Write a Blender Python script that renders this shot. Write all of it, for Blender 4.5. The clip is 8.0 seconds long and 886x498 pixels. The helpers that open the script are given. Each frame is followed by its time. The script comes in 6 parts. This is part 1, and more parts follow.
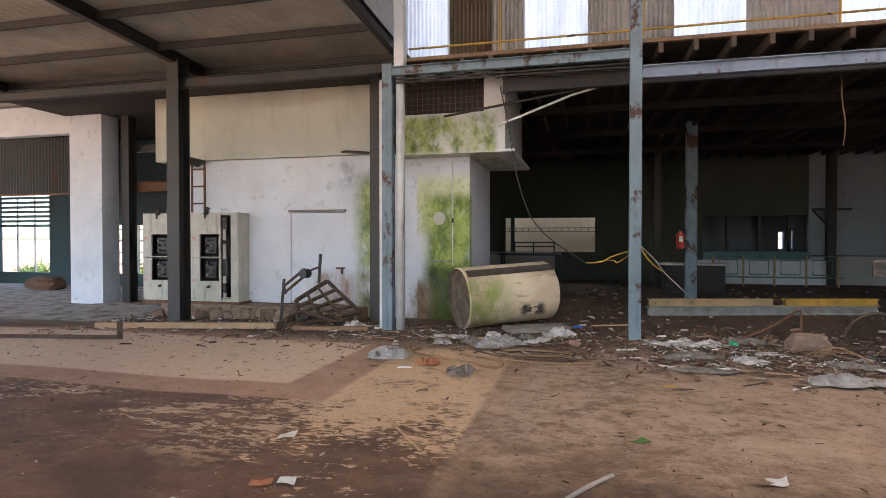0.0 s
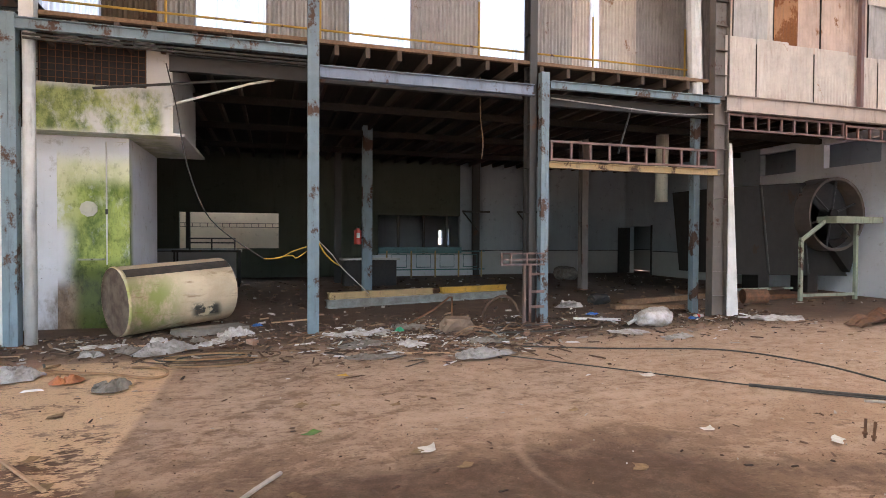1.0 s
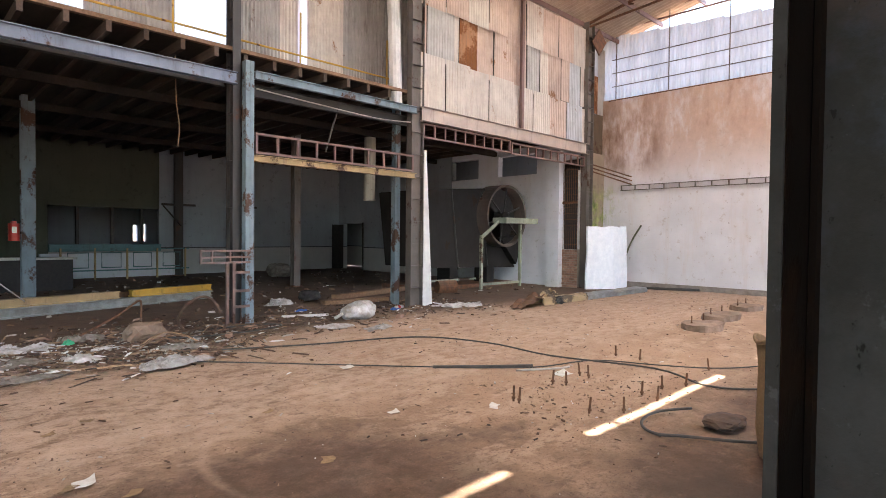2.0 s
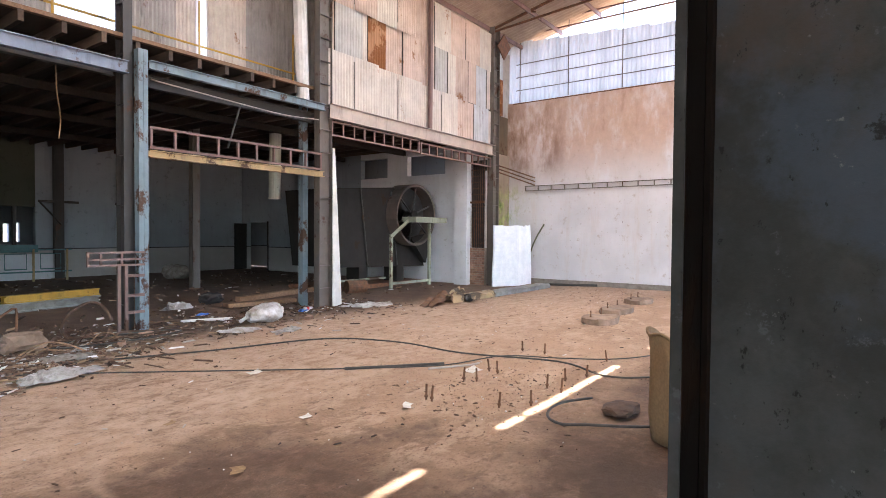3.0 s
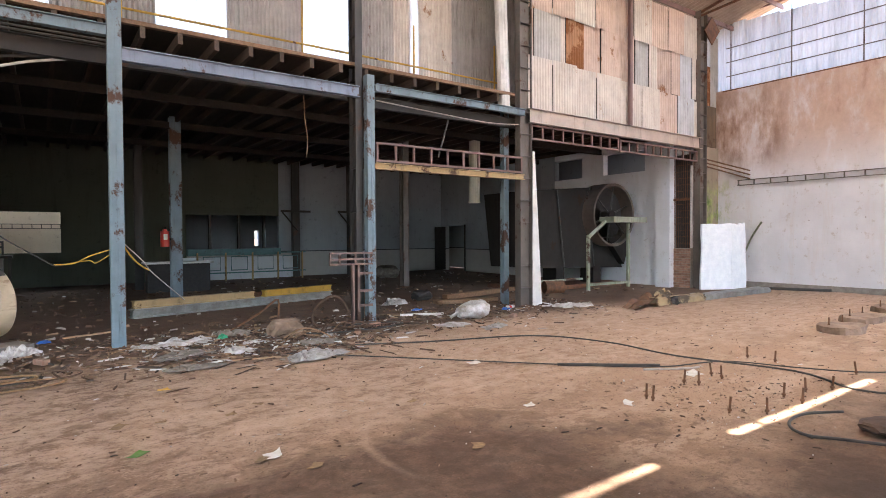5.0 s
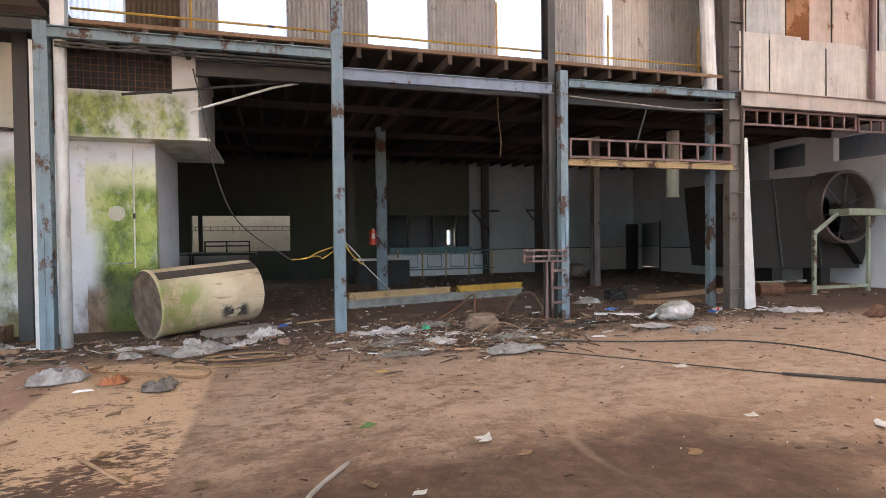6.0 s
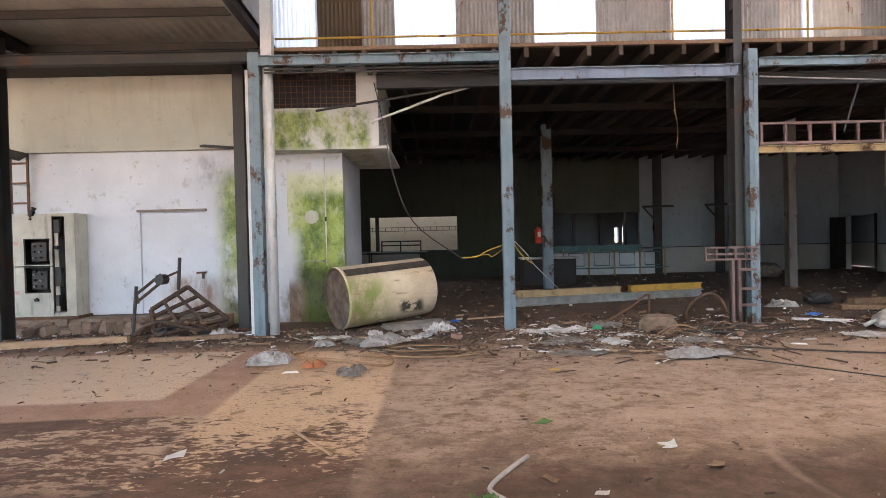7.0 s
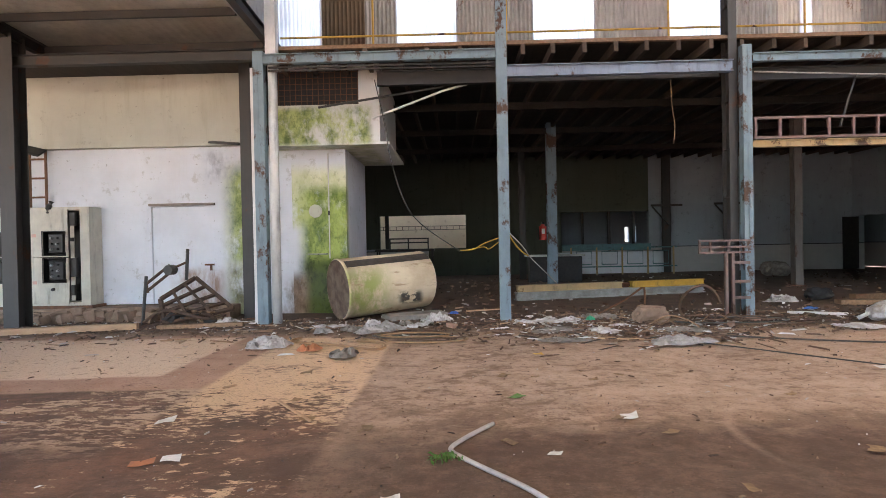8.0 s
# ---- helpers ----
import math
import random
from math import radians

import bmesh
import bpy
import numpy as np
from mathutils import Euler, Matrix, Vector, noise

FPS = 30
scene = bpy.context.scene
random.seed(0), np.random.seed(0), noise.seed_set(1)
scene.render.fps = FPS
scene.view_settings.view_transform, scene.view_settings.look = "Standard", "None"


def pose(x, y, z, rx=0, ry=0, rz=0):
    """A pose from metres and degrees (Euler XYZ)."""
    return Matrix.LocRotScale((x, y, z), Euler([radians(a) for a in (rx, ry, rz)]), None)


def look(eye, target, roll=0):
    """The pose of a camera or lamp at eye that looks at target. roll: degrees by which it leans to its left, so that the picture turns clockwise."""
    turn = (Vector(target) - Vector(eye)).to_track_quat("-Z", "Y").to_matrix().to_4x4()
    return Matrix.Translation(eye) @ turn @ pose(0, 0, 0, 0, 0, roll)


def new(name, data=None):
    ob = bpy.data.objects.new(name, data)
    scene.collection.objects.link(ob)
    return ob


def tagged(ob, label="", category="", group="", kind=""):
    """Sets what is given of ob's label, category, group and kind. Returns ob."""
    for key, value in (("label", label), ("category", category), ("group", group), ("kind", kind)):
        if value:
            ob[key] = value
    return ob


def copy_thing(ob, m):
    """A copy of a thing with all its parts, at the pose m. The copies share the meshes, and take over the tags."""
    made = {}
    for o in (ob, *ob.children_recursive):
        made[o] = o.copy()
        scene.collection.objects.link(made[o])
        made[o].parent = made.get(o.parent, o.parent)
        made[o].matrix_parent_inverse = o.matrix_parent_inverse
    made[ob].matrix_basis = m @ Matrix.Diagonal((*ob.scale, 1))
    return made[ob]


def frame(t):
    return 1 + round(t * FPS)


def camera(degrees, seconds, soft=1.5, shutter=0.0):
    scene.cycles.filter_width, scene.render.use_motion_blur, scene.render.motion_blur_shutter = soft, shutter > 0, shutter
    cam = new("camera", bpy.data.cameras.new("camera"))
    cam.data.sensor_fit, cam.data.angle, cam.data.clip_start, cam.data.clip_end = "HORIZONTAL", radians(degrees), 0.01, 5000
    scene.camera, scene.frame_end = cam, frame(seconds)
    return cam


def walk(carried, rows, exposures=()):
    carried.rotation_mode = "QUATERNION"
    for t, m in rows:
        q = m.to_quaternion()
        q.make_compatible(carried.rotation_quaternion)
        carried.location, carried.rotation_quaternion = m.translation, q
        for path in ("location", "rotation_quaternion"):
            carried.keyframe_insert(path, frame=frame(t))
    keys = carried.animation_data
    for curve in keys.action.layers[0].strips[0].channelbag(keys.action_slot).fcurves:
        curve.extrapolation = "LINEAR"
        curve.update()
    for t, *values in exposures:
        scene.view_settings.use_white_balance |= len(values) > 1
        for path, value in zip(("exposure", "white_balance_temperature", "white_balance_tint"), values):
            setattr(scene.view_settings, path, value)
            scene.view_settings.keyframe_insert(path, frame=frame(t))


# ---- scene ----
cam = camera(76.1, 8.0, soft=0.8)
PATH = [
    (0, (0.345, -0.377, 1.771), (-0.139, 1.564, 1.739), 0.0),
    (0.1, (0.4, -0.4, 1.79), (0.052, 1.569, 1.749), 0.1),
    (0.2, (0.404, -0.42, 1.802), (0.177, 1.567, 1.762), 0.2),
    (0.3, (0.408, -0.41, 1.8), (0.296, 1.587, 1.759), 0.3),
    (0.5, (0.4, -0.343, 1.762), (0.481, 1.655, 1.724), 0.1),
    (1, (0.494, -0.271, 1.743), (1.075, 1.642, 1.703), 0.3),
    (1.5, (0.647, -0.256, 1.73), (1.695, 1.446, 1.689), 0.4),
    (2, (0.738, -0.338, 1.751), (2.145, 1.084, 1.706), 0.6),
    (2.2, (0.745, -0.337, 1.756), (2.227, 1.004, 1.709), 0.6),
    (3.3, (0.636, -0.333, 1.783), (2.26, 0.833, 1.735), 0.4),
    (3.5, (0.601, -0.33, 1.779), (2.207, 0.861, 1.732), 0.3),
    (4, (0.485, -0.331, 1.776), (2.0, 0.974, 1.73), 0.1),
    (5.5, (0.13, -0.269, 1.719), (1.021, 1.522, 1.68), -0.5),
    (6, (0.031, -0.276, 1.703), (0.61, 1.638, 1.665), -0.7),
    (6.5, (-0.062, -0.296, 1.705), (0.171, 1.69, 1.672), -1.0),
    (7, (-0.098, -0.328, 1.695), (-0.079, 1.672, 1.663), -1.3),
    (7.5, (0.102, -0.386, 1.591), (0.036, 1.613, 1.565), -1.2),
    (8, (0.272, -0.603, 1.497), (0.231, 1.397, 1.475), -1.1),
]
LIGHTNESS = [(0, 3.14, 6600, 10), (0.5, 3.34, 6550, 10), (1, 3.5, 6550, 10), (2, 3.58, 6550, 10), (3.3, 3.76, 6200, 10), (4.2, 3.7, 6200, 10), (5.5, 3.58, 6500, 10), (7, 3.5, 6500, 10), (8, 3.5, 6550, 10)]
walk(cam, [(t, look(eye, target, roll)) for t, eye, target, roll in PATH], LIGHTNESS)

# ---- light ----
SUN_EL, SUN_FROM = 74.0, -90.0  # degrees: height, and the compass side (-90: from -y)
world = bpy.data.worlds.new("sky")
scene.world = world
world.use_nodes = True
wn = world.node_tree.nodes
sky = wn.new("ShaderNodeTexSky")
sky.sky_type, sky.sun_disc = "NISHITA", False
sky.sun_elevation, sky.sun_rotation = radians(SUN_EL), radians(180)
sky.air_density, sky.dust_density = 1.0, 3.0
world.node_tree.links.new(sky.outputs[0], wn["Background"].inputs[0])
wn["Background"].inputs[1].default_value = 0.15
sun = new("sun", bpy.data.lights.new("sun", "SUN"))
sun.data.energy, sun.data.angle, sun.data.color = 4.0, radians(0.6), (1.0, 0.94, 0.84)
sun.matrix_world = look((0, -10 * math.cos(radians(SUN_EL)), 10 * math.sin(radians(SUN_EL))), (0, 0, 0))


# ---- materials ----
class Nodes:
    """A small builder for node materials that read the world position."""

    def __init__(self, name):
        self.m = bpy.data.materials.new(name)
        self.m.use_nodes = True
        self.t = self.m.node_tree
        self.p = self.t.nodes["Principled BSDF"]
        self.out = self.t.nodes["Material Output"]
        self.pos = self.t.nodes.new("ShaderNodeNewGeometry").outputs["Position"]

    def link(self, a, b):
        self.t.links.new(a, b)

    def value(self, socket, v):
        if isinstance(v, (int, float)):
            socket.default_value = v
        elif isinstance(v, tuple):
            socket.default_value = (*v, 1) if len(v) == 3 and len(socket.default_value) == 4 else v
        else:
            self.link(v, socket)

    def math(self, op, a, b=0.0, c=None, clamp=False):
        n = self.t.nodes.new("ShaderNodeMath")
        n.operation, n.use_clamp = op, clamp
        self.value(n.inputs[0], a)
        self.value(n.inputs[1], b)
        if c is not None:
            self.value(n.inputs[2], c)
        return n.outputs[0]

    def noise(self, scale, detail=6, rough=0.6, stretch=(1, 1, 1), shift=(0, 0, 0), distort=0.0):
        mp = self.t.nodes.new("ShaderNodeMapping")
        mp.inputs["Scale"].default_value, mp.inputs["Location"].default_value = stretch, shift
        self.link(self.pos, mp.inputs["Vector"])
        n = self.t.nodes.new("ShaderNodeTexNoise")
        n.inputs["Scale"].default_value, n.inputs["Detail"].default_value = scale, detail
        n.inputs["Roughness"].default_value, n.inputs["Distortion"].default_value = rough, distort
        self.link(mp.outputs[0], n.inputs["Vector"])
        return n.outputs[0]

    def ramp(self, v, a, b):
        n = self.t.nodes.new("ShaderNodeMapRange")
        n.interpolation_type = "SMOOTHSTEP"
        n.inputs["From Min"].default_value, n.inputs["From Max"].default_value = a, b
        self.value(n.inputs["Value"], v)
        return n.outputs[0]

    def axis(self, i):
        n = self.t.nodes.new("ShaderNodeSeparateXYZ")
        self.link(self.pos, n.inputs[0])
        return n.outputs[i]

    def box(self, lo, hi, soft):
        """1 inside a box of the world, fading out over soft metres; None leaves a side open."""
        v = 1.0
        for i in range(3):
            if lo[i] is not None:
                v = self.math("MULTIPLY", v, self.ramp(self.axis(i), lo[i] - soft, lo[i] + soft))
            if hi[i] is not None:
                v = self.math("MULTIPLY", v, self.ramp(self.axis(i), hi[i] + soft, hi[i] - soft))
        return v

    def mix(self, f, a, b):
        n = self.t.nodes.new("ShaderNodeMix")
        n.data_type = "RGBA"
        self.value(n.inputs[0], f)
        self.value(n.inputs[6], a)
        self.value(n.inputs[7], b)
        return n.outputs[2]

    def hue(self, col, amount):
        """Random brightness for each object."""
        n = self.t.nodes.new("ShaderNodeObjectInfo")
        h = self.t.nodes.new("ShaderNodeHueSaturation")
        self.link(self.math("MULTIPLY_ADD", n.outputs["Random"], amount, 1 - amount / 2), h.inputs["Value"])
        self.value(h.inputs["Color"], col)
        return h.outputs[0]

    def done(self, color, rough=0.8, metal=0.0, bump=None, strength=0.3, depth=0.02):
        self.value(self.p.inputs["Base Color"], color)
        self.value(self.p.inputs["Roughness"], rough)
        self.value(self.p.inputs["Metallic"], metal)
        if bump is not None:
            b = self.t.nodes.new("ShaderNodeBump")
            b.inputs["Strength"].default_value, b.inputs["Distance"].default_value = strength, depth
            self.link(bump, b.inputs["Height"])
            self.link(b.outputs[0], self.p.inputs["Normal"])
        return self.m


def painted(name, paint, rust=(0.11, 0.06, 0.04), wear=0.56, rough=0.55, dirt=(0.06, 0.05, 0.04), vary=0.0, gloss=0.5):
    """Old paint on steel, with rust patches and streaks of dirt."""
    n = Nodes(name)
    big, fine = n.noise(1.7, 8, 0.7), n.noise(28, 6, 0.7)
    c = n.mix(n.ramp(big, 0.3, 0.75), paint, tuple(0.72 * v for v in paint))
    c = n.mix(n.math("MULTIPLY", n.ramp(n.noise(6, 6, 0.7, (1, 1, 0.15)), 0.5, 0.75), 0.55), c, dirt)
    spots = n.ramp(n.math("ADD", n.math("MULTIPLY", n.noise(1.9, 9, 0.68, (1, 1, 0.7), (4, 1, 7)), 0.88), n.math("MULTIPLY", fine, 0.12)), wear, wear + 0.06)
    c = n.mix(spots, c, n.mix(fine, rust, tuple(0.5 * v for v in rust)))
    if vary:
        c = n.hue(c, vary)
    n.p.inputs["Specular IOR Level"].default_value = gloss
    return n.done(c, n.math("MULTIPLY_ADD", spots, 0.3, rough), 0.0, n.math("ADD", n.math("MULTIPLY", spots, -0.5), n.math("MULTIPLY", fine, 0.3)), 0.35, 0.006)


def plain(name, c1, c2, scale=8, rough=0.85, bump=0.2, metal=0.0, vary=0.0, stretch=(1, 1, 1)):
    n = Nodes(name)
    big, fine = n.noise(scale, 6, 0.65, stretch), n.noise(scale * 9, 5, 0.7, stretch)
    c = n.mix(n.ramp(big, 0.3, 0.7), c1, c2)
    c = n.mix(n.math("MULTIPLY", n.ramp(fine, 0.45, 0.8), 0.4), c, tuple(0.6 * v for v in c2))
    if vary:
        c = n.hue(c, vary)
    return n.done(c, rough, metal, n.math("ADD", big, n.math("MULTIPLY", fine, 0.4)), bump, 0.01)


def make_dirt():
    n = Nodes("packed_dirt")
    big = n.noise(0.45, 8, 0.62, shift=(3, 9, 0))
    mid, fine, grit = n.noise(2.2, 9, 0.68, distort=0.4), n.noise(13, 8, 0.72), n.noise(70, 4, 0.7)
    c = n.mix(n.ramp(big, 0.36, 0.66), (0.19, 0.118, 0.078), (0.38, 0.255, 0.175))
    c = n.mix(n.math("MULTIPLY", n.ramp(mid, 0.48, 0.62), 0.7), c, (0.46, 0.32, 0.225))
    c = n.mix(n.math("MULTIPLY", n.ramp(fine, 0.53, 0.64), 0.6), c, (0.09, 0.055, 0.04))
    c = n.mix(n.math("MULTIPLY", n.ramp(grit, 0.6, 0.75), 0.35), c, (0.42, 0.33, 0.25))
    # worn screed zones of the west half: beige strip, pinkish strip, ochre square, flecked dark strip
    beige = n.box((-30, 5.95, None), (-3.2, 8.7, None), 0.05)
    pink = n.box((-30, 5.33, None), (-2.44, 9.0, None), 0.05)
    chip = n.math("ADD", n.math("MULTIPLY", n.noise(1.3, 8, 0.65), 0.4), n.math("MULTIPLY", n.noise(9, 10, 0.76, (0.8, 1.7, 1)), 0.6))
    # the screed is worn through more and more towards the south
    worn = n.math("MULTIPLY_ADD", n.ramp(n.axis(1), 5.7, 3.4), 0.115, 0.432)
    worn2 = n.math("SUBTRACT", chip, worn)
    ochre = n.math("MULTIPLY", n.box((-2.45, 1.5, None), (-0.72, 8.6, None), 0.05), n.ramp(worn2, 0.0, 0.03))
    fleck = n.math("MULTIPLY", n.box((-30, 1.0, None), (-2.42, 5.36, None), 0.06), n.ramp(n.math("ADD", n.math("MULTIPLY", n.noise(0.7, 8, 0.65, (0.6, 1.6, 1), (5, 2, 0)), 0.55), n.math("MULTIPLY", n.noise(8, 10, 0.76, (0.8, 1.7, 1)), 0.45)), 0.505, 0.53))
    fleck = n.math("MULTIPLY", fleck, n.ramp(n.math("ADD", n.axis(1), n.math("MULTIPLY", n.noise(0.9, 8, 0.7, shift=(4, 9, 0)), 3.0)), 4.9, 5.9))
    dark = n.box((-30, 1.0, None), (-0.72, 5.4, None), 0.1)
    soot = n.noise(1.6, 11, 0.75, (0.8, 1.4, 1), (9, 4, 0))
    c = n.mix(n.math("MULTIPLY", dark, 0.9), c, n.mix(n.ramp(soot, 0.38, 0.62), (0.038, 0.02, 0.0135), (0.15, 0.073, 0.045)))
    c = n.mix(pink, c, n.mix(n.ramp(mid, 0.35, 0.65), (0.36, 0.21, 0.14), (0.44, 0.275, 0.195)))
    c = n.mix(n.math("MULTIPLY", beige, n.ramp(chip, 0.34, 0.4)), c, n.mix(fine, (0.72, 0.55, 0.4), (0.58, 0.42, 0.3)))
    scr = n.math("MAXIMUM", fleck, ochre)
    c = n.mix(n.math("MULTIPLY", ochre, 0.95), c, n.mix(fine, (0.74, 0.52, 0.33), (0.58, 0.39, 0.24)))
    c = n.mix(n.math("MULTIPLY", fleck, 0.92), c, n.mix(fine, (0.6, 0.43, 0.29), (0.42, 0.29, 0.2)))
    far = n.math("MULTIPLY", n.box((4.5, 1.5, None), (None, 9.2, None), 1.8), n.ramp(mid, 0.75, 0.45))
    c = n.mix(n.math("MULTIPLY", far, 0.6), c, n.mix(fine, (0.44, 0.28, 0.18), (0.36, 0.23, 0.15)))
    scuff = n.math("MULTIPLY", n.ramp(n.noise(1.2, 12, 0.78, (0.8, 1.5, 1), (8, 1, 0)), 0.51, 0.57), n.box((-0.7, 2.0, None), (None, 9.4, None), 0.6))
    c = n.mix(n.math("MULTIPLY", scuff, 0.6), c, (0.5, 0.36, 0.26))
    mids = n.math("MULTIPLY", n.box((-0.7, 4.6, None), (None, 9.4, None), 0.5), n.ramp(n.noise(4.5, 10, 0.74, (0.9, 1.3, 1), (1, 4, 0)), 0.42, 0.58))
    c = n.mix(n.math("MULTIPLY", mids, 0.72), c, n.mix(fine, (0.58, 0.43, 0.33), (0.42, 0.3, 0.22)))
    # near floor: dark brown soil, with the shadow east of x 3.5 painted in
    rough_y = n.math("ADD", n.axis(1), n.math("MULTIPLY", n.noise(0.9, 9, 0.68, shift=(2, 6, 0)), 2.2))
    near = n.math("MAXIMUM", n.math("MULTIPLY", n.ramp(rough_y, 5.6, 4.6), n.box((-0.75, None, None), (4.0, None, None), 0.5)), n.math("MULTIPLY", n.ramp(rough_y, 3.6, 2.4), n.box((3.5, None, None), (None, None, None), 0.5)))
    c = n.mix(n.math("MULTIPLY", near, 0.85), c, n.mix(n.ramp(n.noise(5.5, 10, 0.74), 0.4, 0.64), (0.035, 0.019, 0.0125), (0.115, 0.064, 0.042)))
    # a faint ring left by a wheel
    dx, dy = n.math("SUBTRACT", n.axis(0), 3.65), n.math("SUBTRACT", n.axis(1), 3.63)
    ring = n.math("ABSOLUTE", n.math("SUBTRACT", n.math("SQRT", n.math("ADD", n.math("MULTIPLY", dx, dx), n.math("MULTIPLY", dy, dy))), 1.24))
    ring = n.math("MULTIPLY", n.ramp(n.math("ADD", ring, n.math("MULTIPLY", n.noise(3, 6, 0.7, shift=(2, 2, 0)), 0.12)), 0.13, 0.06), n.math("MULTIPLY", n.ramp(dx, 0.5, -0.6), n.ramp(dy, -0.7, 0.1)))
    c = n.mix(n.math("MULTIPLY", ring, 0.3), c, (0.5, 0.36, 0.27))
    speck = n.noise(38, 6, 0.75, (1, 1.5, 1))
    c = n.mix(n.math("MULTIPLY", n.ramp(speck, 0.56, 0.62), 0.65), c, (0.055, 0.035, 0.026))
    smear = n.noise(4, 12, 0.8, (0.8, 1.35, 1), (3, 7, 0))
    c = n.mix(n.math("MULTIPLY", n.ramp(smear, 0.56, 0.62), 0.6), c, (0.1, 0.06, 0.042))
    c = n.mix(n.math("MULTIPLY", n.ramp(n.noise(2.6, 13, 0.82, (0.85, 1.3, 1), (1, 2, 0)), 0.58, 0.63), n.math("MULTIPLY_ADD", n.math("MAXIMUM", dark, near), -0.35, 0.45)), c, (0.56, 0.42, 0.32))
    c = n.mix(n.math("MULTIPLY", n.ramp(speck, 0.42, 0.34), n.math("MULTIPLY_ADD", n.math("MAXIMUM", dark, near), -0.3, 0.45)), c, (0.5, 0.39, 0.3))
    slab = n.box((-30, 9.7, None), (-9.6, 18, None), 0.15)
    # darker soil along the columns and all the way under the deck
    darkened = n.math("MULTIPLY", n.ramp(n.math("ADD", n.axis(1), n.math("MULTIPLY", mid, 1.6)), 9.2, 10.5), 0.88)
    c = n.mix(darkened, c, n.mix(mid, (0.035, 0.024, 0.018), (0.11, 0.07, 0.05)))
    c = n.mix(n.math("MULTIPLY", slab, n.ramp(mid, 0.7, 0.4)), c, n.mix(fine, (0.5, 0.47, 0.44), (0.36, 0.33, 0.3)))
    oil = n.math("MULTIPLY", n.box((3.9, 0.4, None), (5.3, 1.45, None), 0.25), n.ramp(n.noise(1.7, 9, 0.72, shift=(6, 1, 0)), 0.36, 0.5))
    c = n.mix(n.math("MULTIPLY", oil, 0.8), c, (0.035, 0.022, 0.015))
    # darker brown patches near the column, broken up by noise
    blots = n.math("MULTIPLY", n.ramp(n.noise(0.8, 8, 0.7, shift=(1.3, 0.4, 0)), 0.5, 0.64), n.box((-6, -3, None), (5.5, 3.6, None), 0.8))
    c = n.mix(n.math("MULTIPLY", blots, 0.7), c, (0.06, 0.034, 0.026))
    c = n.mix(0.07, c, (0.4, 0.21, 0.1))
    h = n.math("ADD", n.math("MULTIPLY", mid, 0.6), n.math("ADD", n.math("MULTIPLY", fine, 0.4), n.math("MULTIPLY", grit, 0.15)))
    return n.done(c, 0.9, 0.0, n.math("ADD", h, n.math("MULTIPLY", scr, 0.15)), 0.55, 0.03)


def make_plaster(name, base, stain, moss=(), streak=0.35, warm=(), patch=None):
    """Limewashed plaster with water streaks; moss and warm: boxes (lo, hi, soft, threshold) of algae or red-brown
    colour.
    """
    n = Nodes(name)
    big, mid, fine = n.noise(0.7, 7, 0.6), n.noise(3.5, 8, 0.7), n.noise(30, 5, 0.7)
    run = n.noise(2.6, 7, 0.7, (1, 1, 0.12))
    c = n.mix(n.ramp(big, 0.3, 0.7), base, tuple(0.85 * v for v in base))
    c = n.mix(n.math("MULTIPLY", n.ramp(run, 0.5, 0.75), streak), c, stain)
    c = n.mix(n.math("MULTIPLY", n.ramp(mid, 0.57, 0.68), 0.5), c, tuple(0.7 * v for v in stain))
    c = n.mix(n.math("MULTIPLY", n.ramp(n.noise(11, 5, 0.6, shift=(4, 4, 4)), 0.68, 0.72), 0.6), c, tuple(0.35 * v for v in stain))
    if patch:
        z, col = patch
        c = n.mix(n.ramp(n.axis(2), z + 0.01, z - 0.01), c, n.mix(mid, col, tuple(0.75 * v for v in col)))
        c = n.mix(n.math("MULTIPLY", n.ramp(n.axis(2), z - 0.02, z - 0.01), n.ramp(n.axis(2), z + 0.03, z + 0.02)), c, (0.04, 0.04, 0.05))
    for lo, hi, soft, thr, col in warm:
        k = n.math("MULTIPLY", n.box(lo, hi, soft), n.ramp(n.noise(1.1, 8, 0.7, (1, 1, 0.4), (2, 2, 2)), thr, thr + 0.25))
        c = n.mix(k, c, n.mix(mid, col, tuple(0.6 * v for v in col)))
    for lo, hi, soft, thr, *cols in moss:
        pale, deep = cols or ((0.42, 0.47, 0.15), (0.075, 0.13, 0.018))
        k = n.math("MULTIPLY", n.box(lo, hi, soft), n.ramp(n.noise(1.9, 12, 0.72, (1, 1, 0.6), (7, 3, 1)), thr, thr + 0.2))
        g = n.mix(n.ramp(n.noise(2.6, 11, 0.72, (1, 1, 0.6), (1, 8, 2)), 0.4, 0.64), pale, deep)
        c = n.mix(n.math("MULTIPLY", k, 0.95), c, g)
        spot = n.ramp(n.noise(9, 10, 0.78, (1, 1, 0.7), (3, 6, 2)), 0.52, 0.62)
        c = n.mix(n.math("MULTIPLY", n.math("MULTIPLY", k, spot), 0.45), c, tuple(0.55 * v for v in deep))
        bare = n.ramp(n.noise(5, 11, 0.78, (1, 1, 0.8), (8, 1, 5)), 0.57, 0.66)
        c = n.mix(n.math("MULTIPLY", n.math("MULTIPLY", k, bare), 0.3 * min(1.0, pale[1] / 0.45) ** 2), c, base)
    return n.done(c, 0.85, 0.0, n.math("ADD", mid, n.math("MULTIPLY", fine, 0.3)), 0.25, 0.01)


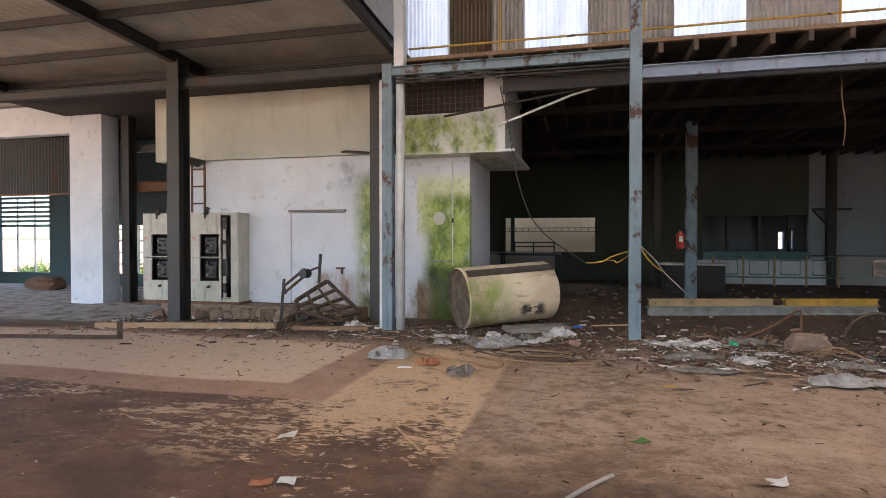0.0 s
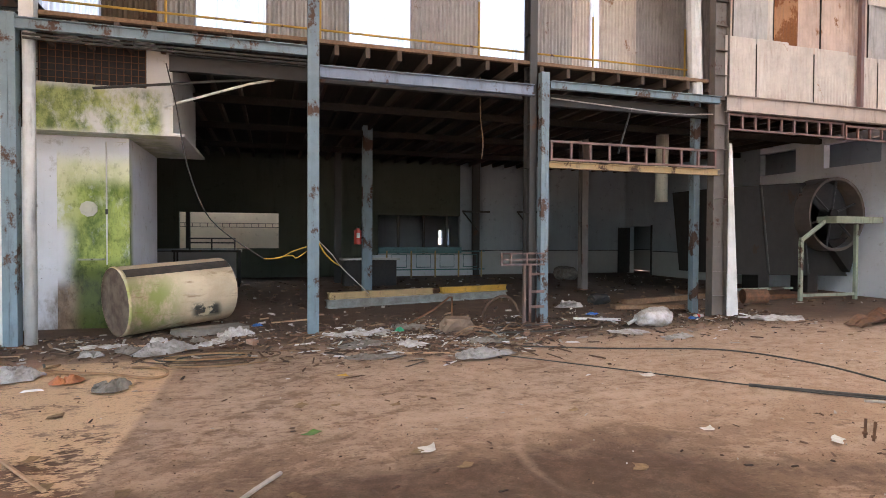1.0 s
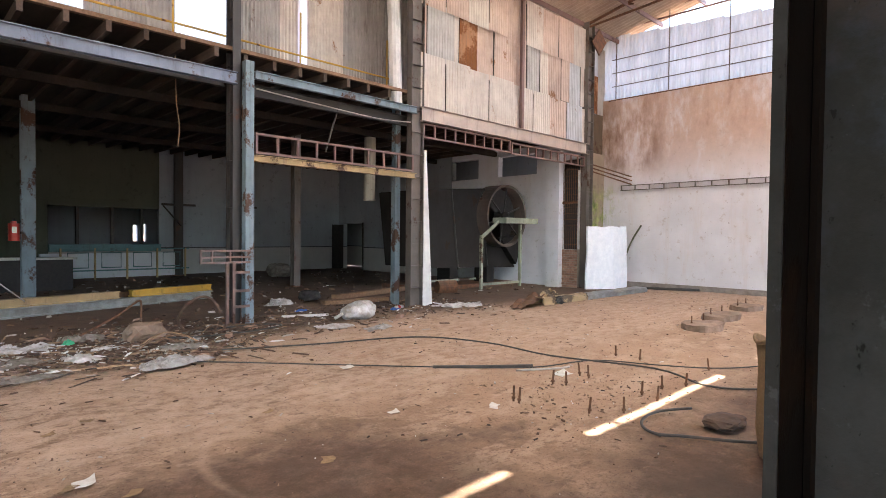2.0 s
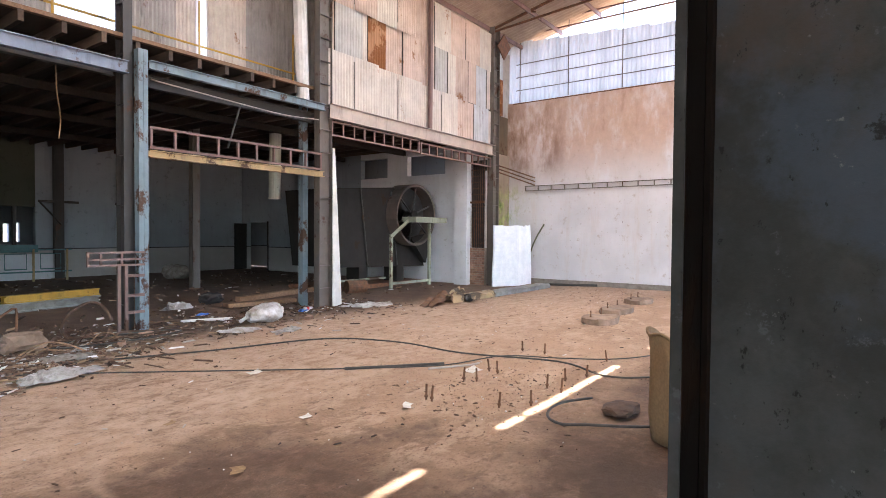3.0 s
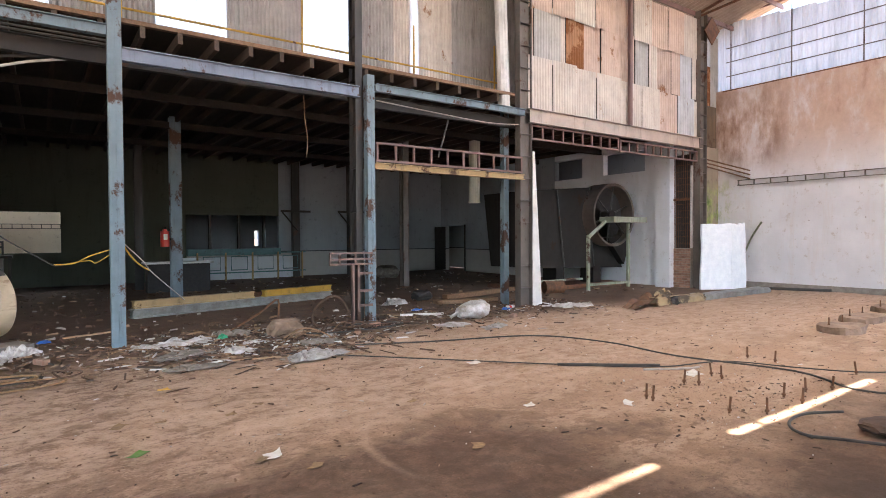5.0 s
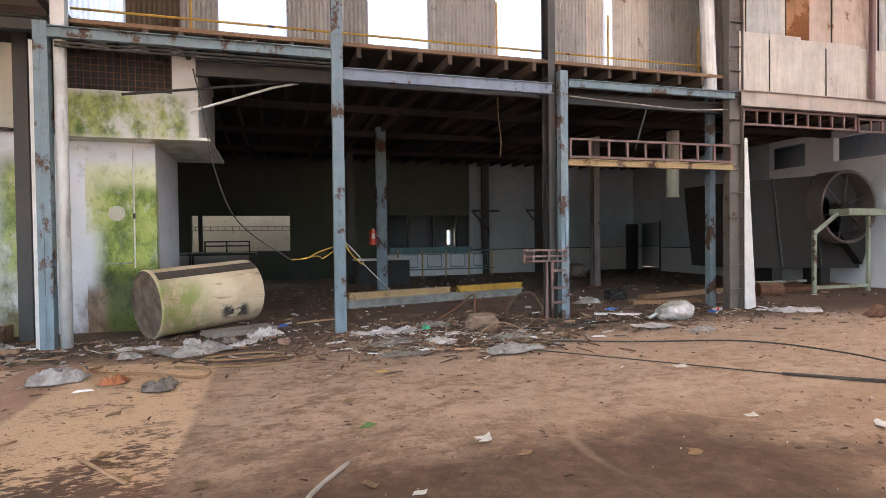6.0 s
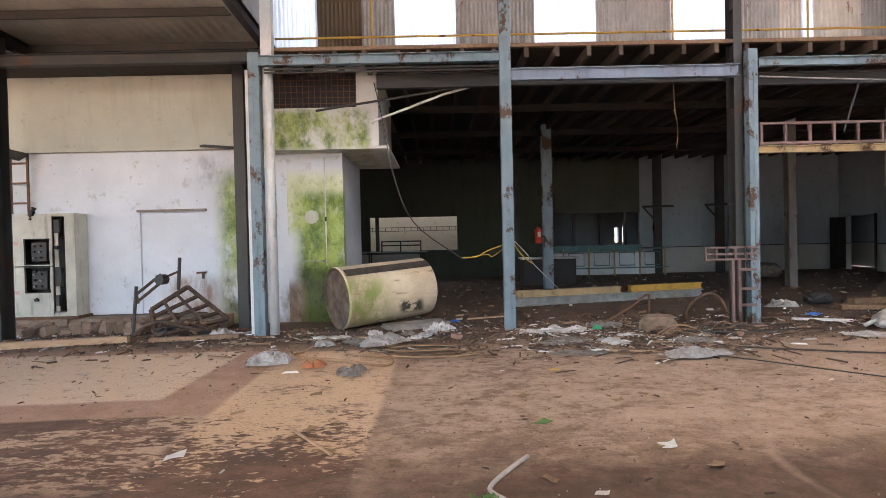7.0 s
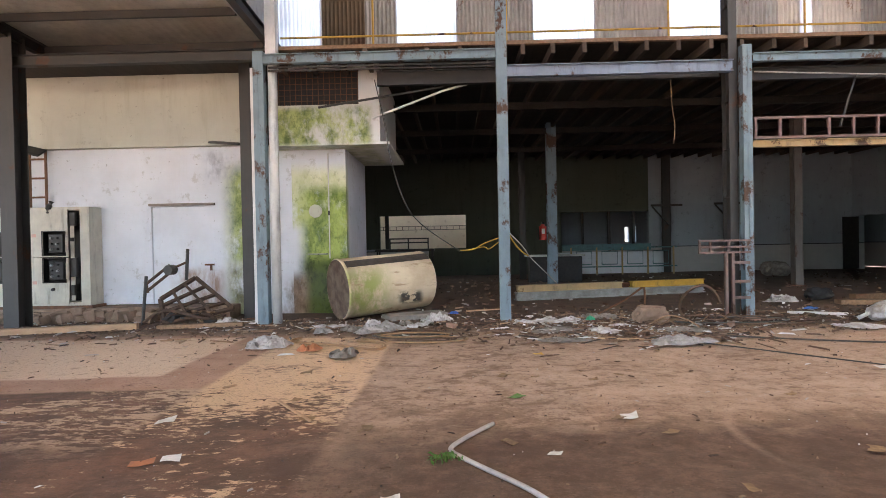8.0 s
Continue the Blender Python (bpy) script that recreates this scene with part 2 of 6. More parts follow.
def make_translucent(name, col, glow=0.7):
    """Fibreglass roofing that lets daylight through."""
    n = Nodes(name)
    d = n.mix(n.ramp(n.noise(2.2, 6, 0.7, (1, 1, 0.2)), 0.35, 0.75), col, tuple(0.7 * v for v in col))
    tr = n.t.nodes.new("ShaderNodeBsdfTranslucent")
    df = n.t.nodes.new("ShaderNodeBsdfDiffuse")
    mx = n.t.nodes.new("ShaderNodeMixShader")
    n.link(d, tr.inputs[0])
    n.link(d, df.inputs[0])
    mx.inputs[0].default_value = glow
    n.link(df.outputs[0], mx.inputs[1])
    n.link(tr.outputs[0], mx.inputs[2])
    n.link(mx.outputs[0], n.out.inputs[0])
    return n.m


def make_flaking():
    n = Nodes("flaking_grey_green_paint")
    big, mid, fine = n.noise(2.6, 8, 0.7), n.noise(9, 9, 0.72, shift=(3, 3, 1)), n.noise(45, 6, 0.7)
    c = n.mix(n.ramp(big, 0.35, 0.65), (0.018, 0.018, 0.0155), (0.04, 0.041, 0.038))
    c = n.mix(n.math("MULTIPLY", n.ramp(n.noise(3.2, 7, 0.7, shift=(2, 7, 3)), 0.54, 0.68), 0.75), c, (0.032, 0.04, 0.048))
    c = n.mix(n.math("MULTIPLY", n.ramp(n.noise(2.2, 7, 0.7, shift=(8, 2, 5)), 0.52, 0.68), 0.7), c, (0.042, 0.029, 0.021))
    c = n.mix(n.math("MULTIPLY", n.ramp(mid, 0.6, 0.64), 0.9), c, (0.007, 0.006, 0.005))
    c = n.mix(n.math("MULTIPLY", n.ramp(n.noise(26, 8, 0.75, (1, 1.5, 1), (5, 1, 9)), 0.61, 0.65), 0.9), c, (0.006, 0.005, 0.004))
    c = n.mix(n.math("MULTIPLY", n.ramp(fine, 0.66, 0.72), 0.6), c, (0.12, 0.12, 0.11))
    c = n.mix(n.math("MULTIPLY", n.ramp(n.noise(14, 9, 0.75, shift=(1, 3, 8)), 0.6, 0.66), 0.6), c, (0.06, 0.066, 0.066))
    n.p.inputs["Specular IOR Level"].default_value = 0.15
    return n.done(c, 0.75, 0.0, n.math("ADD", mid, n.math("MULTIPLY", fine, 0.5)), 0.5, 0.004)


DIRT = make_dirt()
BLUE = painted("blue_grey_paint", (0.2, 0.275, 0.32), wear=0.525)
BEAMBLUE = painted("lavender_blue_paint", (0.24, 0.29, 0.38), wear=0.56)
# rust made near-black for the shade inside the near column's flanges
SHADERUST = painted("rust_with_painted_shade", (0.007, 0.005, 0.0035), rust=(0.016, 0.009, 0.005), wear=0.55, rough=0.9, dirt=(0.004, 0.003, 0.002), gloss=0.05)
STANDM = painted("dusty_red_brown_paint", (0.2, 0.13, 0.115), wear=0.57)
BROWNSTEEL = painted("brown_grey_steel_paint", (0.15, 0.13, 0.115), wear=0.56)
FANRING = painted("brown_dusty_ring_paint", (0.13, 0.105, 0.09), wear=0.58)
CORNER = make_plaster("damp_brown_plaster", (0.34, 0.27, 0.2), (0.16, 0.13, 0.08), moss=[((None, None, 0.0), (None, None, 3.4), 0.5, 0.4)])
DARK = painted("dark_grey_paint", (0.042, 0.04, 0.038), wear=0.58)
GREENISH = make_flaking()
WHITEPAINT = painted("white_paint", (0.72, 0.72, 0.7), wear=0.63)
YELLOW = painted("yellow_paint", (0.55, 0.33, 0.05), wear=0.58)
OCHRE = painted("ochre_paint", (0.5, 0.36, 0.18), wear=0.55)
REDOX = painted("red_oxide_paint", (0.2, 0.12, 0.11), wear=0.6)
RUST = plain("rusty_steel", (0.1, 0.055, 0.035), (0.19, 0.09, 0.045), 9, 0.85, 0.4)
BEIGE = painted("beige_fascia_paint", (0.5, 0.42, 0.36), wear=0.6, rust=(0.3, 0.14, 0.06))
WHITE = make_plaster("white_plaster", (0.78, 0.81, 0.87), (0.56, 0.55, 0.52), streak=0.22,
    moss=[((-4.72, None, 1.1), (-4.0, None, 3.25), 0.24, 0.3, (0.4, 0.46, 0.14), (0.085, 0.15, 0.018)), ((-4.75, None, -0.1), (-4.0, None, 1.1), 0.2, 0.34, (0.3, 0.31, 0.14), (0.11, 0.1, 0.035)), ((-5.2, None, 3.0), (-4.55, None, 3.6), 0.12, 0.42, (0.45, 0.47, 0.52), (0.36, 0.38, 0.44))],
    warm=[((-6.0, None, 0.0), (-4.9, None, 1.0), 0.15, 0.35, (0.35, 0.17, 0.08)), ((-3.7, None, -0.2), (-2.9, None, 0.7), 0.2, 0.38, (0.2, 0.12, 0.07))])
MOSSWALL = make_plaster("mossy_room_plaster", (0.78, 0.81, 0.87), (0.56, 0.55, 0.52), streak=0.2,
    moss=[((None, None, 2.35), (None, 12.05, 3.2), 0.2, 0.2, (0.7, 0.71, 0.5), (0.54, 0.58, 0.3)),
          ((-3.08, None, 1.0), (None, 12.05, 2.75), 0.18, 0.26, (0.38, 0.47, 0.1), (0.09, 0.16, 0.015)),
          ((None, None, 1.95), (-2.9, 12.05, 2.6), 0.2, 0.32, (0.5, 0.56, 0.22), (0.25, 0.33, 0.06)),
          ((-3.12, None, -0.2), (-2.0, 12.05, 1.2), 0.17, 0.04, (0.075, 0.11, 0.012), (0.014, 0.026, 0.004)),
          ((None, None, -0.2), (-3.0, 12.05, 0.85), 0.17, 0.3, (0.32, 0.22, 0.15), (0.12, 0.075, 0.045))],
    warm=[((None, None, -0.2), (None, None, 0.3), 0.15, 0.3, (0.15, 0.09, 0.06))])
COURT = make_plaster("beige_court_plaster", (0.82, 0.75, 0.62), (0.5, 0.42, 0.3), streak=0.25)
CREAM = make_plaster("cream_plaster", (0.58, 0.58, 0.5), (0.38, 0.37, 0.28), streak=0.55)
MOSSBAND = make_plaster("mossy_parapet_plaster", (0.72, 0.72, 0.7), (0.45, 0.42, 0.3), moss=[((-3.6, None, 3.6), (-1.45, None, 4.4), 0.1, 0.36)])
# the gloom of the inner hall is put into these two wall colours
GREYWALL = make_plaster("grey_blue_plaster", (0.32, 0.37, 0.42), (0.17, 0.18, 0.17), patch=(1.14, (0.5, 0.5, 0.49)))
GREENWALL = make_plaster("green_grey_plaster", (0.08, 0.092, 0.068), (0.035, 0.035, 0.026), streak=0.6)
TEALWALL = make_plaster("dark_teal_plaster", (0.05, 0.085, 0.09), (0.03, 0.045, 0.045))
# pinkish above z 4.3, with red-brown stains in places
ENDWALL = make_plaster("warm_topped_plaster", (0.74, 0.73, 0.77), (0.55, 0.42, 0.34),
    warm=[((None, None, 4.3), (None, None, None), 1.2, 0.27, (0.66, 0.48, 0.39)), ((None, 8.6, 4.3), (None, None, 6.6), 0.7, 0.42, (0.26, 0.13, 0.07)), ((None, None, 5.6), (None, None, None), 0.6, 0.5, (0.4, 0.22, 0.13)), ((None, 3, 0.6), (None, 9.5, 3.4), 0.5, 0.6, (0.45, 0.36, 0.3))],
    moss=[((None, 10.1, 0.0), (None, None, 3.6), 0.3, 0.5)])
WOOD = plain("old_timber", (0.2, 0.12, 0.07), (0.32, 0.2, 0.12), 5, 0.85, 0.3, vary=0.4, stretch=(4, 0.5, 4))
JOIST = plain("dark_joist_timber", (0.07, 0.052, 0.042), (0.11, 0.08, 0.06), 5, 0.95, 0.3, vary=0.6, stretch=(4, 0.5, 4))
# the shade under the deck is put into the board colour
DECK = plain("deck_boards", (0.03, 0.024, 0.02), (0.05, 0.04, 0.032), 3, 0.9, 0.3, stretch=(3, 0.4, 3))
SHEETGREY = painted("grey_corrugated_sheet", (0.42, 0.4, 0.38), wear=0.62, rust=(0.22, 0.1, 0.06), rough=0.6, vary=0.25)
SHEETPALE = painted("pale_dusty_corrugated_sheet", (0.62, 0.56, 0.5), wear=0.61, rust=(0.38, 0.22, 0.14), rough=0.75, dirt=(0.34, 0.24, 0.18), vary=0.12)
SHEETPINK = painted("dusty_pink_corrugated_sheet", (0.56, 0.43, 0.36), wear=0.6, rust=(0.32, 0.15, 0.07), rough=0.75, dirt=(0.3, 0.18, 0.12), vary=0.16)
SHEETBLUE = painted("dusty_pale_blue_sheet", (0.55, 0.58, 0.62), wear=0.62, rust=(0.3, 0.15, 0.08), rough=0.7, vary=0.2)
SHEETRUST = painted("rusted_corrugated_sheet", (0.4, 0.2, 0.1), wear=0.45, rust=(0.26, 0.1, 0.035), rough=0.8)
SHEETBROWN = painted("brown_corrugated_sheet", (0.12, 0.08, 0.045), wear=0.55, rough=0.7)
CLEAR = make_translucent("translucent_white_sheet", (0.88, 0.81, 0.78), 0.75)
CLEARWARM = make_translucent("warm_added_roof_sheet", (0.76, 0.72, 0.66), 0.7)
CLEARBLUE = make_translucent("translucent_bluish_sheet", (0.46, 0.5, 0.55), 0.29)
ROOFSHEET = plain("dusty_roof_underside", (0.5, 0.42, 0.34), (0.36, 0.29, 0.23), 1.2, 0.85, 0.1)
CEILSHEET = plain("pale_roof_underside", (0.5, 0.47, 0.4), (0.36, 0.34, 0.29), 1.2, 0.85, 0.1)
BRICKM = plain("worn_red_brick", (0.32, 0.17, 0.12), (0.4, 0.27, 0.2), 14, 0.9, 0.4, vary=0.5)
MORTAR = plain("lime_mortar", (0.4, 0.35, 0.3), (0.3, 0.26, 0.22), 20)
PADEARTH = plain("earthy_concrete", (0.33, 0.23, 0.17), (0.2, 0.14, 0.1), 4, 0.9, 0.4)
CONCRETE = plain("weathered_concrete", (0.3, 0.27, 0.24), (0.19, 0.165, 0.14), 4, 0.9, 0.4)
SCRAP = plain("dark_scrap_iron", (0.055, 0.034, 0.025), (0.11, 0.065, 0.042), 9, 0.9, 0.4)
# darker copy of the joist timber, holding the shade under the deck
GIRDER = plain("shade_dark_girder_timber", (0.018, 0.014, 0.012), (0.032, 0.025, 0.02), 5, 0.95, 0.3, stretch=(4, 0.5, 4))
# black steel, also used for flat sheets that stand for darkness in openings
BLACK = plain("black_void_steel", (0.02, 0.02, 0.02), (0.035, 0.032, 0.03), 10, 0.7, 0.1)
GLASSY = plain("frosted_pane", (0.6, 0.64, 0.6), (0.5, 0.54, 0.5), 3, 0.3, 0.05)


# ---- mesh helpers ----
def box(bm, x0, x1, y0, y1, z0, z1, m=None):
    vs = [bm.verts.new(Vector((x, y, z)) if m is None else m @ Vector((x, y, z))) for x in (x0, x1) for y in (y0, y1) for z in (z0, z1)]
    for q in ((0, 1, 3, 2), (4, 6, 7, 5), (0, 4, 5, 1), (2, 3, 7, 6), (0, 2, 6, 4), (1, 5, 7, 3)):
        bm.faces.new([vs[i] for i in q])
    return bm


def tube(bm, pts, r, n=8, smooth=4):
    """A round bar or cable along a line of points, smoothed."""
    P = [Vector(p) for p in pts]
    if smooth > 1 and len(P) > 2:
        Q = []
        for i in range(len(P) - 1):
            a, b, c, d = P[max(i - 1, 0)], P[i], P[i + 1], P[min(i + 2, len(P) - 1)]
            for k in range(smooth):
                t = k / smooth
                Q.append(0.5 * ((2 * b) + (c - a) * t + (2 * a - 5 * b + 4 * c - d) * t * t + (3 * b - a - 3 * c + d) * t ** 3))
        P = Q + [P[-1]]
    rings = []
    for i, p in enumerate(P):
        d = (P[min(i + 1, len(P) - 1)] - P[max(i - 1, 0)]).normalized()
        u = d.cross(Vector((0, 0, 1)) if abs(d.z) < 0.9 else Vector((1, 0, 0))).normalized()
        v = d.cross(u)
        rings.append([bm.verts.new(p + r * (math.cos(2 * math.pi * k / n) * u + math.sin(2 * math.pi * k / n) * v)) for k in range(n)])
    for a, b in zip(rings, rings[1:]):
        for k in range(n):
            bm.faces.new((a[k], a[(k + 1) % n], b[(k + 1) % n], b[k]))
    bm.faces.new(rings[0][::-1])
    bm.faces.new(rings[-1])
    return bm


def mesh(name, bm, material, smooth=False, bevel=0.0):
    if bevel:
        bmesh.ops.bevel(bm, geom=list(bm.edges), offset=bevel, segments=1, affect="EDGES", clamp_overlap=True)
    bmesh.ops.recalc_face_normals(bm, faces=bm.faces)
    me = bpy.data.meshes.new(name)
    bm.to_mesh(me)
    bm.free()
    me.materials.append(material)
    if smooth:
        for f in me.polygons:
            f.use_smooth = True
    return me


def structure(name, bm, material, label="", smooth=False):
    return tagged(new(name, mesh(name, bm, material, smooth)), label, kind="structure")


def thing(name, label, category, at=(0, 0, 0), group=""):
    ob = new(name)
    ob.location = at
    ob.empty_display_size = 0.1
    return tagged(ob, label, category, group)


def part(name, bm, material, parent, label="", smooth=False, bevel=0.0):
    """One mesh object under a thing or a part; the bmesh is in the thing's own space."""
    ob = new(name, mesh(name, bm, material, smooth, bevel))
    ob.parent = parent
    return tagged(ob, label)


def solo(name, bm, material, label, category, at=(0, 0, 0), group="", smooth=False, bevel=0.0, kind=""):
    ob = new(name, mesh(name, bm, material, smooth, bevel))
    ob.location = at
    return tagged(ob, label, category, group, kind)


B = bmesh.new


def ibeam(bm, length, h, w, tf=0.014, tw=0.01, m=None):
    """An I section along +x, h high in z and w wide in y, centred on the axis."""
    box(bm, 0, length, -w / 2, w / 2, h / 2 - tf, h / 2, m)
    box(bm, 0, length, -w / 2, w / 2, -h / 2, -h / 2 + tf, m)
    box(bm, 0, length, -tw / 2, tw / 2, -h / 2 + tf + 0.001, h / 2 - tf - 0.001, m)
    return bm


def corrugated(bm, a, b, z0, z1, pitch=0.09, amp=0.014, per=4):
    """A corrugated sheet standing from a to b (plan points), ribs upright."""
    a, b = Vector(a), Vector(b)
    d = (b - a)
    L = d.length
    d.normalize()
    nrm = Vector((-d.y, d.x))
    n = max(2, int(L / pitch * per))
    prev = None
    for i in range(n + 1):
        s = L * i / n
        p = a + d * s + nrm * (amp * math.cos(2 * math.pi * s / pitch))
        cur = (bm.verts.new((p.x, p.y, z0)), bm.verts.new((p.x, p.y, z1)))
        if prev:
            bm.faces.new((prev[0], cur[0], cur[1], prev[1]))
        prev = cur
    return bm


def roof_sheet(bm, x0, x1, y0, z0, y1, z1, pitch=0.2, amp=0.02, per=4, th=0.004):
    """Corrugated roofing with ribs running down the slope from (y0, z0) to (y1, z1)."""
    n = max(2, int((x1 - x0) / pitch * per))
    prev = None
    for i in range(n + 1):
        x = x0 + (x1 - x0) * i / n
        h = amp * math.cos(2 * math.pi * x / pitch)
        cur = (bm.verts.new((x, y0, z0 + h)), bm.verts.new((x, y1, z1 + h)))
        if prev:
            bm.faces.new((prev[0], cur[0], cur[1], prev[1]))
        prev = cur
    return bm


# ---- large structure ----
def make_ground():
    """One sheet: finely uneven inside the shed, plain out to the horizon."""
    bm = B()
    xs = [-2500, -300, -60] + [-24 + 0.35 * i for i in range(132)] + [60, 300, 2500]
    ys = [-2500, -300, -40] + [-9 + 0.35 * i for i in range(103)] + [60, 300, 2500]
    grid = []
    for x in xs:
        row = []
        for y in ys:
            z = 0.0
            if -23 < x < 22 and -8 < y < 27:
                z = 0.03 * (noise.noise(Vector((x * 0.5, y * 0.5, 0))) - 0.2) + 0.012 * noise.noise(Vector((x * 2, y * 2, 3)))
                if y > 9.2:
                    z += 0.025 * noise.noise(Vector((x * 1.3, y * 1.3, 8)))
            row.append(bm.verts.new((x, y, z - 0.01)))
        grid.append(row)
    for i in range(len(xs) - 1):
        for j in range(len(ys) - 1):
            bm.faces.new((grid[i][j], grid[i + 1][j], grid[i + 1][j + 1], grid[i][j + 1]))
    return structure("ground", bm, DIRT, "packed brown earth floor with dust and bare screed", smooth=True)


make_ground()

# white switch-room block behind columns: lower wall with a door recess, upper wall slightly proud
bm = B()
box(bm, -9.4, -6.45, 11.85, 12.1, 0.26, 3.72)
box(bm, -5.06, -3.3, 11.85, 12.1, 0.0, 3.72)
box(bm, -6.45, -5.06, 11.85, 12.1, 2.42, 3.72)
box(bm, -9.4, -9.15, 12.1, 15.5, 0.0, 5.6)
structure("wall_north_lower", bm, WHITE, "white limewashed wall with green moss and damp stains")
bm = B()
box(bm, -10.1, -4.35, 11.7, 12.1, 3.724, 5.62)
structure("wall_north_upper", bm, CREAM, "cream upper wall band with rain streaks")
bm = B()
box(bm, -9.6, -4.5, 11.25, 11.846, -0.1, 0.24)
for i in range(16):
    x = -9.4 + 0.31 * i
    box(bm, x, x + 0.22 + 0.1 * random.random(), 11.1 + 0.05 * random.random(), 11.3, -0.1, 0.1 + 0.17 * random.random())
for i in range(46):
    q = random.Random(i)
    x, y, h = -9.4 + 5.0 * q.random(), 10.8 + 0.5 * q.random(), 0.04 + 0.1 * q.random()
    box(bm, -0.12, 0.12, -0.08, 0.08, -h, h, pose(x, y, h * 0.6, 40 * q.random() - 20, 40 * q.random() - 20, 180 * q.random()))
structure("plinth", bm, PADEARTH, "crumbling concrete plinth below the white wall")
# room front with moss, side wall receding
bm = B()
box(bm, -3.3, -2.1, 11.852, 12.1, -0.1, 3.6)
box(bm, -2.35, -2.1, 12.1, 14.6, -0.1, 3.6)
structure("wall_room_front", bm, MOSSWALL, "white plastered room wall overgrown with green moss")
bm = B()
box(bm, -3.6, -1.25, 11.3, 11.5, 3.66, 4.45)
box(bm, -1.69, -1.25, 11.3, 11.5, 4.45, 5.3)
box(bm, -3.6, -1.69, 11.3, 11.5, 5.2, 5.3)
box(bm, -3.6, -3.45, 11.3, 11.5, 4.45, 5.2)
box(bm, -1.45, -1.25, 11.5, 14.6, 3.66, 5.3)
box(bm, -3.6, -1.05, 11.3, 14.6, 3.6, 3.656)
structure("parapet_box", bm, MOSSBAND, "white concrete loft box with a mossy lower band")

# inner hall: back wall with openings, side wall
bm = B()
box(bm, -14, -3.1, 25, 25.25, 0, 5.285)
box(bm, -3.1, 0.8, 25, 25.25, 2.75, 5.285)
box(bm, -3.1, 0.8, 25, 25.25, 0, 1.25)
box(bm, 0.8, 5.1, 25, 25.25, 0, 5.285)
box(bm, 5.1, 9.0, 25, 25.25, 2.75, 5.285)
structure("wall_back_green", bm, GREENWALL, "green-grey back wall with openings, hall gloom in its colour")
bm = B()
box(bm, 9.004, 18.25, 25.0, 25.25, 0, 5.285)
box(bm, 5.1, 9.0, 25.0, 25.25, 0, 1.0)
structure("wall_back_grey", bm, GREYWALL, "grey-blue plastered back wall with a white dado")
bm = B()
box(bm, 18.0, 18.25, 16.6, 22.9, 0, 5.285)
box(bm, 18.0, 18.25, 22.9, 24.6, 2.35, 5.285)
box(bm, 18.0, 18.25, 24.6, 24.996, 0, 5.285)
structure("wall_side", bm, GREYWALL, "pale grey-blue inner side wall with a doorway")
bm = B()
box(bm, 18.0, 18.25, 11.6, 12.2, 0, 5.285)
box(bm, 18.0, 18.25, 12.2, 14.05, 0, 4.1)
box(bm, 18.0, 18.25, 12.2, 14.05, 4.88, 5.285)
box(bm, 18.0, 18.25, 14.05, 15.1, 0, 5.285)
box(bm, 18.0, 18.25, 15.1, 16.6, 0, 4.1)
box(bm, 18.0, 18.25, 15.1, 16.6, 4.9, 5.285)
structure("wall_side_white", bm, WHITE, "white side wall with two dark high openings")
bm = B()
box(bm, 17.75, 18.3, 11.05, 11.596, -0.1, 5.0)
structure("wall_pier", bm, WHITE, "white painted pier at the end of the side wall")
bm = B()
box(bm, -4.6, -0.9, 24.7, 24.99, 0, 1.24)
structure("wall_low_grey", bm, GREYWALL, "low grey wall below the court opening")
# outer walls that close the inner hall
bm = B()
box(bm, -14.25, -14.0, 18, 25.25, 0, 5.285)
box(bm, 2.5, 9.42, 30, 30.25, 0, 5.285)
box(bm, 9.64, 9.84, 30, 30.25, 0, 5.285)
box(bm, 10.03, 20, 30, 30.25, 0, 5.285)
box(bm, 9.42, 9.64, 30, 30.25, 0, 1.35)
box(bm, 9.42, 9.64, 30, 30.25, 2.15, 5.285)
box(bm, 9.84, 10.03, 30, 30.25, 0, 1.35)
box(bm, 9.84, 10.03, 30, 30.25, 2.2, 5.285)
box(bm, 2.4, 2.5, 25.25, 30, 0, 5.3)
box(bm, 20, 20.25, 12, 30.25, 0, 5.285)
structure("wall_outer", bm, GREYWALL, "plain grey outer wall")
bm = B()
box(bm, -14, 2.4, 30, 30.25, 0, 5.285)
structure("wall_court", bm, COURT, "beige wall of the small court behind")

# end wall of the high shed
bm = B()
box(bm, 20.3, 20.6, -8.2, 11.0, -0.1, 6.95)
structure("wall_east", bm, ENDWALL, "tall end wall, white below, pinkish with red-brown stains above")
bm = B()
box(bm, 20.22, 20.296, -8.2, 10.4, -0.1, 0.16)
structure("baseboard", bm, CONCRETE, "low cement skirting along the end wall")
bm = B()
box(bm, 18.9, 20.3, 10.75, 11.0, -0.1, 4.9)
structure("wall_corner", bm, CORNER, "stained plaster return wall in the corner")

# west rooms: pier, wall and band
bm = B()
box(bm, -13.85, -12.75, 12.7, 13.3, -0.1, 5.62)
box(bm, -22, -13.854, 12.7, 13.0, 4.8, 5.62)
structure("wall_pier_west", bm, WHITE, "white plastered pier and lintel of the west room")
bm = B()
box(bm, -24, -23.4, 18, 18.25, -0.1, 5.6)
box(bm, -23.4, -20.65, 18, 18.25, 3.6, 5.6)
box(bm, -23.4, -15.85, 18.0, 18.25, -0.1, 0.45)
box(bm, -20.65, -17.6, 18, 18.25, 0.45, 5.6)
box(bm, -17.6, -15.85, 18, 18.25, 2.35, 5.6)
box(bm, -15.85, -9.4, 18, 18.25, -0.1, 5.6)
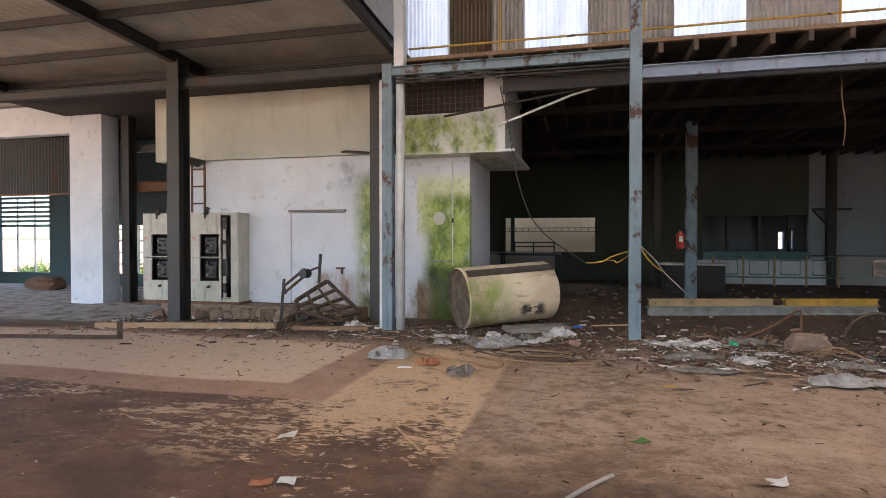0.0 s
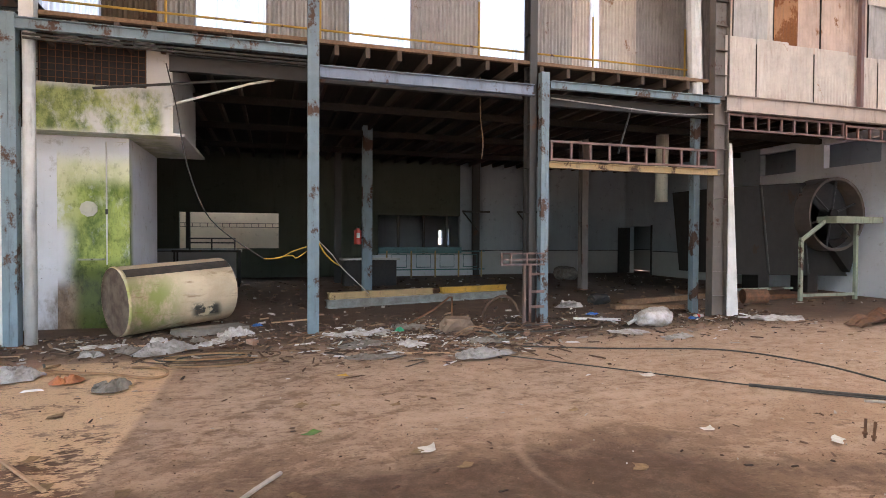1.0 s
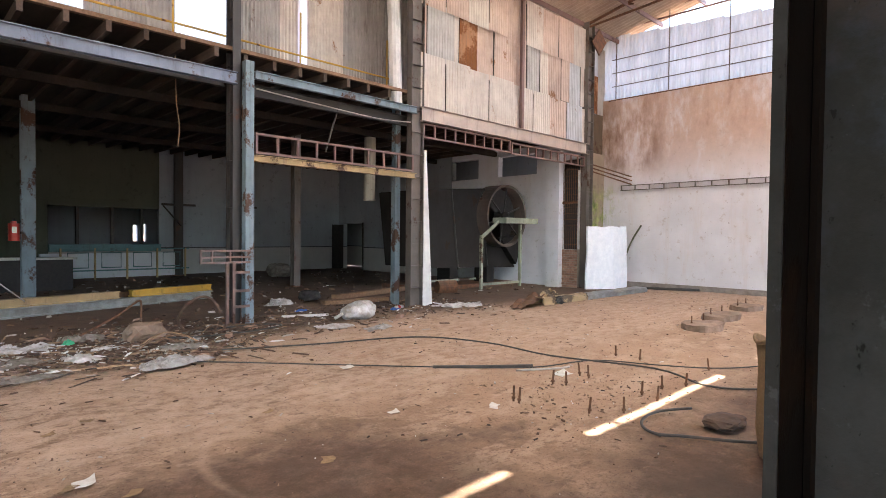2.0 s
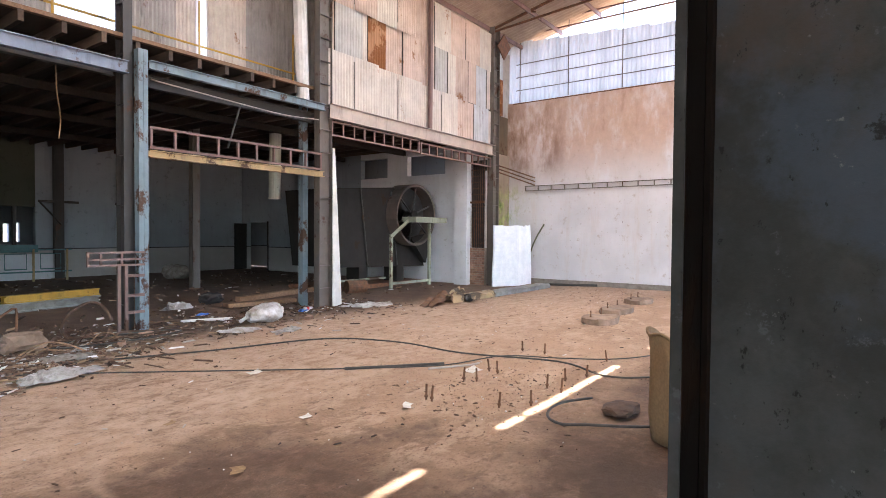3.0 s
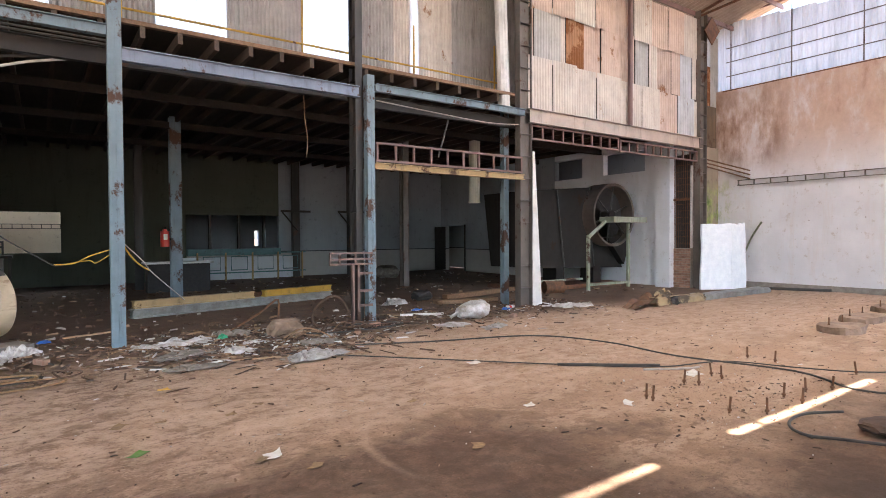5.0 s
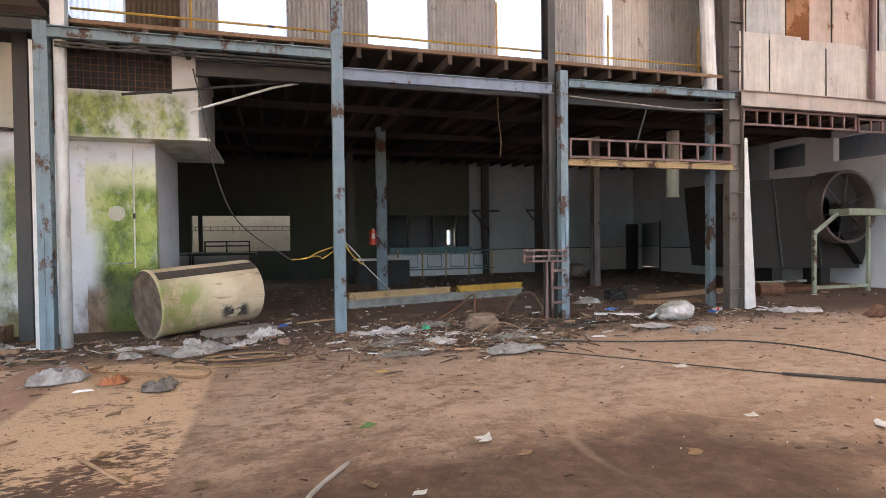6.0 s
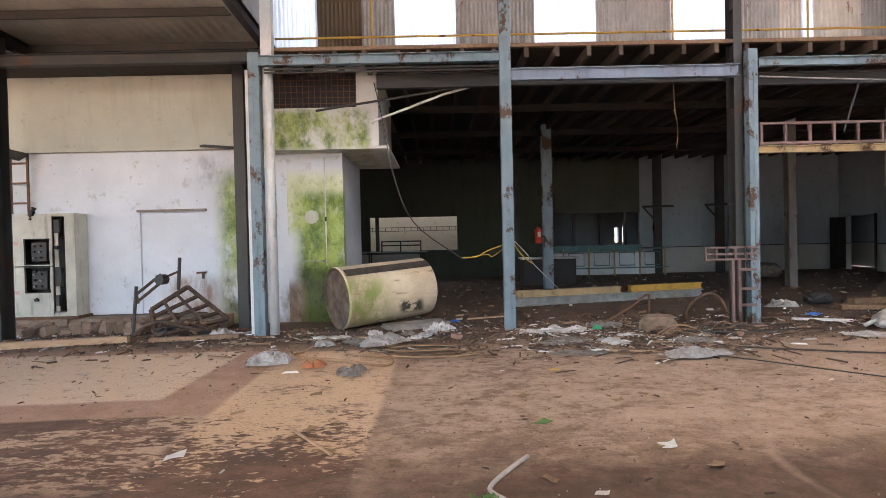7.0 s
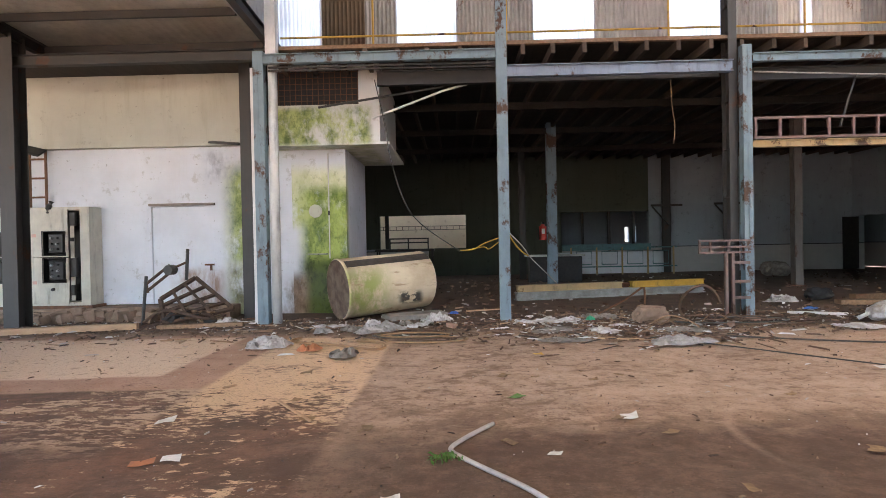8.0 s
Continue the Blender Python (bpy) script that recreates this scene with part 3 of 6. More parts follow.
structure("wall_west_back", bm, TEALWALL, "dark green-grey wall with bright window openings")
# west end is out of view, mostly left low so light reaches the roof
bm = B()
box(bm, -24.25, -24, -8, 18.25, -0.1, 0.6)
box(bm, -24.25, -24, 12.6, 18.25, 0.6, 5.7)
structure("wall_west_end", bm, GREYWALL, "unseen plain grey west wall, kept low to let daylight in")

# south side behind the camera, added to steer daylight: solid near the middle, open bays further east and west
bm = B()
box(bm, -24, -2.5, -8.25, -8.0, -0.1, 0.6)
box(bm, -2.5, 10.5, -8.25, -8.0, -0.1, 6.5)
box(bm, 10.5, 20.6, -8.25, -8.0, -0.1, 0.6)
for i in range(4):
    box(bm, -24 + 6 * i, -23.7 + 6 * i, -8.25, -8.0, 0.6, 6.4)
for i in range(3):
    box(bm, 10.5 + 5 * i, 10.8 + 5 * i, -8.25, -8.0, 0.6, 6.4)
structure("wall_south_unseen", bm, GREYWALL, "unseen plain south wall, partly open to steer the daylight")

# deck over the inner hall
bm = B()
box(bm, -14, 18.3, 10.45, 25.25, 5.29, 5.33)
# unseen covers over side corridor and court, added to hold light out
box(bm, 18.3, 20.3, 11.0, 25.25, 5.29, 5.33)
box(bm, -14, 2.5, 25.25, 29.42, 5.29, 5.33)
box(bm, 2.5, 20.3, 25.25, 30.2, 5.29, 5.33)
structure("ceiling_deck", bm, DECK, "timber deck boards seen from below, shade in their colour")

# roofs
bm = B()
roof_sheet(bm, -3.6, 20.9, 12.6, 8.75, 4.6, 10.6)
# skylight strips out of view, added to light the floor and far end
SKY = [(-2.6, -1.2), (2.0, 2.9), (7.2, 9.4), (10.6, 12.8), (14.2, 15.8)]
for a, b in zip([-3.6] + [q for p, q in SKY], [p for p, q in SKY] + [20.9]):
    roof_sheet(bm, a, b, 4.6, 10.6, -0.35, 9.35)
structure("ceiling_main_roof", bm, ROOFSHEET, "dusty corrugated main roof")
bm = B()
for a, b in SKY:
    roof_sheet(bm, a, b, 4.6, 10.602, -0.35, 9.352)
structure("ceiling_added_skylights", bm, CLEARWARM, "unseen translucent roof sheets added to light the shed")
bm = B()
roof_sheet(bm, -24, -3.54, 13.0, 5.68, -0.6, 6.35, 0.2, 0.003)
structure("ceiling_west_roof", bm, CEILSHEET, "pale corrugated low roof on dark purlins")
# south roof out of view, added so that only a slit of sun enters
bm = B()
roof_sheet(bm, -24, 20.9, -0.09, 8.2, -8.6, 6.9)
# overlap pieces that stop the sun between the floor patches
for a, b in ((-3.4, 2.6), (4.05, 5.2), (8.45, 9.95), (12.85, 20.8)):
    roof_sheet(bm, a, b, 0.1, 8.23, -0.6, 8.1)
structure("ceiling_south_shade", bm, ROOFSHEET, "unseen corrugated lean-to roof added on the south side to block the sun")
bm = B()
box(bm, -3.59, -3.53, -0.4, 12.5, 5.7, 10.4)
structure("wall_gable_west", bm, SHEETGREY, "sheet wall above the low west roof")
bm = B()
roof_sheet(bm, -24, -9.0, 18.3, 5.63, 13.02, 5.66)
structure("ceiling_west_room", bm, DECK, "dark ceiling of the west rooms")
# ---- steelwork of the facade ----
UP = pose(0, 0, 0, 0, -90, 0)  # turns +x upright


def column(label, x, y, h, depth, width, material, plates=0, z0=-0.05, turn=0):
    """A steel H column; its flanges face +-y before the turn."""
    c = thing("steel_column", label, "column", (x, y, z0), "steel columns")
    m = pose(0, 0, 0, 0, 0, turn) @ UP @ pose(0, 0, 0, 90, 0, 0)
    part("shaft", ibeam(B(), h, depth, width, 0.016, 0.012, m), material, c)
    part("base_plate", box(B(), -width * 0.75, width * 0.75, -depth * 0.7, depth * 0.7, 0, 0.06), RUST, c)
    for i in range(plates):
        z = 0.5 + (h - 1) * i / max(1, plates - 1)
        part("stiffener", box(B(), -width / 2 + 0.01, width / 2 - 0.01, -depth / 2 + 0.02, depth / 2 - 0.02, z, z + 0.012, pose(0, 0, 0, 0, 0, turn)), material, c)
    return c


def post(label, x, y, h, a, b, material, z0=-0.05):
    """A boxed post of two channels with a seam, splice plates and a cap."""
    c = thing("steel_post", label, "column", (x, y, z0), "steel columns")
    part("channel", box(B(), -a / 2, -0.006, -b / 2, b / 2, 0, h), material, c)
    part("channel", box(B(), 0.006, a / 2, -b / 2, b / 2, 0, h), material, c)
    part("seam", box(B(), -0.006, 0.006, -b / 2 + 0.008, b / 2 - 0.008, 0, h), material, c)
    for z in (0.75, 2.35, 3.3):
        part("splice_plate", box(B(), -a / 2 + 0.01, a / 2 - 0.01, -b / 2 - 0.008, -b / 2, z, z + 0.16), material, c)
    part("base_plate", box(B(), -a * 0.8, a * 0.8, -b * 0.8, b * 0.8, 0, 0.055), RUST, c)
    return c


post("tall blue-grey steel post with rust patches", 1.22, 10.2, 9.0, 0.2, 0.2, BLUE)
post("blue-grey steel post beside a white pipe", -3.4, 10.2, 5.25, 0.2, 0.2, BLUE)
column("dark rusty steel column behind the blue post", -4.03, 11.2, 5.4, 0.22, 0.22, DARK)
post("blue-grey steel post carrying the ochre ladder beam", 5.8, 10.2, 5.15, 0.17, 0.17, BLUE)
column("dark steel column rising to the roof", 5.62, 10.45, 9.2, 0.3, 0.16, DARK, 10)
column("dark stiffened steel column rising to the roof", 10.2, 10.25, 9.3, 0.4, 0.2, BROWNSTEEL, 16, turn=90)
column("dark steel column at the far corner", 18.17, 10.2, 9.2, 0.4, 0.24, BROWNSTEEL, 18, turn=90)
column("dark steel column under the low roof", -8.22, 10.2, 5.7, 0.36, 0.3, DARK)
column("dark steel column under the low roof", -13.9, 10.4, 5.7, 0.36, 0.3, DARK)
column("dark slender steel column of the west room", -12.3, 13.2, 5.6, 0.3, 0.25, DARK)
def near_column(x, y, h, depth, width):
    """A heavy plated column: flaking web, two rusty flanges with shade in their colour, and weld beads along the
    corners.
    """
    c = thing("steel_column", "grey-green steel column with flaking paint and rusty flanges in painted shade", "column", (x, y, -0.05), "steel columns")
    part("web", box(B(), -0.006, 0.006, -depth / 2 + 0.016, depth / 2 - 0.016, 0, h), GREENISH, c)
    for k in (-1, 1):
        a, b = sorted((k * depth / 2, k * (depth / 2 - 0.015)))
        part("flange", box(B(), -width / 2, width / 2, a, b, 0, h), SHADERUST, c, "rusty flange with painted shade")
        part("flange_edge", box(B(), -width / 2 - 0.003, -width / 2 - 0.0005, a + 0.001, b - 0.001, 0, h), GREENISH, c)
        part("weld_bead", tube(B(), [(-0.01, k * (depth / 2 - 0.02), 0.06 + 0.4 * i) for i in range(23)], 0.007, 6, 1), SHADERUST, c)
    part("base_plate", box(B(), -0.24, 0.24, -0.4, 0.4, 0, 0.06), RUST, c)
    return c


near_column(1.51, -0.455, 9.2, 0.6, 0.22)
for x, y, mt, lb in ((3.4, 17.6, BLUE, "blue-grey inner steel column"), (2.92, 21.5, DARK, "dark inner steel column"), (10.78, 17.0, BROWNSTEEL, "brown-grey inner steel column"), (9.6, 24.5, DARK, "dark inner column by the back wall"), (12.1, 24.0, DARK, "dark inner column with a bracket")):
    column(lb, x, y, 5.3, 0.26, 0.3 if y > 22 or y == 17.6 else 0.24, mt)


def beam(label, x0, x1, y, z0, z1, w, material, name="steel_beam"):
    b = solo(name, ibeam(B(), x1 - x0, z1 - z0, w), material, label, "beam", (x0, y, (z0 + z1) / 2), "facade beams")
    return b


beam("grey-blue steel beam with small pipes below it", -3.3, 1.11, 10.12, 4.95, 5.13, 0.14, BLUE)
beam("dark steel beam behind the blue one", -1.2, 5.5, 10.6, 4.62, 4.9, 0.14, DARK)
beam("light blue painted steel beam", 1.33, 5.54, 10.15, 4.6, 4.82, 0.14, BEAMBLUE)
beam("light blue steel beam under the deck edge", 5.9, 10.1, 10.1, 4.76, 4.92, 0.12, BLUE)
beam("dark steel beam under the deck edge", 5.78, 10.1, 10.45, 4.5, 4.74, 0.14, DARK)
beam("dark steel eaves beam of the low roof", -24, -3.5, 10.2, 5.05, 5.26, 0.16, DARK)
beam("ochre yellow steel beam below the ladder truss", 5.9, 10.1, 10.15, 3.17, 3.3, 0.14, OCHRE)
solo("fascia_beam", ibeam(B(), 7.75, 0.36, 0.16), BEIGE, "dusty beige steel fascia beam under the cladding", "beam", (10.3, 10.12, 4.8), "facade beams")


def ladder_truss(label, x0, x1, y, z0, z1, n, material, w=0.045):
    t = thing("ladder_truss", label, "truss", (x0, y, z0), "ladder trusses")
    L, h = x1 - x0, z1 - z0
    part("bottom_chord", box(B(), 0, L, -0.03, 0.03, 0, w), material, t)
    part("top_chord", box(B(), 0, L, -0.03, 0.03, h - w, h), material, t)
    for i in range(n + 1):
        x = 0.01 + (L - 0.06) * i / n
        part("upright", box(B(), x, x + w, -0.025, 0.025, w + 0.001, h - w - 0.001), material, t)
    return t


ladder_truss("red-oxide ladder truss above the ochre beam", 5.92, 10.05, 10.15, 3.33, 3.74, 9, REDOX)
ladder_truss("red-oxide ladder truss under the fascia beam", 10.4, 13.9, 10.2, 4.22, 4.6, 9, REDOX)
ladder_truss("red-oxide ladder truss under the fascia beam", 13.95, 18.0, 10.2, 4.2, 4.55, 10, REDOX)

# white rainwater pipe at the post, flat white flange and leaning post
p = thing("rainwater_pipe", "white painted rainwater pipe beside the blue post", "pipe", (-3.17, 10.25, 0))
part("pipe", tube(B(), [(0, 0, 0), (0, 0, 5.0)], 0.09, 14, 1), WHITEPAINT, p, smooth=True)
part("hopper", box(B(), -0.1, 0.1, -0.1, 0.1, 5.0, 9.0), WHITEPAINT, p)
part("strap", tube(B(), [(0, 0, 2.2), (0, 0, 2.24)], 0.1, 14, 1), WHITEPAINT, p)
solo("pale_flange", box(B(), -0.035, 0.035, -0.01, 0.01, 0, 4.9), WHITEPAINT, "narrow white painted flange strip", "column", (-3.535, 10.16, 0))
bm = B()
vs = [(-0.05, 0), (0.26, 0), (0.02, 3.9), (-0.05, 3.9)]
lo = [bm.verts.new((x, -0.012, z)) for x, z in vs]
hi = [bm.verts.new((x, 0.012, z)) for x, z in vs]
bm.faces.new(lo)
bm.faces.new(hi[::-1])
for i in range(4):
    bm.faces.new((lo[i], lo[(i + 1) % 4], hi[(i + 1) % 4], hi[i]))
solo("white_gusset_plate", bm, WHITEPAINT, "long white tapered plate against the dark column", "plate", (10.42, 10.1, 0))
solo("pale_roof_post", tube(B(), [(9.78, 10.5, 4.9), (9.7, 10.5, 6.8), (9.6, 10.5, 9.2)], 0.16, 12, 1), WHITEPAINT, "thick pale post rising from the deck to the roof", "column")
solo("inner_blue_post", box(B(), -0.08, 0.08, -0.08, 0.08, 0, 5.2), BLUE, "blue steel post beside the dark column", "column", (10.0, 10.75, 0))

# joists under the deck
jo = thing("deck_joist", "dark timber joist under the deck", "joist", (-3.2, 10.3, 5.1), "deck joists")
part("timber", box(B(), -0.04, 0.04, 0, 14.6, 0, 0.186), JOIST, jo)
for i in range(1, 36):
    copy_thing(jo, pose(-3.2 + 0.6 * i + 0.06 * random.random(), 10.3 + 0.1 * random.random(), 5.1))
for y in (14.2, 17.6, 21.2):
    solo("deck_girder", box(B(), 0, 32, -0.07, 0.07, -0.09, 0.09), GIRDER, "timber girder carrying the joists, shade in its colour", "beam", (-14, y, 5.005), "deck girders")
bm = B()
box(bm, -3.2, 10.1, 10.34, 10.445, 5.29, 5.36)
solo("deck_edge_board", bm, WOOD, "brown timber board along the deck edge", "board")

# rail on the deck
r = thing("deck_railing", "yellow-painted pipe railing on the deck edge", "railing", (0, 0, 5.34))
for z in (0.38,):
    part("rail", tube(B(), [(-3.2, 10.9, z), (10.0, 10.9, z)], 0.022, 8, 1), YELLOW, r)
for x in (-1.3, 1.4, 4.65, 7.35, 9.8):
    part("rail_post", tube(B(), [(x, 10.9, 0), (x, 10.9, 1.32)], 0.022, 8, 1), YELLOW, r)

# corrugated sheet wall behind the deck
SHEETS = [(-3.5, -2.57, CLEAR), (-2.57, -1.6, SHEETBROWN), (-1.6, -0.93, SHEETGREY), (-0.93, 0.4, CLEAR), (0.4, 2.04, SHEETGREY), (2.04, 3.39, CLEAR), (3.39, 4.97, SHEETGREY), (4.97, 6.4, CLEAR), (6.4, 7.3, SHEETGREY), (7.3, 7.8, SHEETPALE), (7.8, 8.05, CLEAR), (8.05, 9.1, SHEETPALE), (9.1, 10.7, SHEETGREY), (10.7, 12.6, SHEETGREY)]
w = tagged(new("wall_deck_sheets"), "wall of grey and translucent corrugated sheets", kind="structure")
for i, (a, b, mt) in enumerate(SHEETS):
    part("sheet", corrugated(B(), (a, 11.8 + 0.012 * (i % 2)), (b + 0.03, 11.8 + 0.012 * (i % 2)), 5.34, 8.9), mt, w)

# cladding between the last two columns
c = tagged(new("wall_cladding"), "patched wall of dusty pink corrugated sheets", kind="structure")


def clad(x0, x1, z0, z1, mt, layer, seed):
    """One sheet, a little out of true, with a gap to its neighbour."""
    q = random.Random(seed)
    y0, y1 = 10.27 - 0.03 * layer + q.uniform(-0.008, 0.008), 10.27 - 0.03 * layer + q.uniform(-0.008, 0.008)
    ob = part("sheet", corrugated(B(), (x0 + 0.006, y0), (x1 - 0.006, y1), z0, z1, 0.1, 0.007), mt, c)
    ob.matrix_local = Matrix.Translation(((x0 + x1) / 2, 0, z0)) @ Euler((0, radians(q.uniform(-0.35, 0.35)), 0)).to_matrix().to_4x4() @ Matrix.Translation((-(x0 + x1) / 2, 0, -z0))


# backing added so the gaps between sheets show dark instead of sky
bm = B()
box(bm, 10.33, 18.05, 10.37, 10.39, 4.99, 8.9)
structure("wall_cladding_added_back", bm, DECK, "dark backing added behind the corrugated cladding")
LOWER = [(10.33, 11.2, SHEETPALE), (11.2, 12.13, SHEETPALE), (12.13, 12.92, SHEETPALE), (12.92, 14.03, SHEETPALE), (14.03, 15.0, SHEETPALE), (15.0, 15.87, SHEETPALE), (15.87, 16.84, SHEETPINK), (16.84, 17.78, SHEETBLUE), (17.78, 18.03, SHEETPALE)]
for i, (a, b, mt) in enumerate(LOWER):
    clad(a, b, 5.0, 6.36 - 0.025 * (a - 10.3) + 0.02 * (i % 2), mt, 2 + i % 2, 40 + i)
UPPER = [(10.33, 10.57, SHEETPINK, 8.0), (10.57, 11.55, SHEETGREY, 7.72), (11.55, 11.74, SHEETPALE, 7.8), (11.74, 12.46, SHEETRUST, 7.7), (12.46, 13.18, SHEETPINK, 7.8), (13.18, 14.03, SHEETPINK, 7.75), (14.03, 14.72, SHEETPINK, 7.7), (14.72, 15.02, SHEETGREY, 7.66), (15.02, 15.41, SHEETGREY, 7.64), (15.41, 15.83, SHEETPALE, 7.64), (15.83, 16.58, SHEETPINK, 7.62), (16.58, 17.07, SHEETPINK, 7.62), (17.07, 17.74, SHEETBLUE, 7.6), (17.74, 18.03, SHEETPALE, 7.6)]
for i, (a, b, mt, top) in enumerate(UPPER):
    clad(a, b, 6.2 + 0.05 * (i % 2), top, mt, i % 2, 60 + i)
for i in range(9):
    clad(10.33 + 0.855 * i, 11.185 + 0.855 * i, 7.56, 8.9, (SHEETPINK, SHEETPINK, SHEETPALE)[i % 3], 2 + i % 2, 80 + i)

# low roof steel
for i in range(4):
    solo("roof_rafter", ibeam(B(), 12.6, 0.24, 0.14, m=pose(0, 0, 0, 0, 2.8, 0)), DARK, "dark steel rafter of the low roof", "beam", (-3.4 - 5.3 * i + (0.5 if i == 1 else 0), -0.55, 6.2), "low roof rafters").rotation_euler = (0, 0, radians(90))
for i in range(8):
    y = 0.6 + 1.5 * i
    solo("roof_purlin", box(B(), 0, 20.3, -0.03, 0.03, -0.07, 0.07), DARK, "dark steel purlin of the low roof", "beam", (-23.9, y, 6.25 - (y + 0.6) * 0.0492), "low roof purlins")

# main roof steel
for x in (1.2, 5.7, 10.2, 14.2, 18.2):
    t = thing("roof_truss", "rusty steel roof truss", "truss", (x, 0, 0), "roof trusses")
    part("chord", tube(B(), [(0, 10.3, 9.15), (0, 4.6, 10.42)], 0.05, 6, 1), RUST, t)
    part("chord", tube(B(), [(0, 4.6, 10.42), (0, -0.35, 9.2)], 0.05, 6, 1), RUST, t)
    part("tie", tube(B(), [(0, 10.3, 9.05), (0, 4.6, 9.5), (0, -0.35, 9.1)], 0.04, 6, 1), RUST, t)
    for y in (8.6, 6.8, 4.6, 2.4):
        part("strut", tube(B(), [(0, y, 9.4), (0, y + 0.3, 10.42 - abs(y + 0.3 - 4.6) * 0.222)], 0.03, 6, 1), RUST, t)
for i in range(9):
    y = 11.8 - 1.5 * i
    z = 10.5 - (y - 4.6) * 0.2305 if y > 4.6 else 10.5 + (y - 4.6) * 0.2525
    solo("main_purlin", box(B(), 0, 24.3, -0.03, 0.03, -0.08, 0.06), REDOX, "steel purlin under the main roof", "beam", (-3.5, y, z - 0.08), "main roof purlins")

# translucent upper part of the end wall
e = tagged(new("window_1"), "row of translucent corrugated sheets in the end wall", kind="structure")
for i in range(10):
    ya, top = 10.6 - 1.1 * i, 9.32 - 0.075 * i
    part("pane", corrugated(B(), (20.4 + 0.012 * (i % 2), ya + 0.35), (20.4 + 0.012 * (i % 2), ya - 0.77), 6.95, top, 0.16, 0.024), CLEARBLUE, e)
for z in (7.42, 7.92, 8.42):
    part("window_bar", box(B(), 20.33, 20.352, -0.5, 10.5, z, z + 0.03), BROWNSTEEL, e)
part("head_rail", box(B(), 20.29, 20.35, -0.5, 10.6, 6.9, 6.94), RUST, e, "rusty rail under the sheets")
for i in range(6):
    part("window_mullion", box(B(), 20.3, 20.325, 10.3 - 2.0 * i, 10.33 - 2.0 * i, 6.96, 9.9), BROWNSTEEL, e)
for z in (9.5, 9.85):
    part("window_bar", box(B(), 20.33, 20.38, 0.5, 10.2, z, z + 0.05), REDOX, e)

# tank lying on its side
def make_tank():
    a, b, r = Vector((-2.07, 10.6, 0.61)), Vector((-0.42, 11.68, 0.73)), 0.61
    t = thing("steel_tank", "cream steel tank lying on its side, streaked with green algae", "tank", (-1.2, 10.9, 0))
    L = (b - a).length
    m = Matrix.Translation(a - Vector((-1.2, 10.9, 0))) @ (b - a).to_track_quat("X", "Z").to_matrix().to_4x4()
    bm, n, prof = B(), 48, [(-0.0, 0.97), (0.02, 1.0), (0.05, 1.0), (0.055, 0.985), (0.4 * L, 0.99), (0.7 * L, 0.98), (L - 0.06, 0.985), (L - 0.03, 0.97), (L, 0.9)]
    rings = []
    for s, k in prof:
        rings.append([bm.verts.new(m @ Vector((s, r * k * math.cos(2 * math.pi * j / n), r * k * math.sin(2 * math.pi * j / n)))) for j in range(n)])
    for p, q in zip(rings, rings[1:]):
        for j in range(n):
            bm.faces.new((p[j], p[(j + 1) % n], q[(j + 1) % n], q[j]))
    bm.faces.new(rings[-1])
    part("shell", bm, TANK, t, smooth=True)
    bm, rings = B(), []
    for s, k in ((0.0, 0.975), (0.03, 0.955), (0.05, 0.9), (0.03, 0.6), (0.02, 0.2)):
        rings.append([bm.verts.new(m @ Vector((s, r * k * math.cos(2 * math.pi * j / n), r * k * math.sin(2 * math.pi * j / n)))) for j in range(n)])
    for p, q in zip(rings, rings[1:]):
        for j in range(n):
            bm.faces.new((p[j], p[(j + 1) % n], q[(j + 1) % n], q[j]))
    bm.faces.new(rings[-1])
    band, cols = B(), []
    for s in (0.06, L * 0.35, L * 0.7, L - 0.05):
        cols.append([band.verts.new(m @ Vector((s, r * q * math.cos(a), r * q * math.sin(a)))) for q, a in ((1.004, 2.0), (1.006, 2.1), (1.006, 2.22), (1.004, 2.34))])
    for p, q in zip(cols, cols[1:]):
        for j in range(3):
            band.faces.new((p[j], q[j], q[j + 1], p[j + 1]))
    part("tar_band", band, RUBBER0, t, "dark tarry band along the top", smooth=True)
    part("end_cap", bm, TANKEND, t, "rusty dented end cap", smooth=True)
    return t


def make_tank_paint():
    n = Nodes("tank_paint")
    mid, fine = n.noise(2.2, 8, 0.7, (0.6, 1, 1)), n.noise(22, 6, 0.7)
    c = n.mix(n.ramp(mid, 0.35, 0.7), (0.74, 0.62, 0.44), (0.6, 0.47, 0.31))
    g = n.math("MULTIPLY", n.box((-2.2, None, 0.1), (-1.1, None, 1.0), 0.25), n.ramp(n.noise(2.4, 8, 0.7, (1.2, 1, 0.6), (2, 2, 2)), 0.36, 0.55))
    c = n.mix(n.math("MULTIPLY", g, 0.85), c, n.mix(mid, (0.2, 0.27, 0.04), (0.36, 0.42, 0.1)))
    k = n.math("MULTIPLY", n.box((-0.85, None, 0.28), (-0.42, None, 0.52), 0.06), n.ramp(n.noise(7, 6, 0.7), 0.42, 0.5))
    c = n.mix(n.math("MULTIPLY", k, 0.95), c, (0.03, 0.03, 0.03))
    c = n.mix(n.math("MULTIPLY", n.ramp(n.noise(3.0, 9, 0.72, (0.35, 0.6, 2.2), (5, 5, 5)), 0.54, 0.66), 0.7), c, (0.3, 0.17, 0.08))
    return n.done(c, 0.6, 0.0, fine, 0.2, 0.006)


RUBBER0 = plain("tarry_steel", (0.05, 0.042, 0.036), (0.09, 0.07, 0.055), 9, 0.7, 0.2)
TANK = make_tank_paint()
TANKEND = plain("rusty_tank_end", (0.085, 0.05, 0.034), (0.2, 0.15, 0.11), 4, 0.8, 0.4)
make_tank()

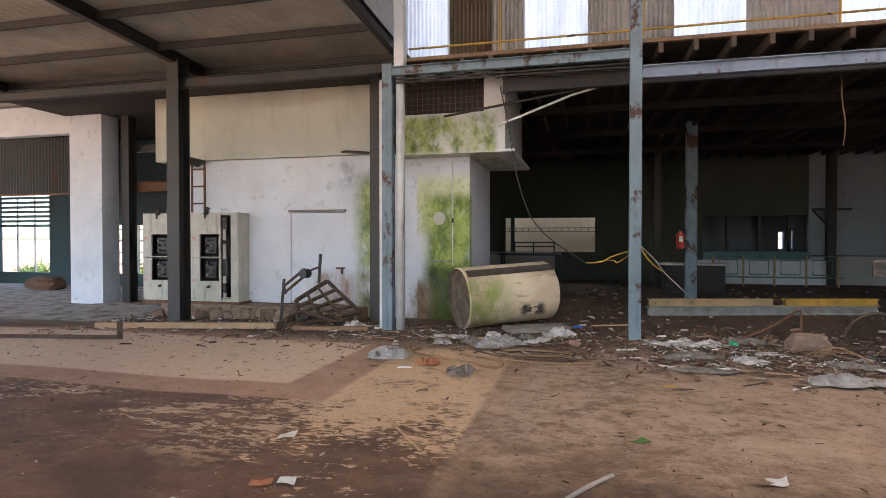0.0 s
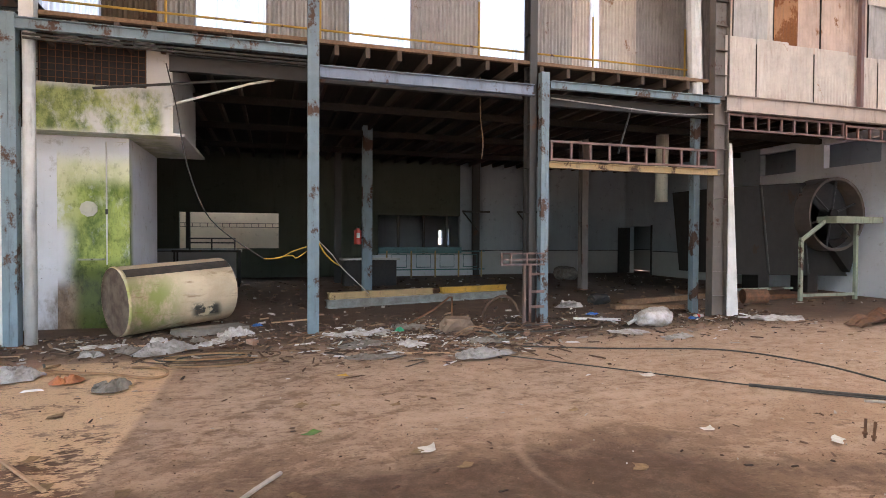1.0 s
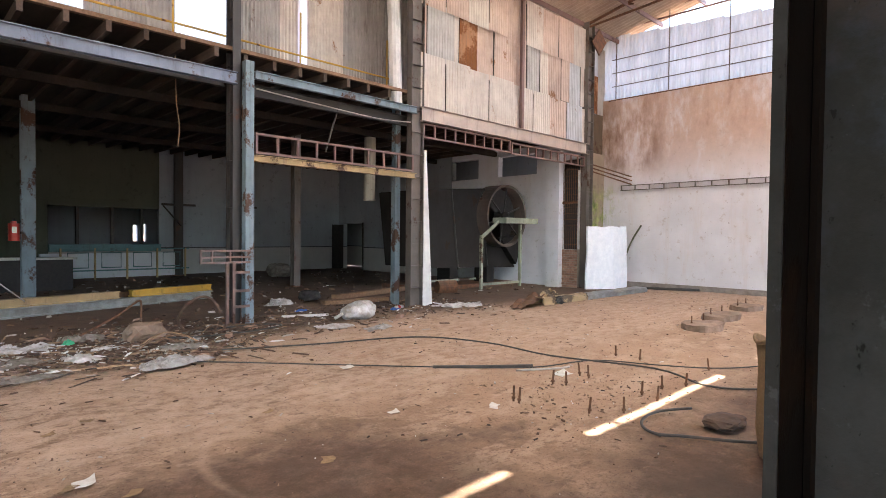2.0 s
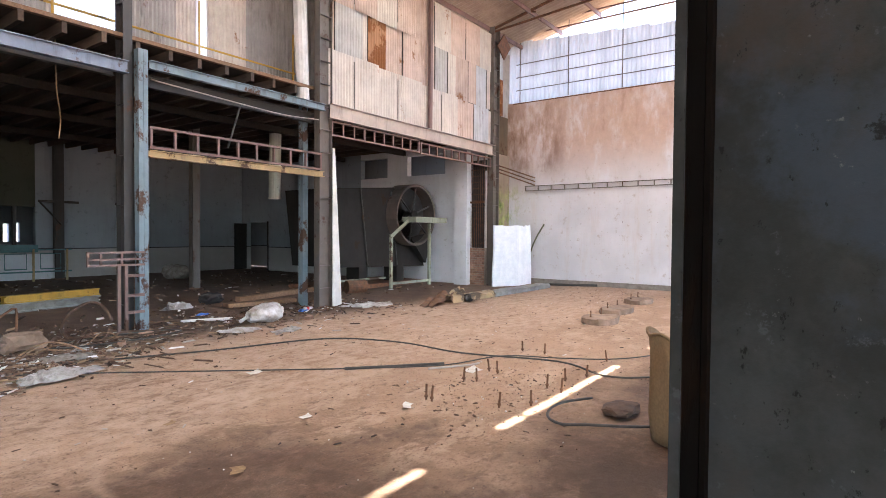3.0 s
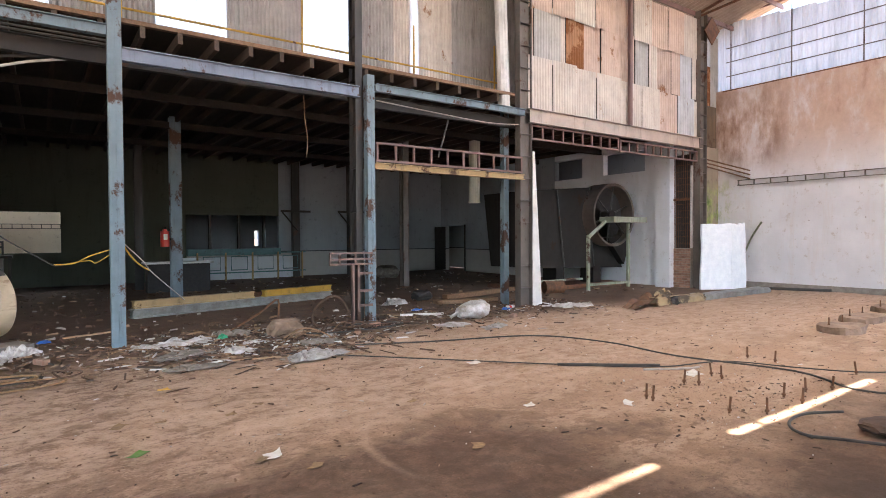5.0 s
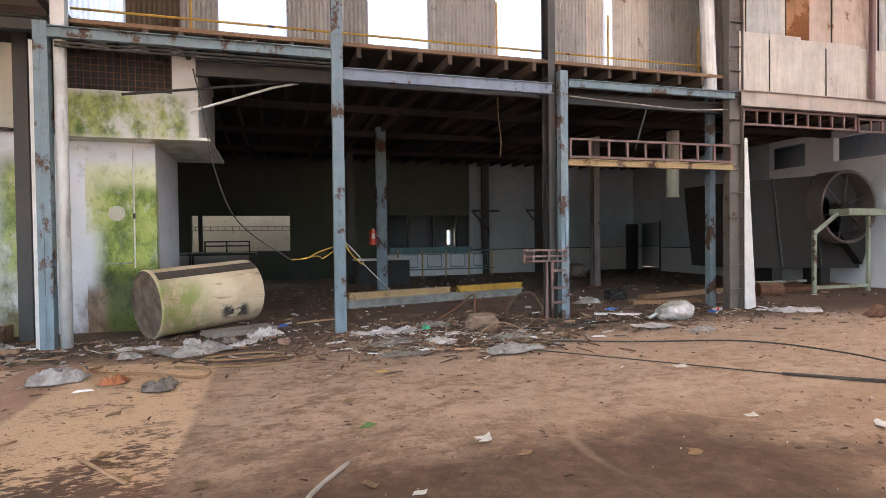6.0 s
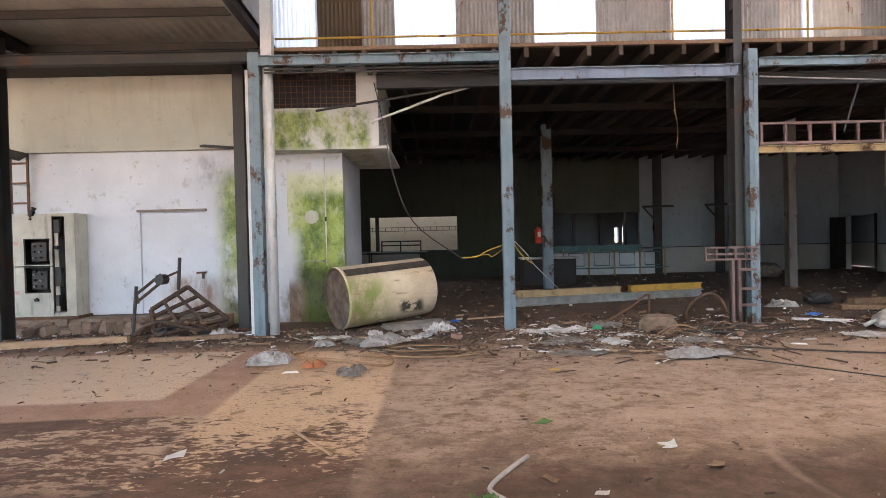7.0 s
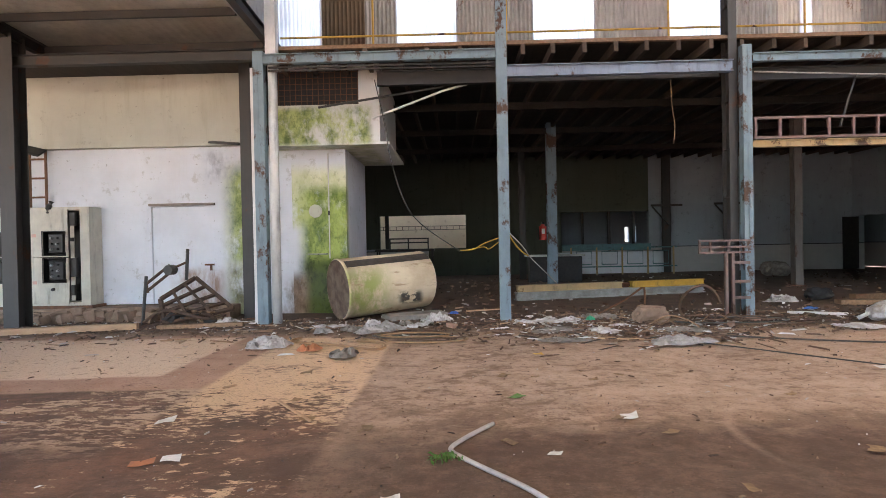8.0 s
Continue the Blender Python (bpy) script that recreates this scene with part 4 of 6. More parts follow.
# ---- loose materials ----
RAGGREY = plain("grey_cloth", (0.46, 0.44, 0.43), (0.24, 0.22, 0.2), 6, 0.95, 0.3)
RAGDARK = plain("dirty_cloth", (0.28, 0.25, 0.22), (0.14, 0.12, 0.1), 6, 0.95, 0.3)
PLASTIC = plain("white_plastic_film", (0.68, 0.67, 0.68), (0.3, 0.26, 0.22), 5, 0.45, 0.2)
PAPER = plain("waste_paper", (0.75, 0.74, 0.72), (0.6, 0.57, 0.52), 12, 0.9, 0.1)
RUBBER = plain("black_rubber", (0.035, 0.032, 0.03), (0.06, 0.055, 0.05), 12, 0.6, 0.1)
BROWNCABLE = plain("dusty_brown_cable", (0.13, 0.08, 0.05), (0.08, 0.05, 0.035), 12, 0.8, 0.1)
TANHOSE = plain("tan_hose", (0.36, 0.22, 0.11), (0.25, 0.15, 0.08), 9, 0.7, 0.1)
GREYHOSE = plain("grey_plastic_hose", (0.5, 0.46, 0.43), (0.38, 0.34, 0.31), 9, 0.7, 0.15)
YCABLE = plain("yellow_cable", (0.7, 0.42, 0.05), (0.55, 0.3, 0.04), 9, 0.6, 0.05)
GALV = plain("dull_galvanised_steel", (0.32, 0.34, 0.34), (0.2, 0.2, 0.19), 4, 0.5, 0.15, 0.3)
REDM = plain("red_enamel", (0.6, 0.035, 0.02), (0.5, 0.03, 0.02), 6, 0.3, 0.03)
PLANK = plain("pale_bare_timber", (0.5, 0.33, 0.2), (0.36, 0.23, 0.14), 4, 0.85, 0.3, stretch=(0.5, 4, 4))
SWITCH = painted("grey_cabinet_paint", (0.6, 0.57, 0.48), wear=0.63, rough=0.5)
FOAM = plain("white_foam_board", (0.84, 0.88, 0.93), (0.72, 0.77, 0.84), 5, 0.8, 0.25)
SACK = plain("tan_woven_sack", (0.27, 0.17, 0.085), (0.2, 0.125, 0.06), 40, 0.85, 0.4)
# fan steel this dark because the shade it stands in is part of the colour
FANSTEEL = painted("shade_dark_fan_steel", (0.034, 0.031, 0.028), wear=0.6, rust=(0.06, 0.04, 0.03), dirt=(0.02, 0.017, 0.014), rough=0.7, gloss=0.2)
PALEGREEN = painted("pale_green_paint", (0.34, 0.37, 0.28), wear=0.55)
TEAL = painted("teal_rail_paint", (0.12, 0.25, 0.27), wear=0.6)
ORANGEM = plain("orange_plastic", (0.45, 0.16, 0.06), (0.3, 0.12, 0.06), 9, 0.6, 0.1)
FADEDLABEL = plain("faded_label", (0.62, 0.36, 0.3), (0.5, 0.34, 0.28), 9, 0.8, 0.05)
GREENM = plain("green_plastic", (0.03, 0.4, 0.2), (0.03, 0.3, 0.15), 9, 0.5, 0.1)
BLUEM = plain("blue_plastic", (0.03, 0.15, 0.5), (0.03, 0.1, 0.4), 9, 0.5, 0.1)
LEAF = plain("fresh_leaf", (0.1, 0.2, 0.04), (0.05, 0.12, 0.02), 9, 0.6, 0.1, vary=0.5)


# ---- white wall fittings ----
d = tagged(new("door_1"), "closed white sheet door with rust stains", kind="structure")
d.location = (-6.44, 11.9, 0.26)
part("door_leaf", box(B(), -0.008, 1.365, 0, 0.05, 0, 2.15), WHITE, d)
part("drip_ledge", box(B(), -0.04, 1.42, -0.12, 0.0, 2.17, 2.22), CONCRETE, d)
part("latch", box(B(), 1.15, 1.36, -0.025, 0, 0.83, 0.87), RUST, d)
part("hasp", box(B(), 1.27, 1.31, -0.04, 0, 0.72, 0.86), RUST, d)
part("door_rail", box(B(), 0.02, 1.36, -0.008, 0, 0.88, 0.9), WHITE, d)
g = tagged(new("window_2"), "dark wire-mesh vent opening in the loft box", kind="structure")
# black sheet in place of the unlit depth behind the vent
part("shade_backing", box(B(), -3.45, -1.69, 11.44, 11.46, 4.45, 5.2), BLACK, g)
for i in range(15):
    part("mesh_wire", box(B(), -3.4 + 0.12 * i, -3.388 + 0.12 * i, 11.36, 11.372, 4.45, 5.2), RUST, g)
for i in range(6):
    part("mesh_wire", box(B(), -3.45, -1.69, 11.374, 11.384, 4.55 + 0.12 * i, 4.56 + 0.12 * i), RUST, g)
k = thing("conduit", "thin white conduit with a small switch on the mossy wall", "conduit", (0, 11.83, 0))
part("pipe", tube(B(), [(-2.15, 0, 3.52), (-2.48, 0, 3.52), (-2.48, 0, 1.2)], 0.014, 6, 1), WHITEPAINT, k)
part("clamp", box(B(), -2.5, -2.46, -0.02, 0.02, 2.15, 2.25), DARK, k)
k = thing("wall_plate", "round pale plaster patch plate on the mossy wall", "plate", (-2.78, 11.83, 2.25))
part("disc", tube(B(), [(0, 0.03, 0), (0, -0.015, 0)], 0.15, 9, 1), CREAM, k)
part("boss", tube(B(), [(0, 0.0, 0), (0, -0.03, 0)], 0.08, 7, 1), CREAM, k)
solo("handle_bar", tube(B(), [(-2.95, 11.84, 1.3), (-2.93, 11.76, 1.3), (-2.55, 11.76, 1.3), (-2.53, 11.84, 1.3)], 0.02, 6, 1), PALEGREEN, "pale green bar handle on the mossy wall", "handle")
for z in (4.88, 4.82):
    solo("service_pipe", tube(B(), [(-3.2, 10.1, z), (1.1, 10.1, z - 0.01)], 0.02, 6, 1), DARK, "thin dark service pipe under the beam", "pipe", group="service pipes")


def cabinet(x, label):
    c = thing("switchgear_cabinet", label, "electrical cabinet", (x, 11.36, 0.3), "switchgear cabinets")
    bm = B()
    # carcass as a shell, open where the doors are cut out
    box(bm, 0, 1.3, 0.3, 0.47, 0, 2.12)
    box(bm, 0, 0.04, 0.03, 0.3, 0, 2.12)
    box(bm, 1.1, 1.3, 0.03, 0.3, 0, 2.12)
    box(bm, 0.041, 1.099, 0.03, 0.3, 2.06, 2.12)
    box(bm, 0.041, 1.099, 0.03, 0.3, 0, 0.08)
    part("body", bm, SWITCH, c)
    part("lining", box(B(), 0.045, 1.095, 0.27, 0.298, 0.085, 2.055), BLACK, c, "black sheet for the unlit cabinet interior")
    part("skid", box(B(), -0.05, 1.35, 0.0, 0.5, -0.1, 0.0), RUST, c)
    spec = ((1.05, 2.08, 1.08, 1.6), (0.04, 1.03, 0.5, 1.02))
    for z0, z1, a, b in spec:
        bm = B()
        box(bm, 0.03, 0.29, 0.0, 0.028, z0, z1)
        box(bm, 0.8, 0.85, 0.0, 0.028, z0, z1)
        box(bm, 0.29, 0.8, 0.0, 0.028, b, z1)
        box(bm, 0.29, 0.8, 0.0, 0.028, z0, max(a, z0 + 0.005))
        dr = part("door", bm, SWITCH, c)
        part("opening_frame", tube(B(), [(0.29, -0.006, a), (0.8, -0.006, a), (0.8, -0.006, b), (0.29, -0.006, b), (0.29, -0.006, a)], 0.012, 4, 1), DARK, dr)
        br = part("breaker", box(B(), 0.38, 0.7, 0.06, 0.24, a + 0.06, b - 0.06), DARK, c, "gutted black breaker", bevel=0.015)
        for i in range(3):
            for j in range(2):
                part("terminal", tube(B(), [(0.46 + 0.13 * j, 0.06, a + 0.14 + 0.12 * i), (0.46 + 0.13 * j, 0.0, a + 0.13 + 0.12 * i)], 0.024, 8, 1), (GALV, DARK)[(i + j) % 2], br)
        part("door_knob", tube(B(), [(0.52, 0.0, a - 0.14), (0.52, -0.05, a - 0.15)], 0.035, 8, 1), DARK, dr)
        part("bent_flap", box(B(), 0.0, 0.05, -0.09, 0.0, 0, 0.34, pose(0.81, 0.0, a + 0.08, 0, 0, 25)), SWITCH, dr)
        part("label_plate", box(B(), 0.06, 0.16, -0.004, 0.0, z0 + 0.43, z0 + 0.5), FADEDLABEL, dr, "faded orange label")
    part("bay_panel", box(B(), 0.87, 0.95, 0.05, 0.07, 0.1, 2.0), SWITCH, c, "pale panel inside the open wiring bay")
    for z, h, w in ((1.72, 0.28, 0.12), (1.38, 0.08, 0.06), (0.62, 0.4, 0.13), (0.22, 0.22, 0.08)):
        part("bay_relay", box(B(), 0.9, 0.9 + w, -0.01, 0.06, z, z + h), DARK, c, bevel=0.01)
    part("lifting_horn", tube(B(), [(0.42, 0.06, 2.0), (0.44, 0.0, 2.08), (0.47, 0.06, 2.24)], 0.055, 8, 2), DARK, c)
    return c


cabinet(-8.86, "grey switchgear cabinet with gutted openings on the plinth")
cabinet(-10.22, "stripped grey switchgear cabinet behind the dark column")
t = thing("cable_ladder", "upright rusty cable ladder on the wall", "cable ladder", (-9.1, 11.72, 2.45))
for x in (0, 0.36):
    part("stile", box(B(), x, x + 0.04, 0, 0.04, 0, 1.3), RUST, t)
for i in range(3):
    part("rung", box(B(), 0.041, 0.359, 0, 0.03, 0.2 + 0.42 * i, 0.24 + 0.42 * i), RUST, t)


def crumple(name, label, category, at, a, b, h, material, seed, turn=0.0, group="", n=40):
    """A crumpled cloth or film lying on the floor: a thin sheet, folded and creased."""
    bm, layers = B(), ([], [])
    for i in range(n):
        rows = ([], [])
        for j in range(n):
            u, v = 2 * i / (n - 1) - 1, 2 * j / (n - 1) - 1
            rad = max(abs(u), abs(v))
            x, y = 0.8 * a * u * (1 - 0.22 * v * v), 0.8 * b * v * (1 - 0.22 * u * u)
            q = Vector((x, y, 0)) + Vector((seed * 3.7, seed * 1.9, seed))
            # gathered in the plane, so that folds lean over one another
            x += 0.5 * a * noise.noise(q * 2.1) + 0.09 * noise.noise(q * 6.5 + Vector((5, 1, 2)))
            y += 0.5 * b * noise.noise(q * 2.1 + Vector((9, 2, 4))) + 0.07 * noise.noise(q * 6.5 + Vector((1, 7, 3)))
            puff = min(1.0, 2.2 * abs(noise.noise(q * 4.2 + Vector((3, seed, 0)))))
            fold = min(1.0, 2.2 * abs(noise.noise(q * 9.5 + Vector((seed, 5, 1)))))
            fine = max(0.0, 1 - 3 * abs(noise.noise(q * 19 + Vector((2, 8, seed)))))
            body = max(0.0, 0.35 + noise.noise(q * 1.7 + Vector((7, 7, seed))))
            edge = 1 - rad ** 3 * (0.8 + 0.5 * noise.noise(q * 3 + Vector((6, 6, 6))))
            z = h * ((1 - rad ** 2) * (0.12 * body + 0.34 * puff * (0.3 + body)) + min(1.0, 0.2 / h) * max(0.05, edge) * (0.34 * fold + 0.13 * fine)) + 0.008
            rows[0].append(bm.verts.new((x, y, z)))
            rows[1].append(bm.verts.new((x, y, z - 0.005)))
        layers[0].append(rows[0])
        layers[1].append(rows[1])
    top, bot = layers
    for i in range(n - 1):
        for j in range(n - 1):
            bm.faces.new((top[i][j], top[i + 1][j], top[i + 1][j + 1], top[i][j + 1]))
            bm.faces.new((bot[i][j], bot[i][j + 1], bot[i + 1][j + 1], bot[i + 1][j]))
    for i in range(n - 1):
        for p, q, r_, s in ((top[i][0], bot[i][0], bot[i + 1][0], top[i + 1][0]), (top[i][-1], top[i + 1][-1], bot[i + 1][-1], bot[i][-1]), (top[0][i], top[0][i + 1], bot[0][i + 1], bot[0][i]), (top[-1][i], bot[-1][i], bot[-1][i + 1], top[-1][i + 1])):
            bm.faces.new((p, q, r_, s))
    ob = solo(name, bm, material, label, category, (at[0], at[1], 0.0), group)
    ob.rotation_euler = (0, 0, radians(turn))
    return ob


DRYLEAF = plain("dry_leaf", (0.3, 0.2, 0.1), (0.18, 0.11, 0.06), 20, 0.8, 0.2, vary=0.6)


def paper(label, x, y, a, material, seed, turn):
    """A thin creased sheet with a curled corner."""
    q, bm, n = random.Random(seed), B(), 5
    skew, ratio, curl = q.uniform(-0.3, 0.3), q.uniform(0.5, 0.75), q.uniform(0.04, 0.12)
    layers = []
    for dz in (0.004, 0.0):
        layers.append([[bm.verts.new((a * (u + skew * v), a * ratio * (v + 0.25 * math.sin(3 * u + seed)), 0.006 + dz + a * (curl * max(0, u + v - 0.3) ** 2 + 0.1 * abs(noise.noise(Vector((u * 2, v * 2, seed))))))) for v in [2 * j / (n - 1) - 1 for j in range(n)]] for u in [2 * i / (n - 1) - 1 for i in range(n)]])
    t_, b_ = layers
    for i in range(n - 1):
        for j in range(n - 1):
            bm.faces.new((t_[i][j], t_[i + 1][j], t_[i + 1][j + 1], t_[i][j + 1]))
            bm.faces.new((b_[i][j], b_[i][j + 1], b_[i + 1][j + 1], b_[i + 1][j]))
        for p, r_ in (((t_[i][0], b_[i][0]), (t_[i + 1][0], b_[i + 1][0])), ((t_[i + 1][-1], b_[i + 1][-1]), (t_[i][-1], b_[i][-1])), ((t_[0][i + 1], b_[0][i + 1]), (t_[0][i], b_[0][i])), ((t_[-1][i], b_[-1][i]), (t_[-1][i + 1], b_[-1][i + 1]))):
            bm.faces.new((p[0], p[1], r_[1], r_[0]))
    ob = solo("dry_leaf" if material is DRYLEAF else "leaf" if material is LEAF else "paper_scrap", bm, material, label, "leaf" if material in (DRYLEAF, LEAF) else "paper", (x, y, 0), "paper scraps" if material is not DRYLEAF else "dry leaves")
    ob.rotation_euler = (0, 0, radians(turn))
    return ob


R = "rags and litter on the floor"
crumple("rag", "crumpled grey rag on the dirt floor", "rag", (-2.5, 7.75), 0.36, 0.3, 0.26, RAGGREY, 1.3, 15, R)
crumple("rag", "grey cloth heaped before the tank", "rag", (-1.05, 9.1), 0.5, 0.34, 0.26, RAGGREY, 2.7, 20, R, 48)
crumple("rag", "dark dirty cloth beside the grey heap", "rag", (-1.5, 9.2), 0.36, 0.22, 0.12, RAGDARK, 22.7, -25, R)
crumple("plastic_sheet", "torn strip of white film on the cloth heap", "plastic film", (-0.5, 9.45), 0.36, 0.13, 0.14, PLASTIC, 23.9, 35, R)
crumple("plastic_sheet", "flat torn film before the blue post", "plastic film", (-2.0, 9.7), 0.42, 0.12, 0.06, PLASTIC, 25.1, 5, R)
crumple("rag", "beige dusty cloth strip among the litter", "rag", (1.9, 7.9), 0.42, 0.2, 0.09, RAGDARK, 26.3, -8, R)
crumple("plastic_sheet", "narrow white film strip among the litter", "plastic film", (3.15, 9.15), 0.5, 0.1, 0.06, PLASTIC, 27.5, 3, R)
crumple("rag", "small dark rag near the cables", "rag", (-1.3, 6.95), 0.3, 0.2, 0.14, RAGDARK, 3.1, 0, R)
crumple("plastic_sheet", "white plastic film beside the tank", "plastic film", (-0.1, 10.3), 0.4, 0.26, 0.24, PLASTIC, 4.2, 40, R)
crumple("plastic_sheet", "white plastic strip on the dirt", "plastic film", (2.1, 9.75), 0.85, 0.26, 0.12, PLASTIC, 5.9, 5, R, 48)
crumple("plastic_sheet", "white plastic film among the litter", "plastic film", (2.65, 8.6), 0.42, 0.24, 0.15, PLASTIC, 6.6, -10, R)
crumple("rag", "pale dusty cloth among the litter", "rag", (3.45, 7.6), 0.6, 0.32, 0.14, RAGGREY, 7.4, 8, R)
crumple("rag", "pinkish dusty cloth near the stone", "rag", (3.9, 8.6), 0.5, 0.25, 0.12, RAGDARK, 8.8, 0, R)
crumple("rag", "dark dirty cloth among the litter", "rag", (1.9, 8.8), 0.5, 0.3, 0.08, RAGDARK, 8.1, 0, R)
crumple("rag", "earth-coloured cloth among the litter", "rag", (2.95, 10.2), 0.4, 0.3, 0.2, RAGDARK, 9.1, 0, R)
crumple("rag", "dirty grey cloth inside the hall", "rag", (7.7, 12.6), 0.5, 0.35, 0.32, RAGGREY, 9.7, 0, R)
def lying_sack(x, y, L, turn):
    """A filled sack lying on its side, one end gathered, the other torn open."""
    k = thing("plastic_sack", "half-full white plastic sack lying on the dirt", "sack", (x, y, 0), R)
    bm, n, m, rings = B(), 36, 16, []
    for i in range(m + 1):
        f = i / m
        r = 0.2 * (0.25 + 0.95 * math.sin(math.pi * min(1, 0.1 + 0.62 * f)) ** 0.8)
        ring = []
        for j in range(n):
            a = 2 * math.pi * j / n
            q = Vector((f * 3, 1.5 * math.cos(a), 1.5 * math.sin(a)))
            w = r * (1 + 0.22 * noise.noise(q * 1.3) + 0.14 * abs(noise.noise(q * 3.1)) + 0.05 * math.sin(9 * a) * (1 - f))
            ring.append(bm.verts.new((L * (f - 0.5) + 0.04 * noise.noise(q * 2), 1.25 * w * math.cos(a), max(0.0, 0.8 * w * math.sin(a) + 0.13 + 0.06 * f))))
        rings.append(ring)
    for p, q in zip(rings, rings[1:]):
        for j in range(n):
            bm.faces.new((p[j], p[(j + 1) % n], q[(j + 1) % n], q[j]))
    bm.faces.new(rings[0][::-1])
    bm.faces.new(rings[-1])
    part("bag", bm, PLASTIC, k, smooth=True)
    part("gathered_neck", tube(B(), [(-L / 2, 0, 0.13), (-L / 2 - 0.08, 0.02, 0.08), (-L / 2 - 0.16, 0.05, 0.03)], 0.035, 8, 3), PLASTIC, k, smooth=True)
    part("filling", tube(B(), [(L / 2 - 0.02, 0, 0.17), (L / 2 + 0.02, 0, 0.17)], 0.12, 14, 1), OCHRE, k, "ochre stained open end")
    k.rotation_euler = (0, 0, radians(turn))


lying_sack(7.8, 9.35, 0.62, -14)
crumple("plastic_sheet", "flat white plastic piece on the dirt", "plastic film", (6.85, 8.75), 0.42, 0.3, 0.08, PLASTIC, 11.2, 0, R)
crumple("rag", "flat beige cloth on the dirt", "rag", (7.35, 8.1), 0.45, 0.25, 0.07, RAGGREY, 12.3, 20, R)
crumple("plastic_sheet", "long white plastic sheet near the dark column", "plastic film", (11.0, 9.5), 0.8, 0.4, 0.12, PLASTIC, 13.1, -20, R, 48)
crumple("rag", "white cloth at the foot of the broken frame", "rag", (-4.2, 10.4), 0.25, 0.2, 0.24, PLASTIC, 14.2, 0, R)
crumple("plastic_lump", "orange plastic lump beside the cables", "litter", (-1.85, 7.4), 0.2, 0.16, 0.16, ORANGEM, 15.5, 0, R, 12)
crumple("plastic_scrap", "green plastic scrap in the litter", "litter", (2.75, 9.9), 0.16, 0.12, 0.2, GREENM, 16.5, 0, R, 10)
for x, y, s in ((0.25, 11.3, 17), (7.5, 11.1, 18), (9.3, 9.9, 19)):
    crumple("plastic_scrap", "small blue plastic scrap", "litter", (x, y), 0.12, 0.1, 0.12, BLUEM, s + 0.3, 0, R, 9)
for x, y, a, s, tn in ((-2.25, 4.22, 0.13, 20, 30), (-1.76, 3.35, 0.12, 21, 0), (0.95, 3.36, 0.08, 22, 0), (1.72, 4.18, 0.13, 23, 10), (5.1, 5.85, 0.16, 24, 0), (-0.13, 2.66, 0.1, 25, 0), (5.2, 3.4, 0.14, 26, 30), (6.9, 3.7, 0.2, 27, 0), (1.35, 6.87, 0.1, 28, 0), (4.32, 3.95, 0.1, 29, 0)):
    a *= 0.58
    paper("creased scrap of waste paper on the dirt" if s != 28 else "yellow cord scrap on the dirt", x, y, a, PAPER if s != 28 else YCABLE, s, tn)
paper("orange wrapper scrap on the dirt", -1.93, 3.27, 0.08, ORANGEM, 30, 20)
paper("fresh green leaf on the dirt", 0.84, 4.83, 0.07, LEAF, 31, 35)
for i in range(14):
    q = random.Random(900 + i)
    paper("dry brown leaf on the dirt", q.uniform(-1.5, 3.5), q.uniform(2.6, 6.0), 0.045 + 0.03 * q.random(), DRYLEAF, 40 + i, 360 * q.random())

# ---- cables and hoses ----
C = "cables and hoses on the floor"


def cable(label, pts, r, material, z=0.012, category="cable"):
    return solo("cable" if category == "cable" else "hose", tube(B(), [(p[0], p[1], (p[2] if len(p) > 2 else z)) for p in pts], r, 7, 5), material, label, category, group=C, smooth=True)


cable("long black cable snaking over the dirt", [(4.29, 8.03), (5.57, 7.48), (7.24, 6.9), (7.78, 5.72), (7.71, 4.42), (8.07, 3.02), (7.67, 2.21), (7.94, 1.73), (8.46, 1.34), (9.5, 0.2)], 0.013, RUBBER)
cable("long thin black cable over the dirt", [(3.0, 8.2), (3.83, 7.38), (4.91, 6.19), (6.0, 5.0), (6.91, 4.16), (7.9, 3.84), (8.28, 3.11), (8.66, 2.5), (9.26, 2.11), (10.31, 1.75), (12, 1.2)], 0.009, RUBBER)
cable("thick black hose piece on the dirt", [(5.9, 5.05), (6.45, 4.59), (6.95, 4.2)], 0.02, RUBBER, 0.02, "hose")
cable("pale plastic strip on the dirt", [(6.6, 4.2), (7.1, 3.9), (7.3, 3.85)], 0.015, GREYHOSE, 0.012, "hose")
cable("stiff dark hose loop by the sack", [(6.6, 1.95), (6.27, 2.13), (5.94, 2.14), (5.69, 2.03), (5.6, 1.85), (5.72, 1.66), (5.96, 1.25), (6.3, 0.9)], 0.014, RUBBER, 0.02, "hose")
cable("grey flattened hose lying bent on the dirt", [(0.56, 3.99), (0.42, 3.8), (0.29, 3.6), (0.22, 3.46), (0.23, 3.38), (0.3, 3.27), (0.45, 3.07), (0.61, 2.87), (0.74, 2.68), (1.0, 2.2)], 0.017, GREYHOSE, 0.02, "hose")
cable("tan hose coiled near the rag", [(-2.2, 8.4), (-2.3, 8.15), (-2.0, 7.9), (-1.5, 7.7), (-0.9, 7.3), (-0.75, 7.5), (-0.9, 7.85), (-1.25, 8.0)], 0.018, TANHOSE, 0.02, "hose")
for i in range(6):
    rr = random.Random(40 + i)
    cx, cy, a = -0.5 + 0.5 * rr.random(), 7.9 + 0.5 * rr.random(), 0.5 + 0.5 * rr.random()
    cable("dark cable coil near the tank", [(cx + a * math.cos(q * 0.9 + i), cy + 0.4 * a * math.sin(q * 0.9 + i), 0.02 + 0.012 * i) for q in range(8)], 0.011, (RUBBER, BROWNCABLE, TANHOSE)[i % 3])
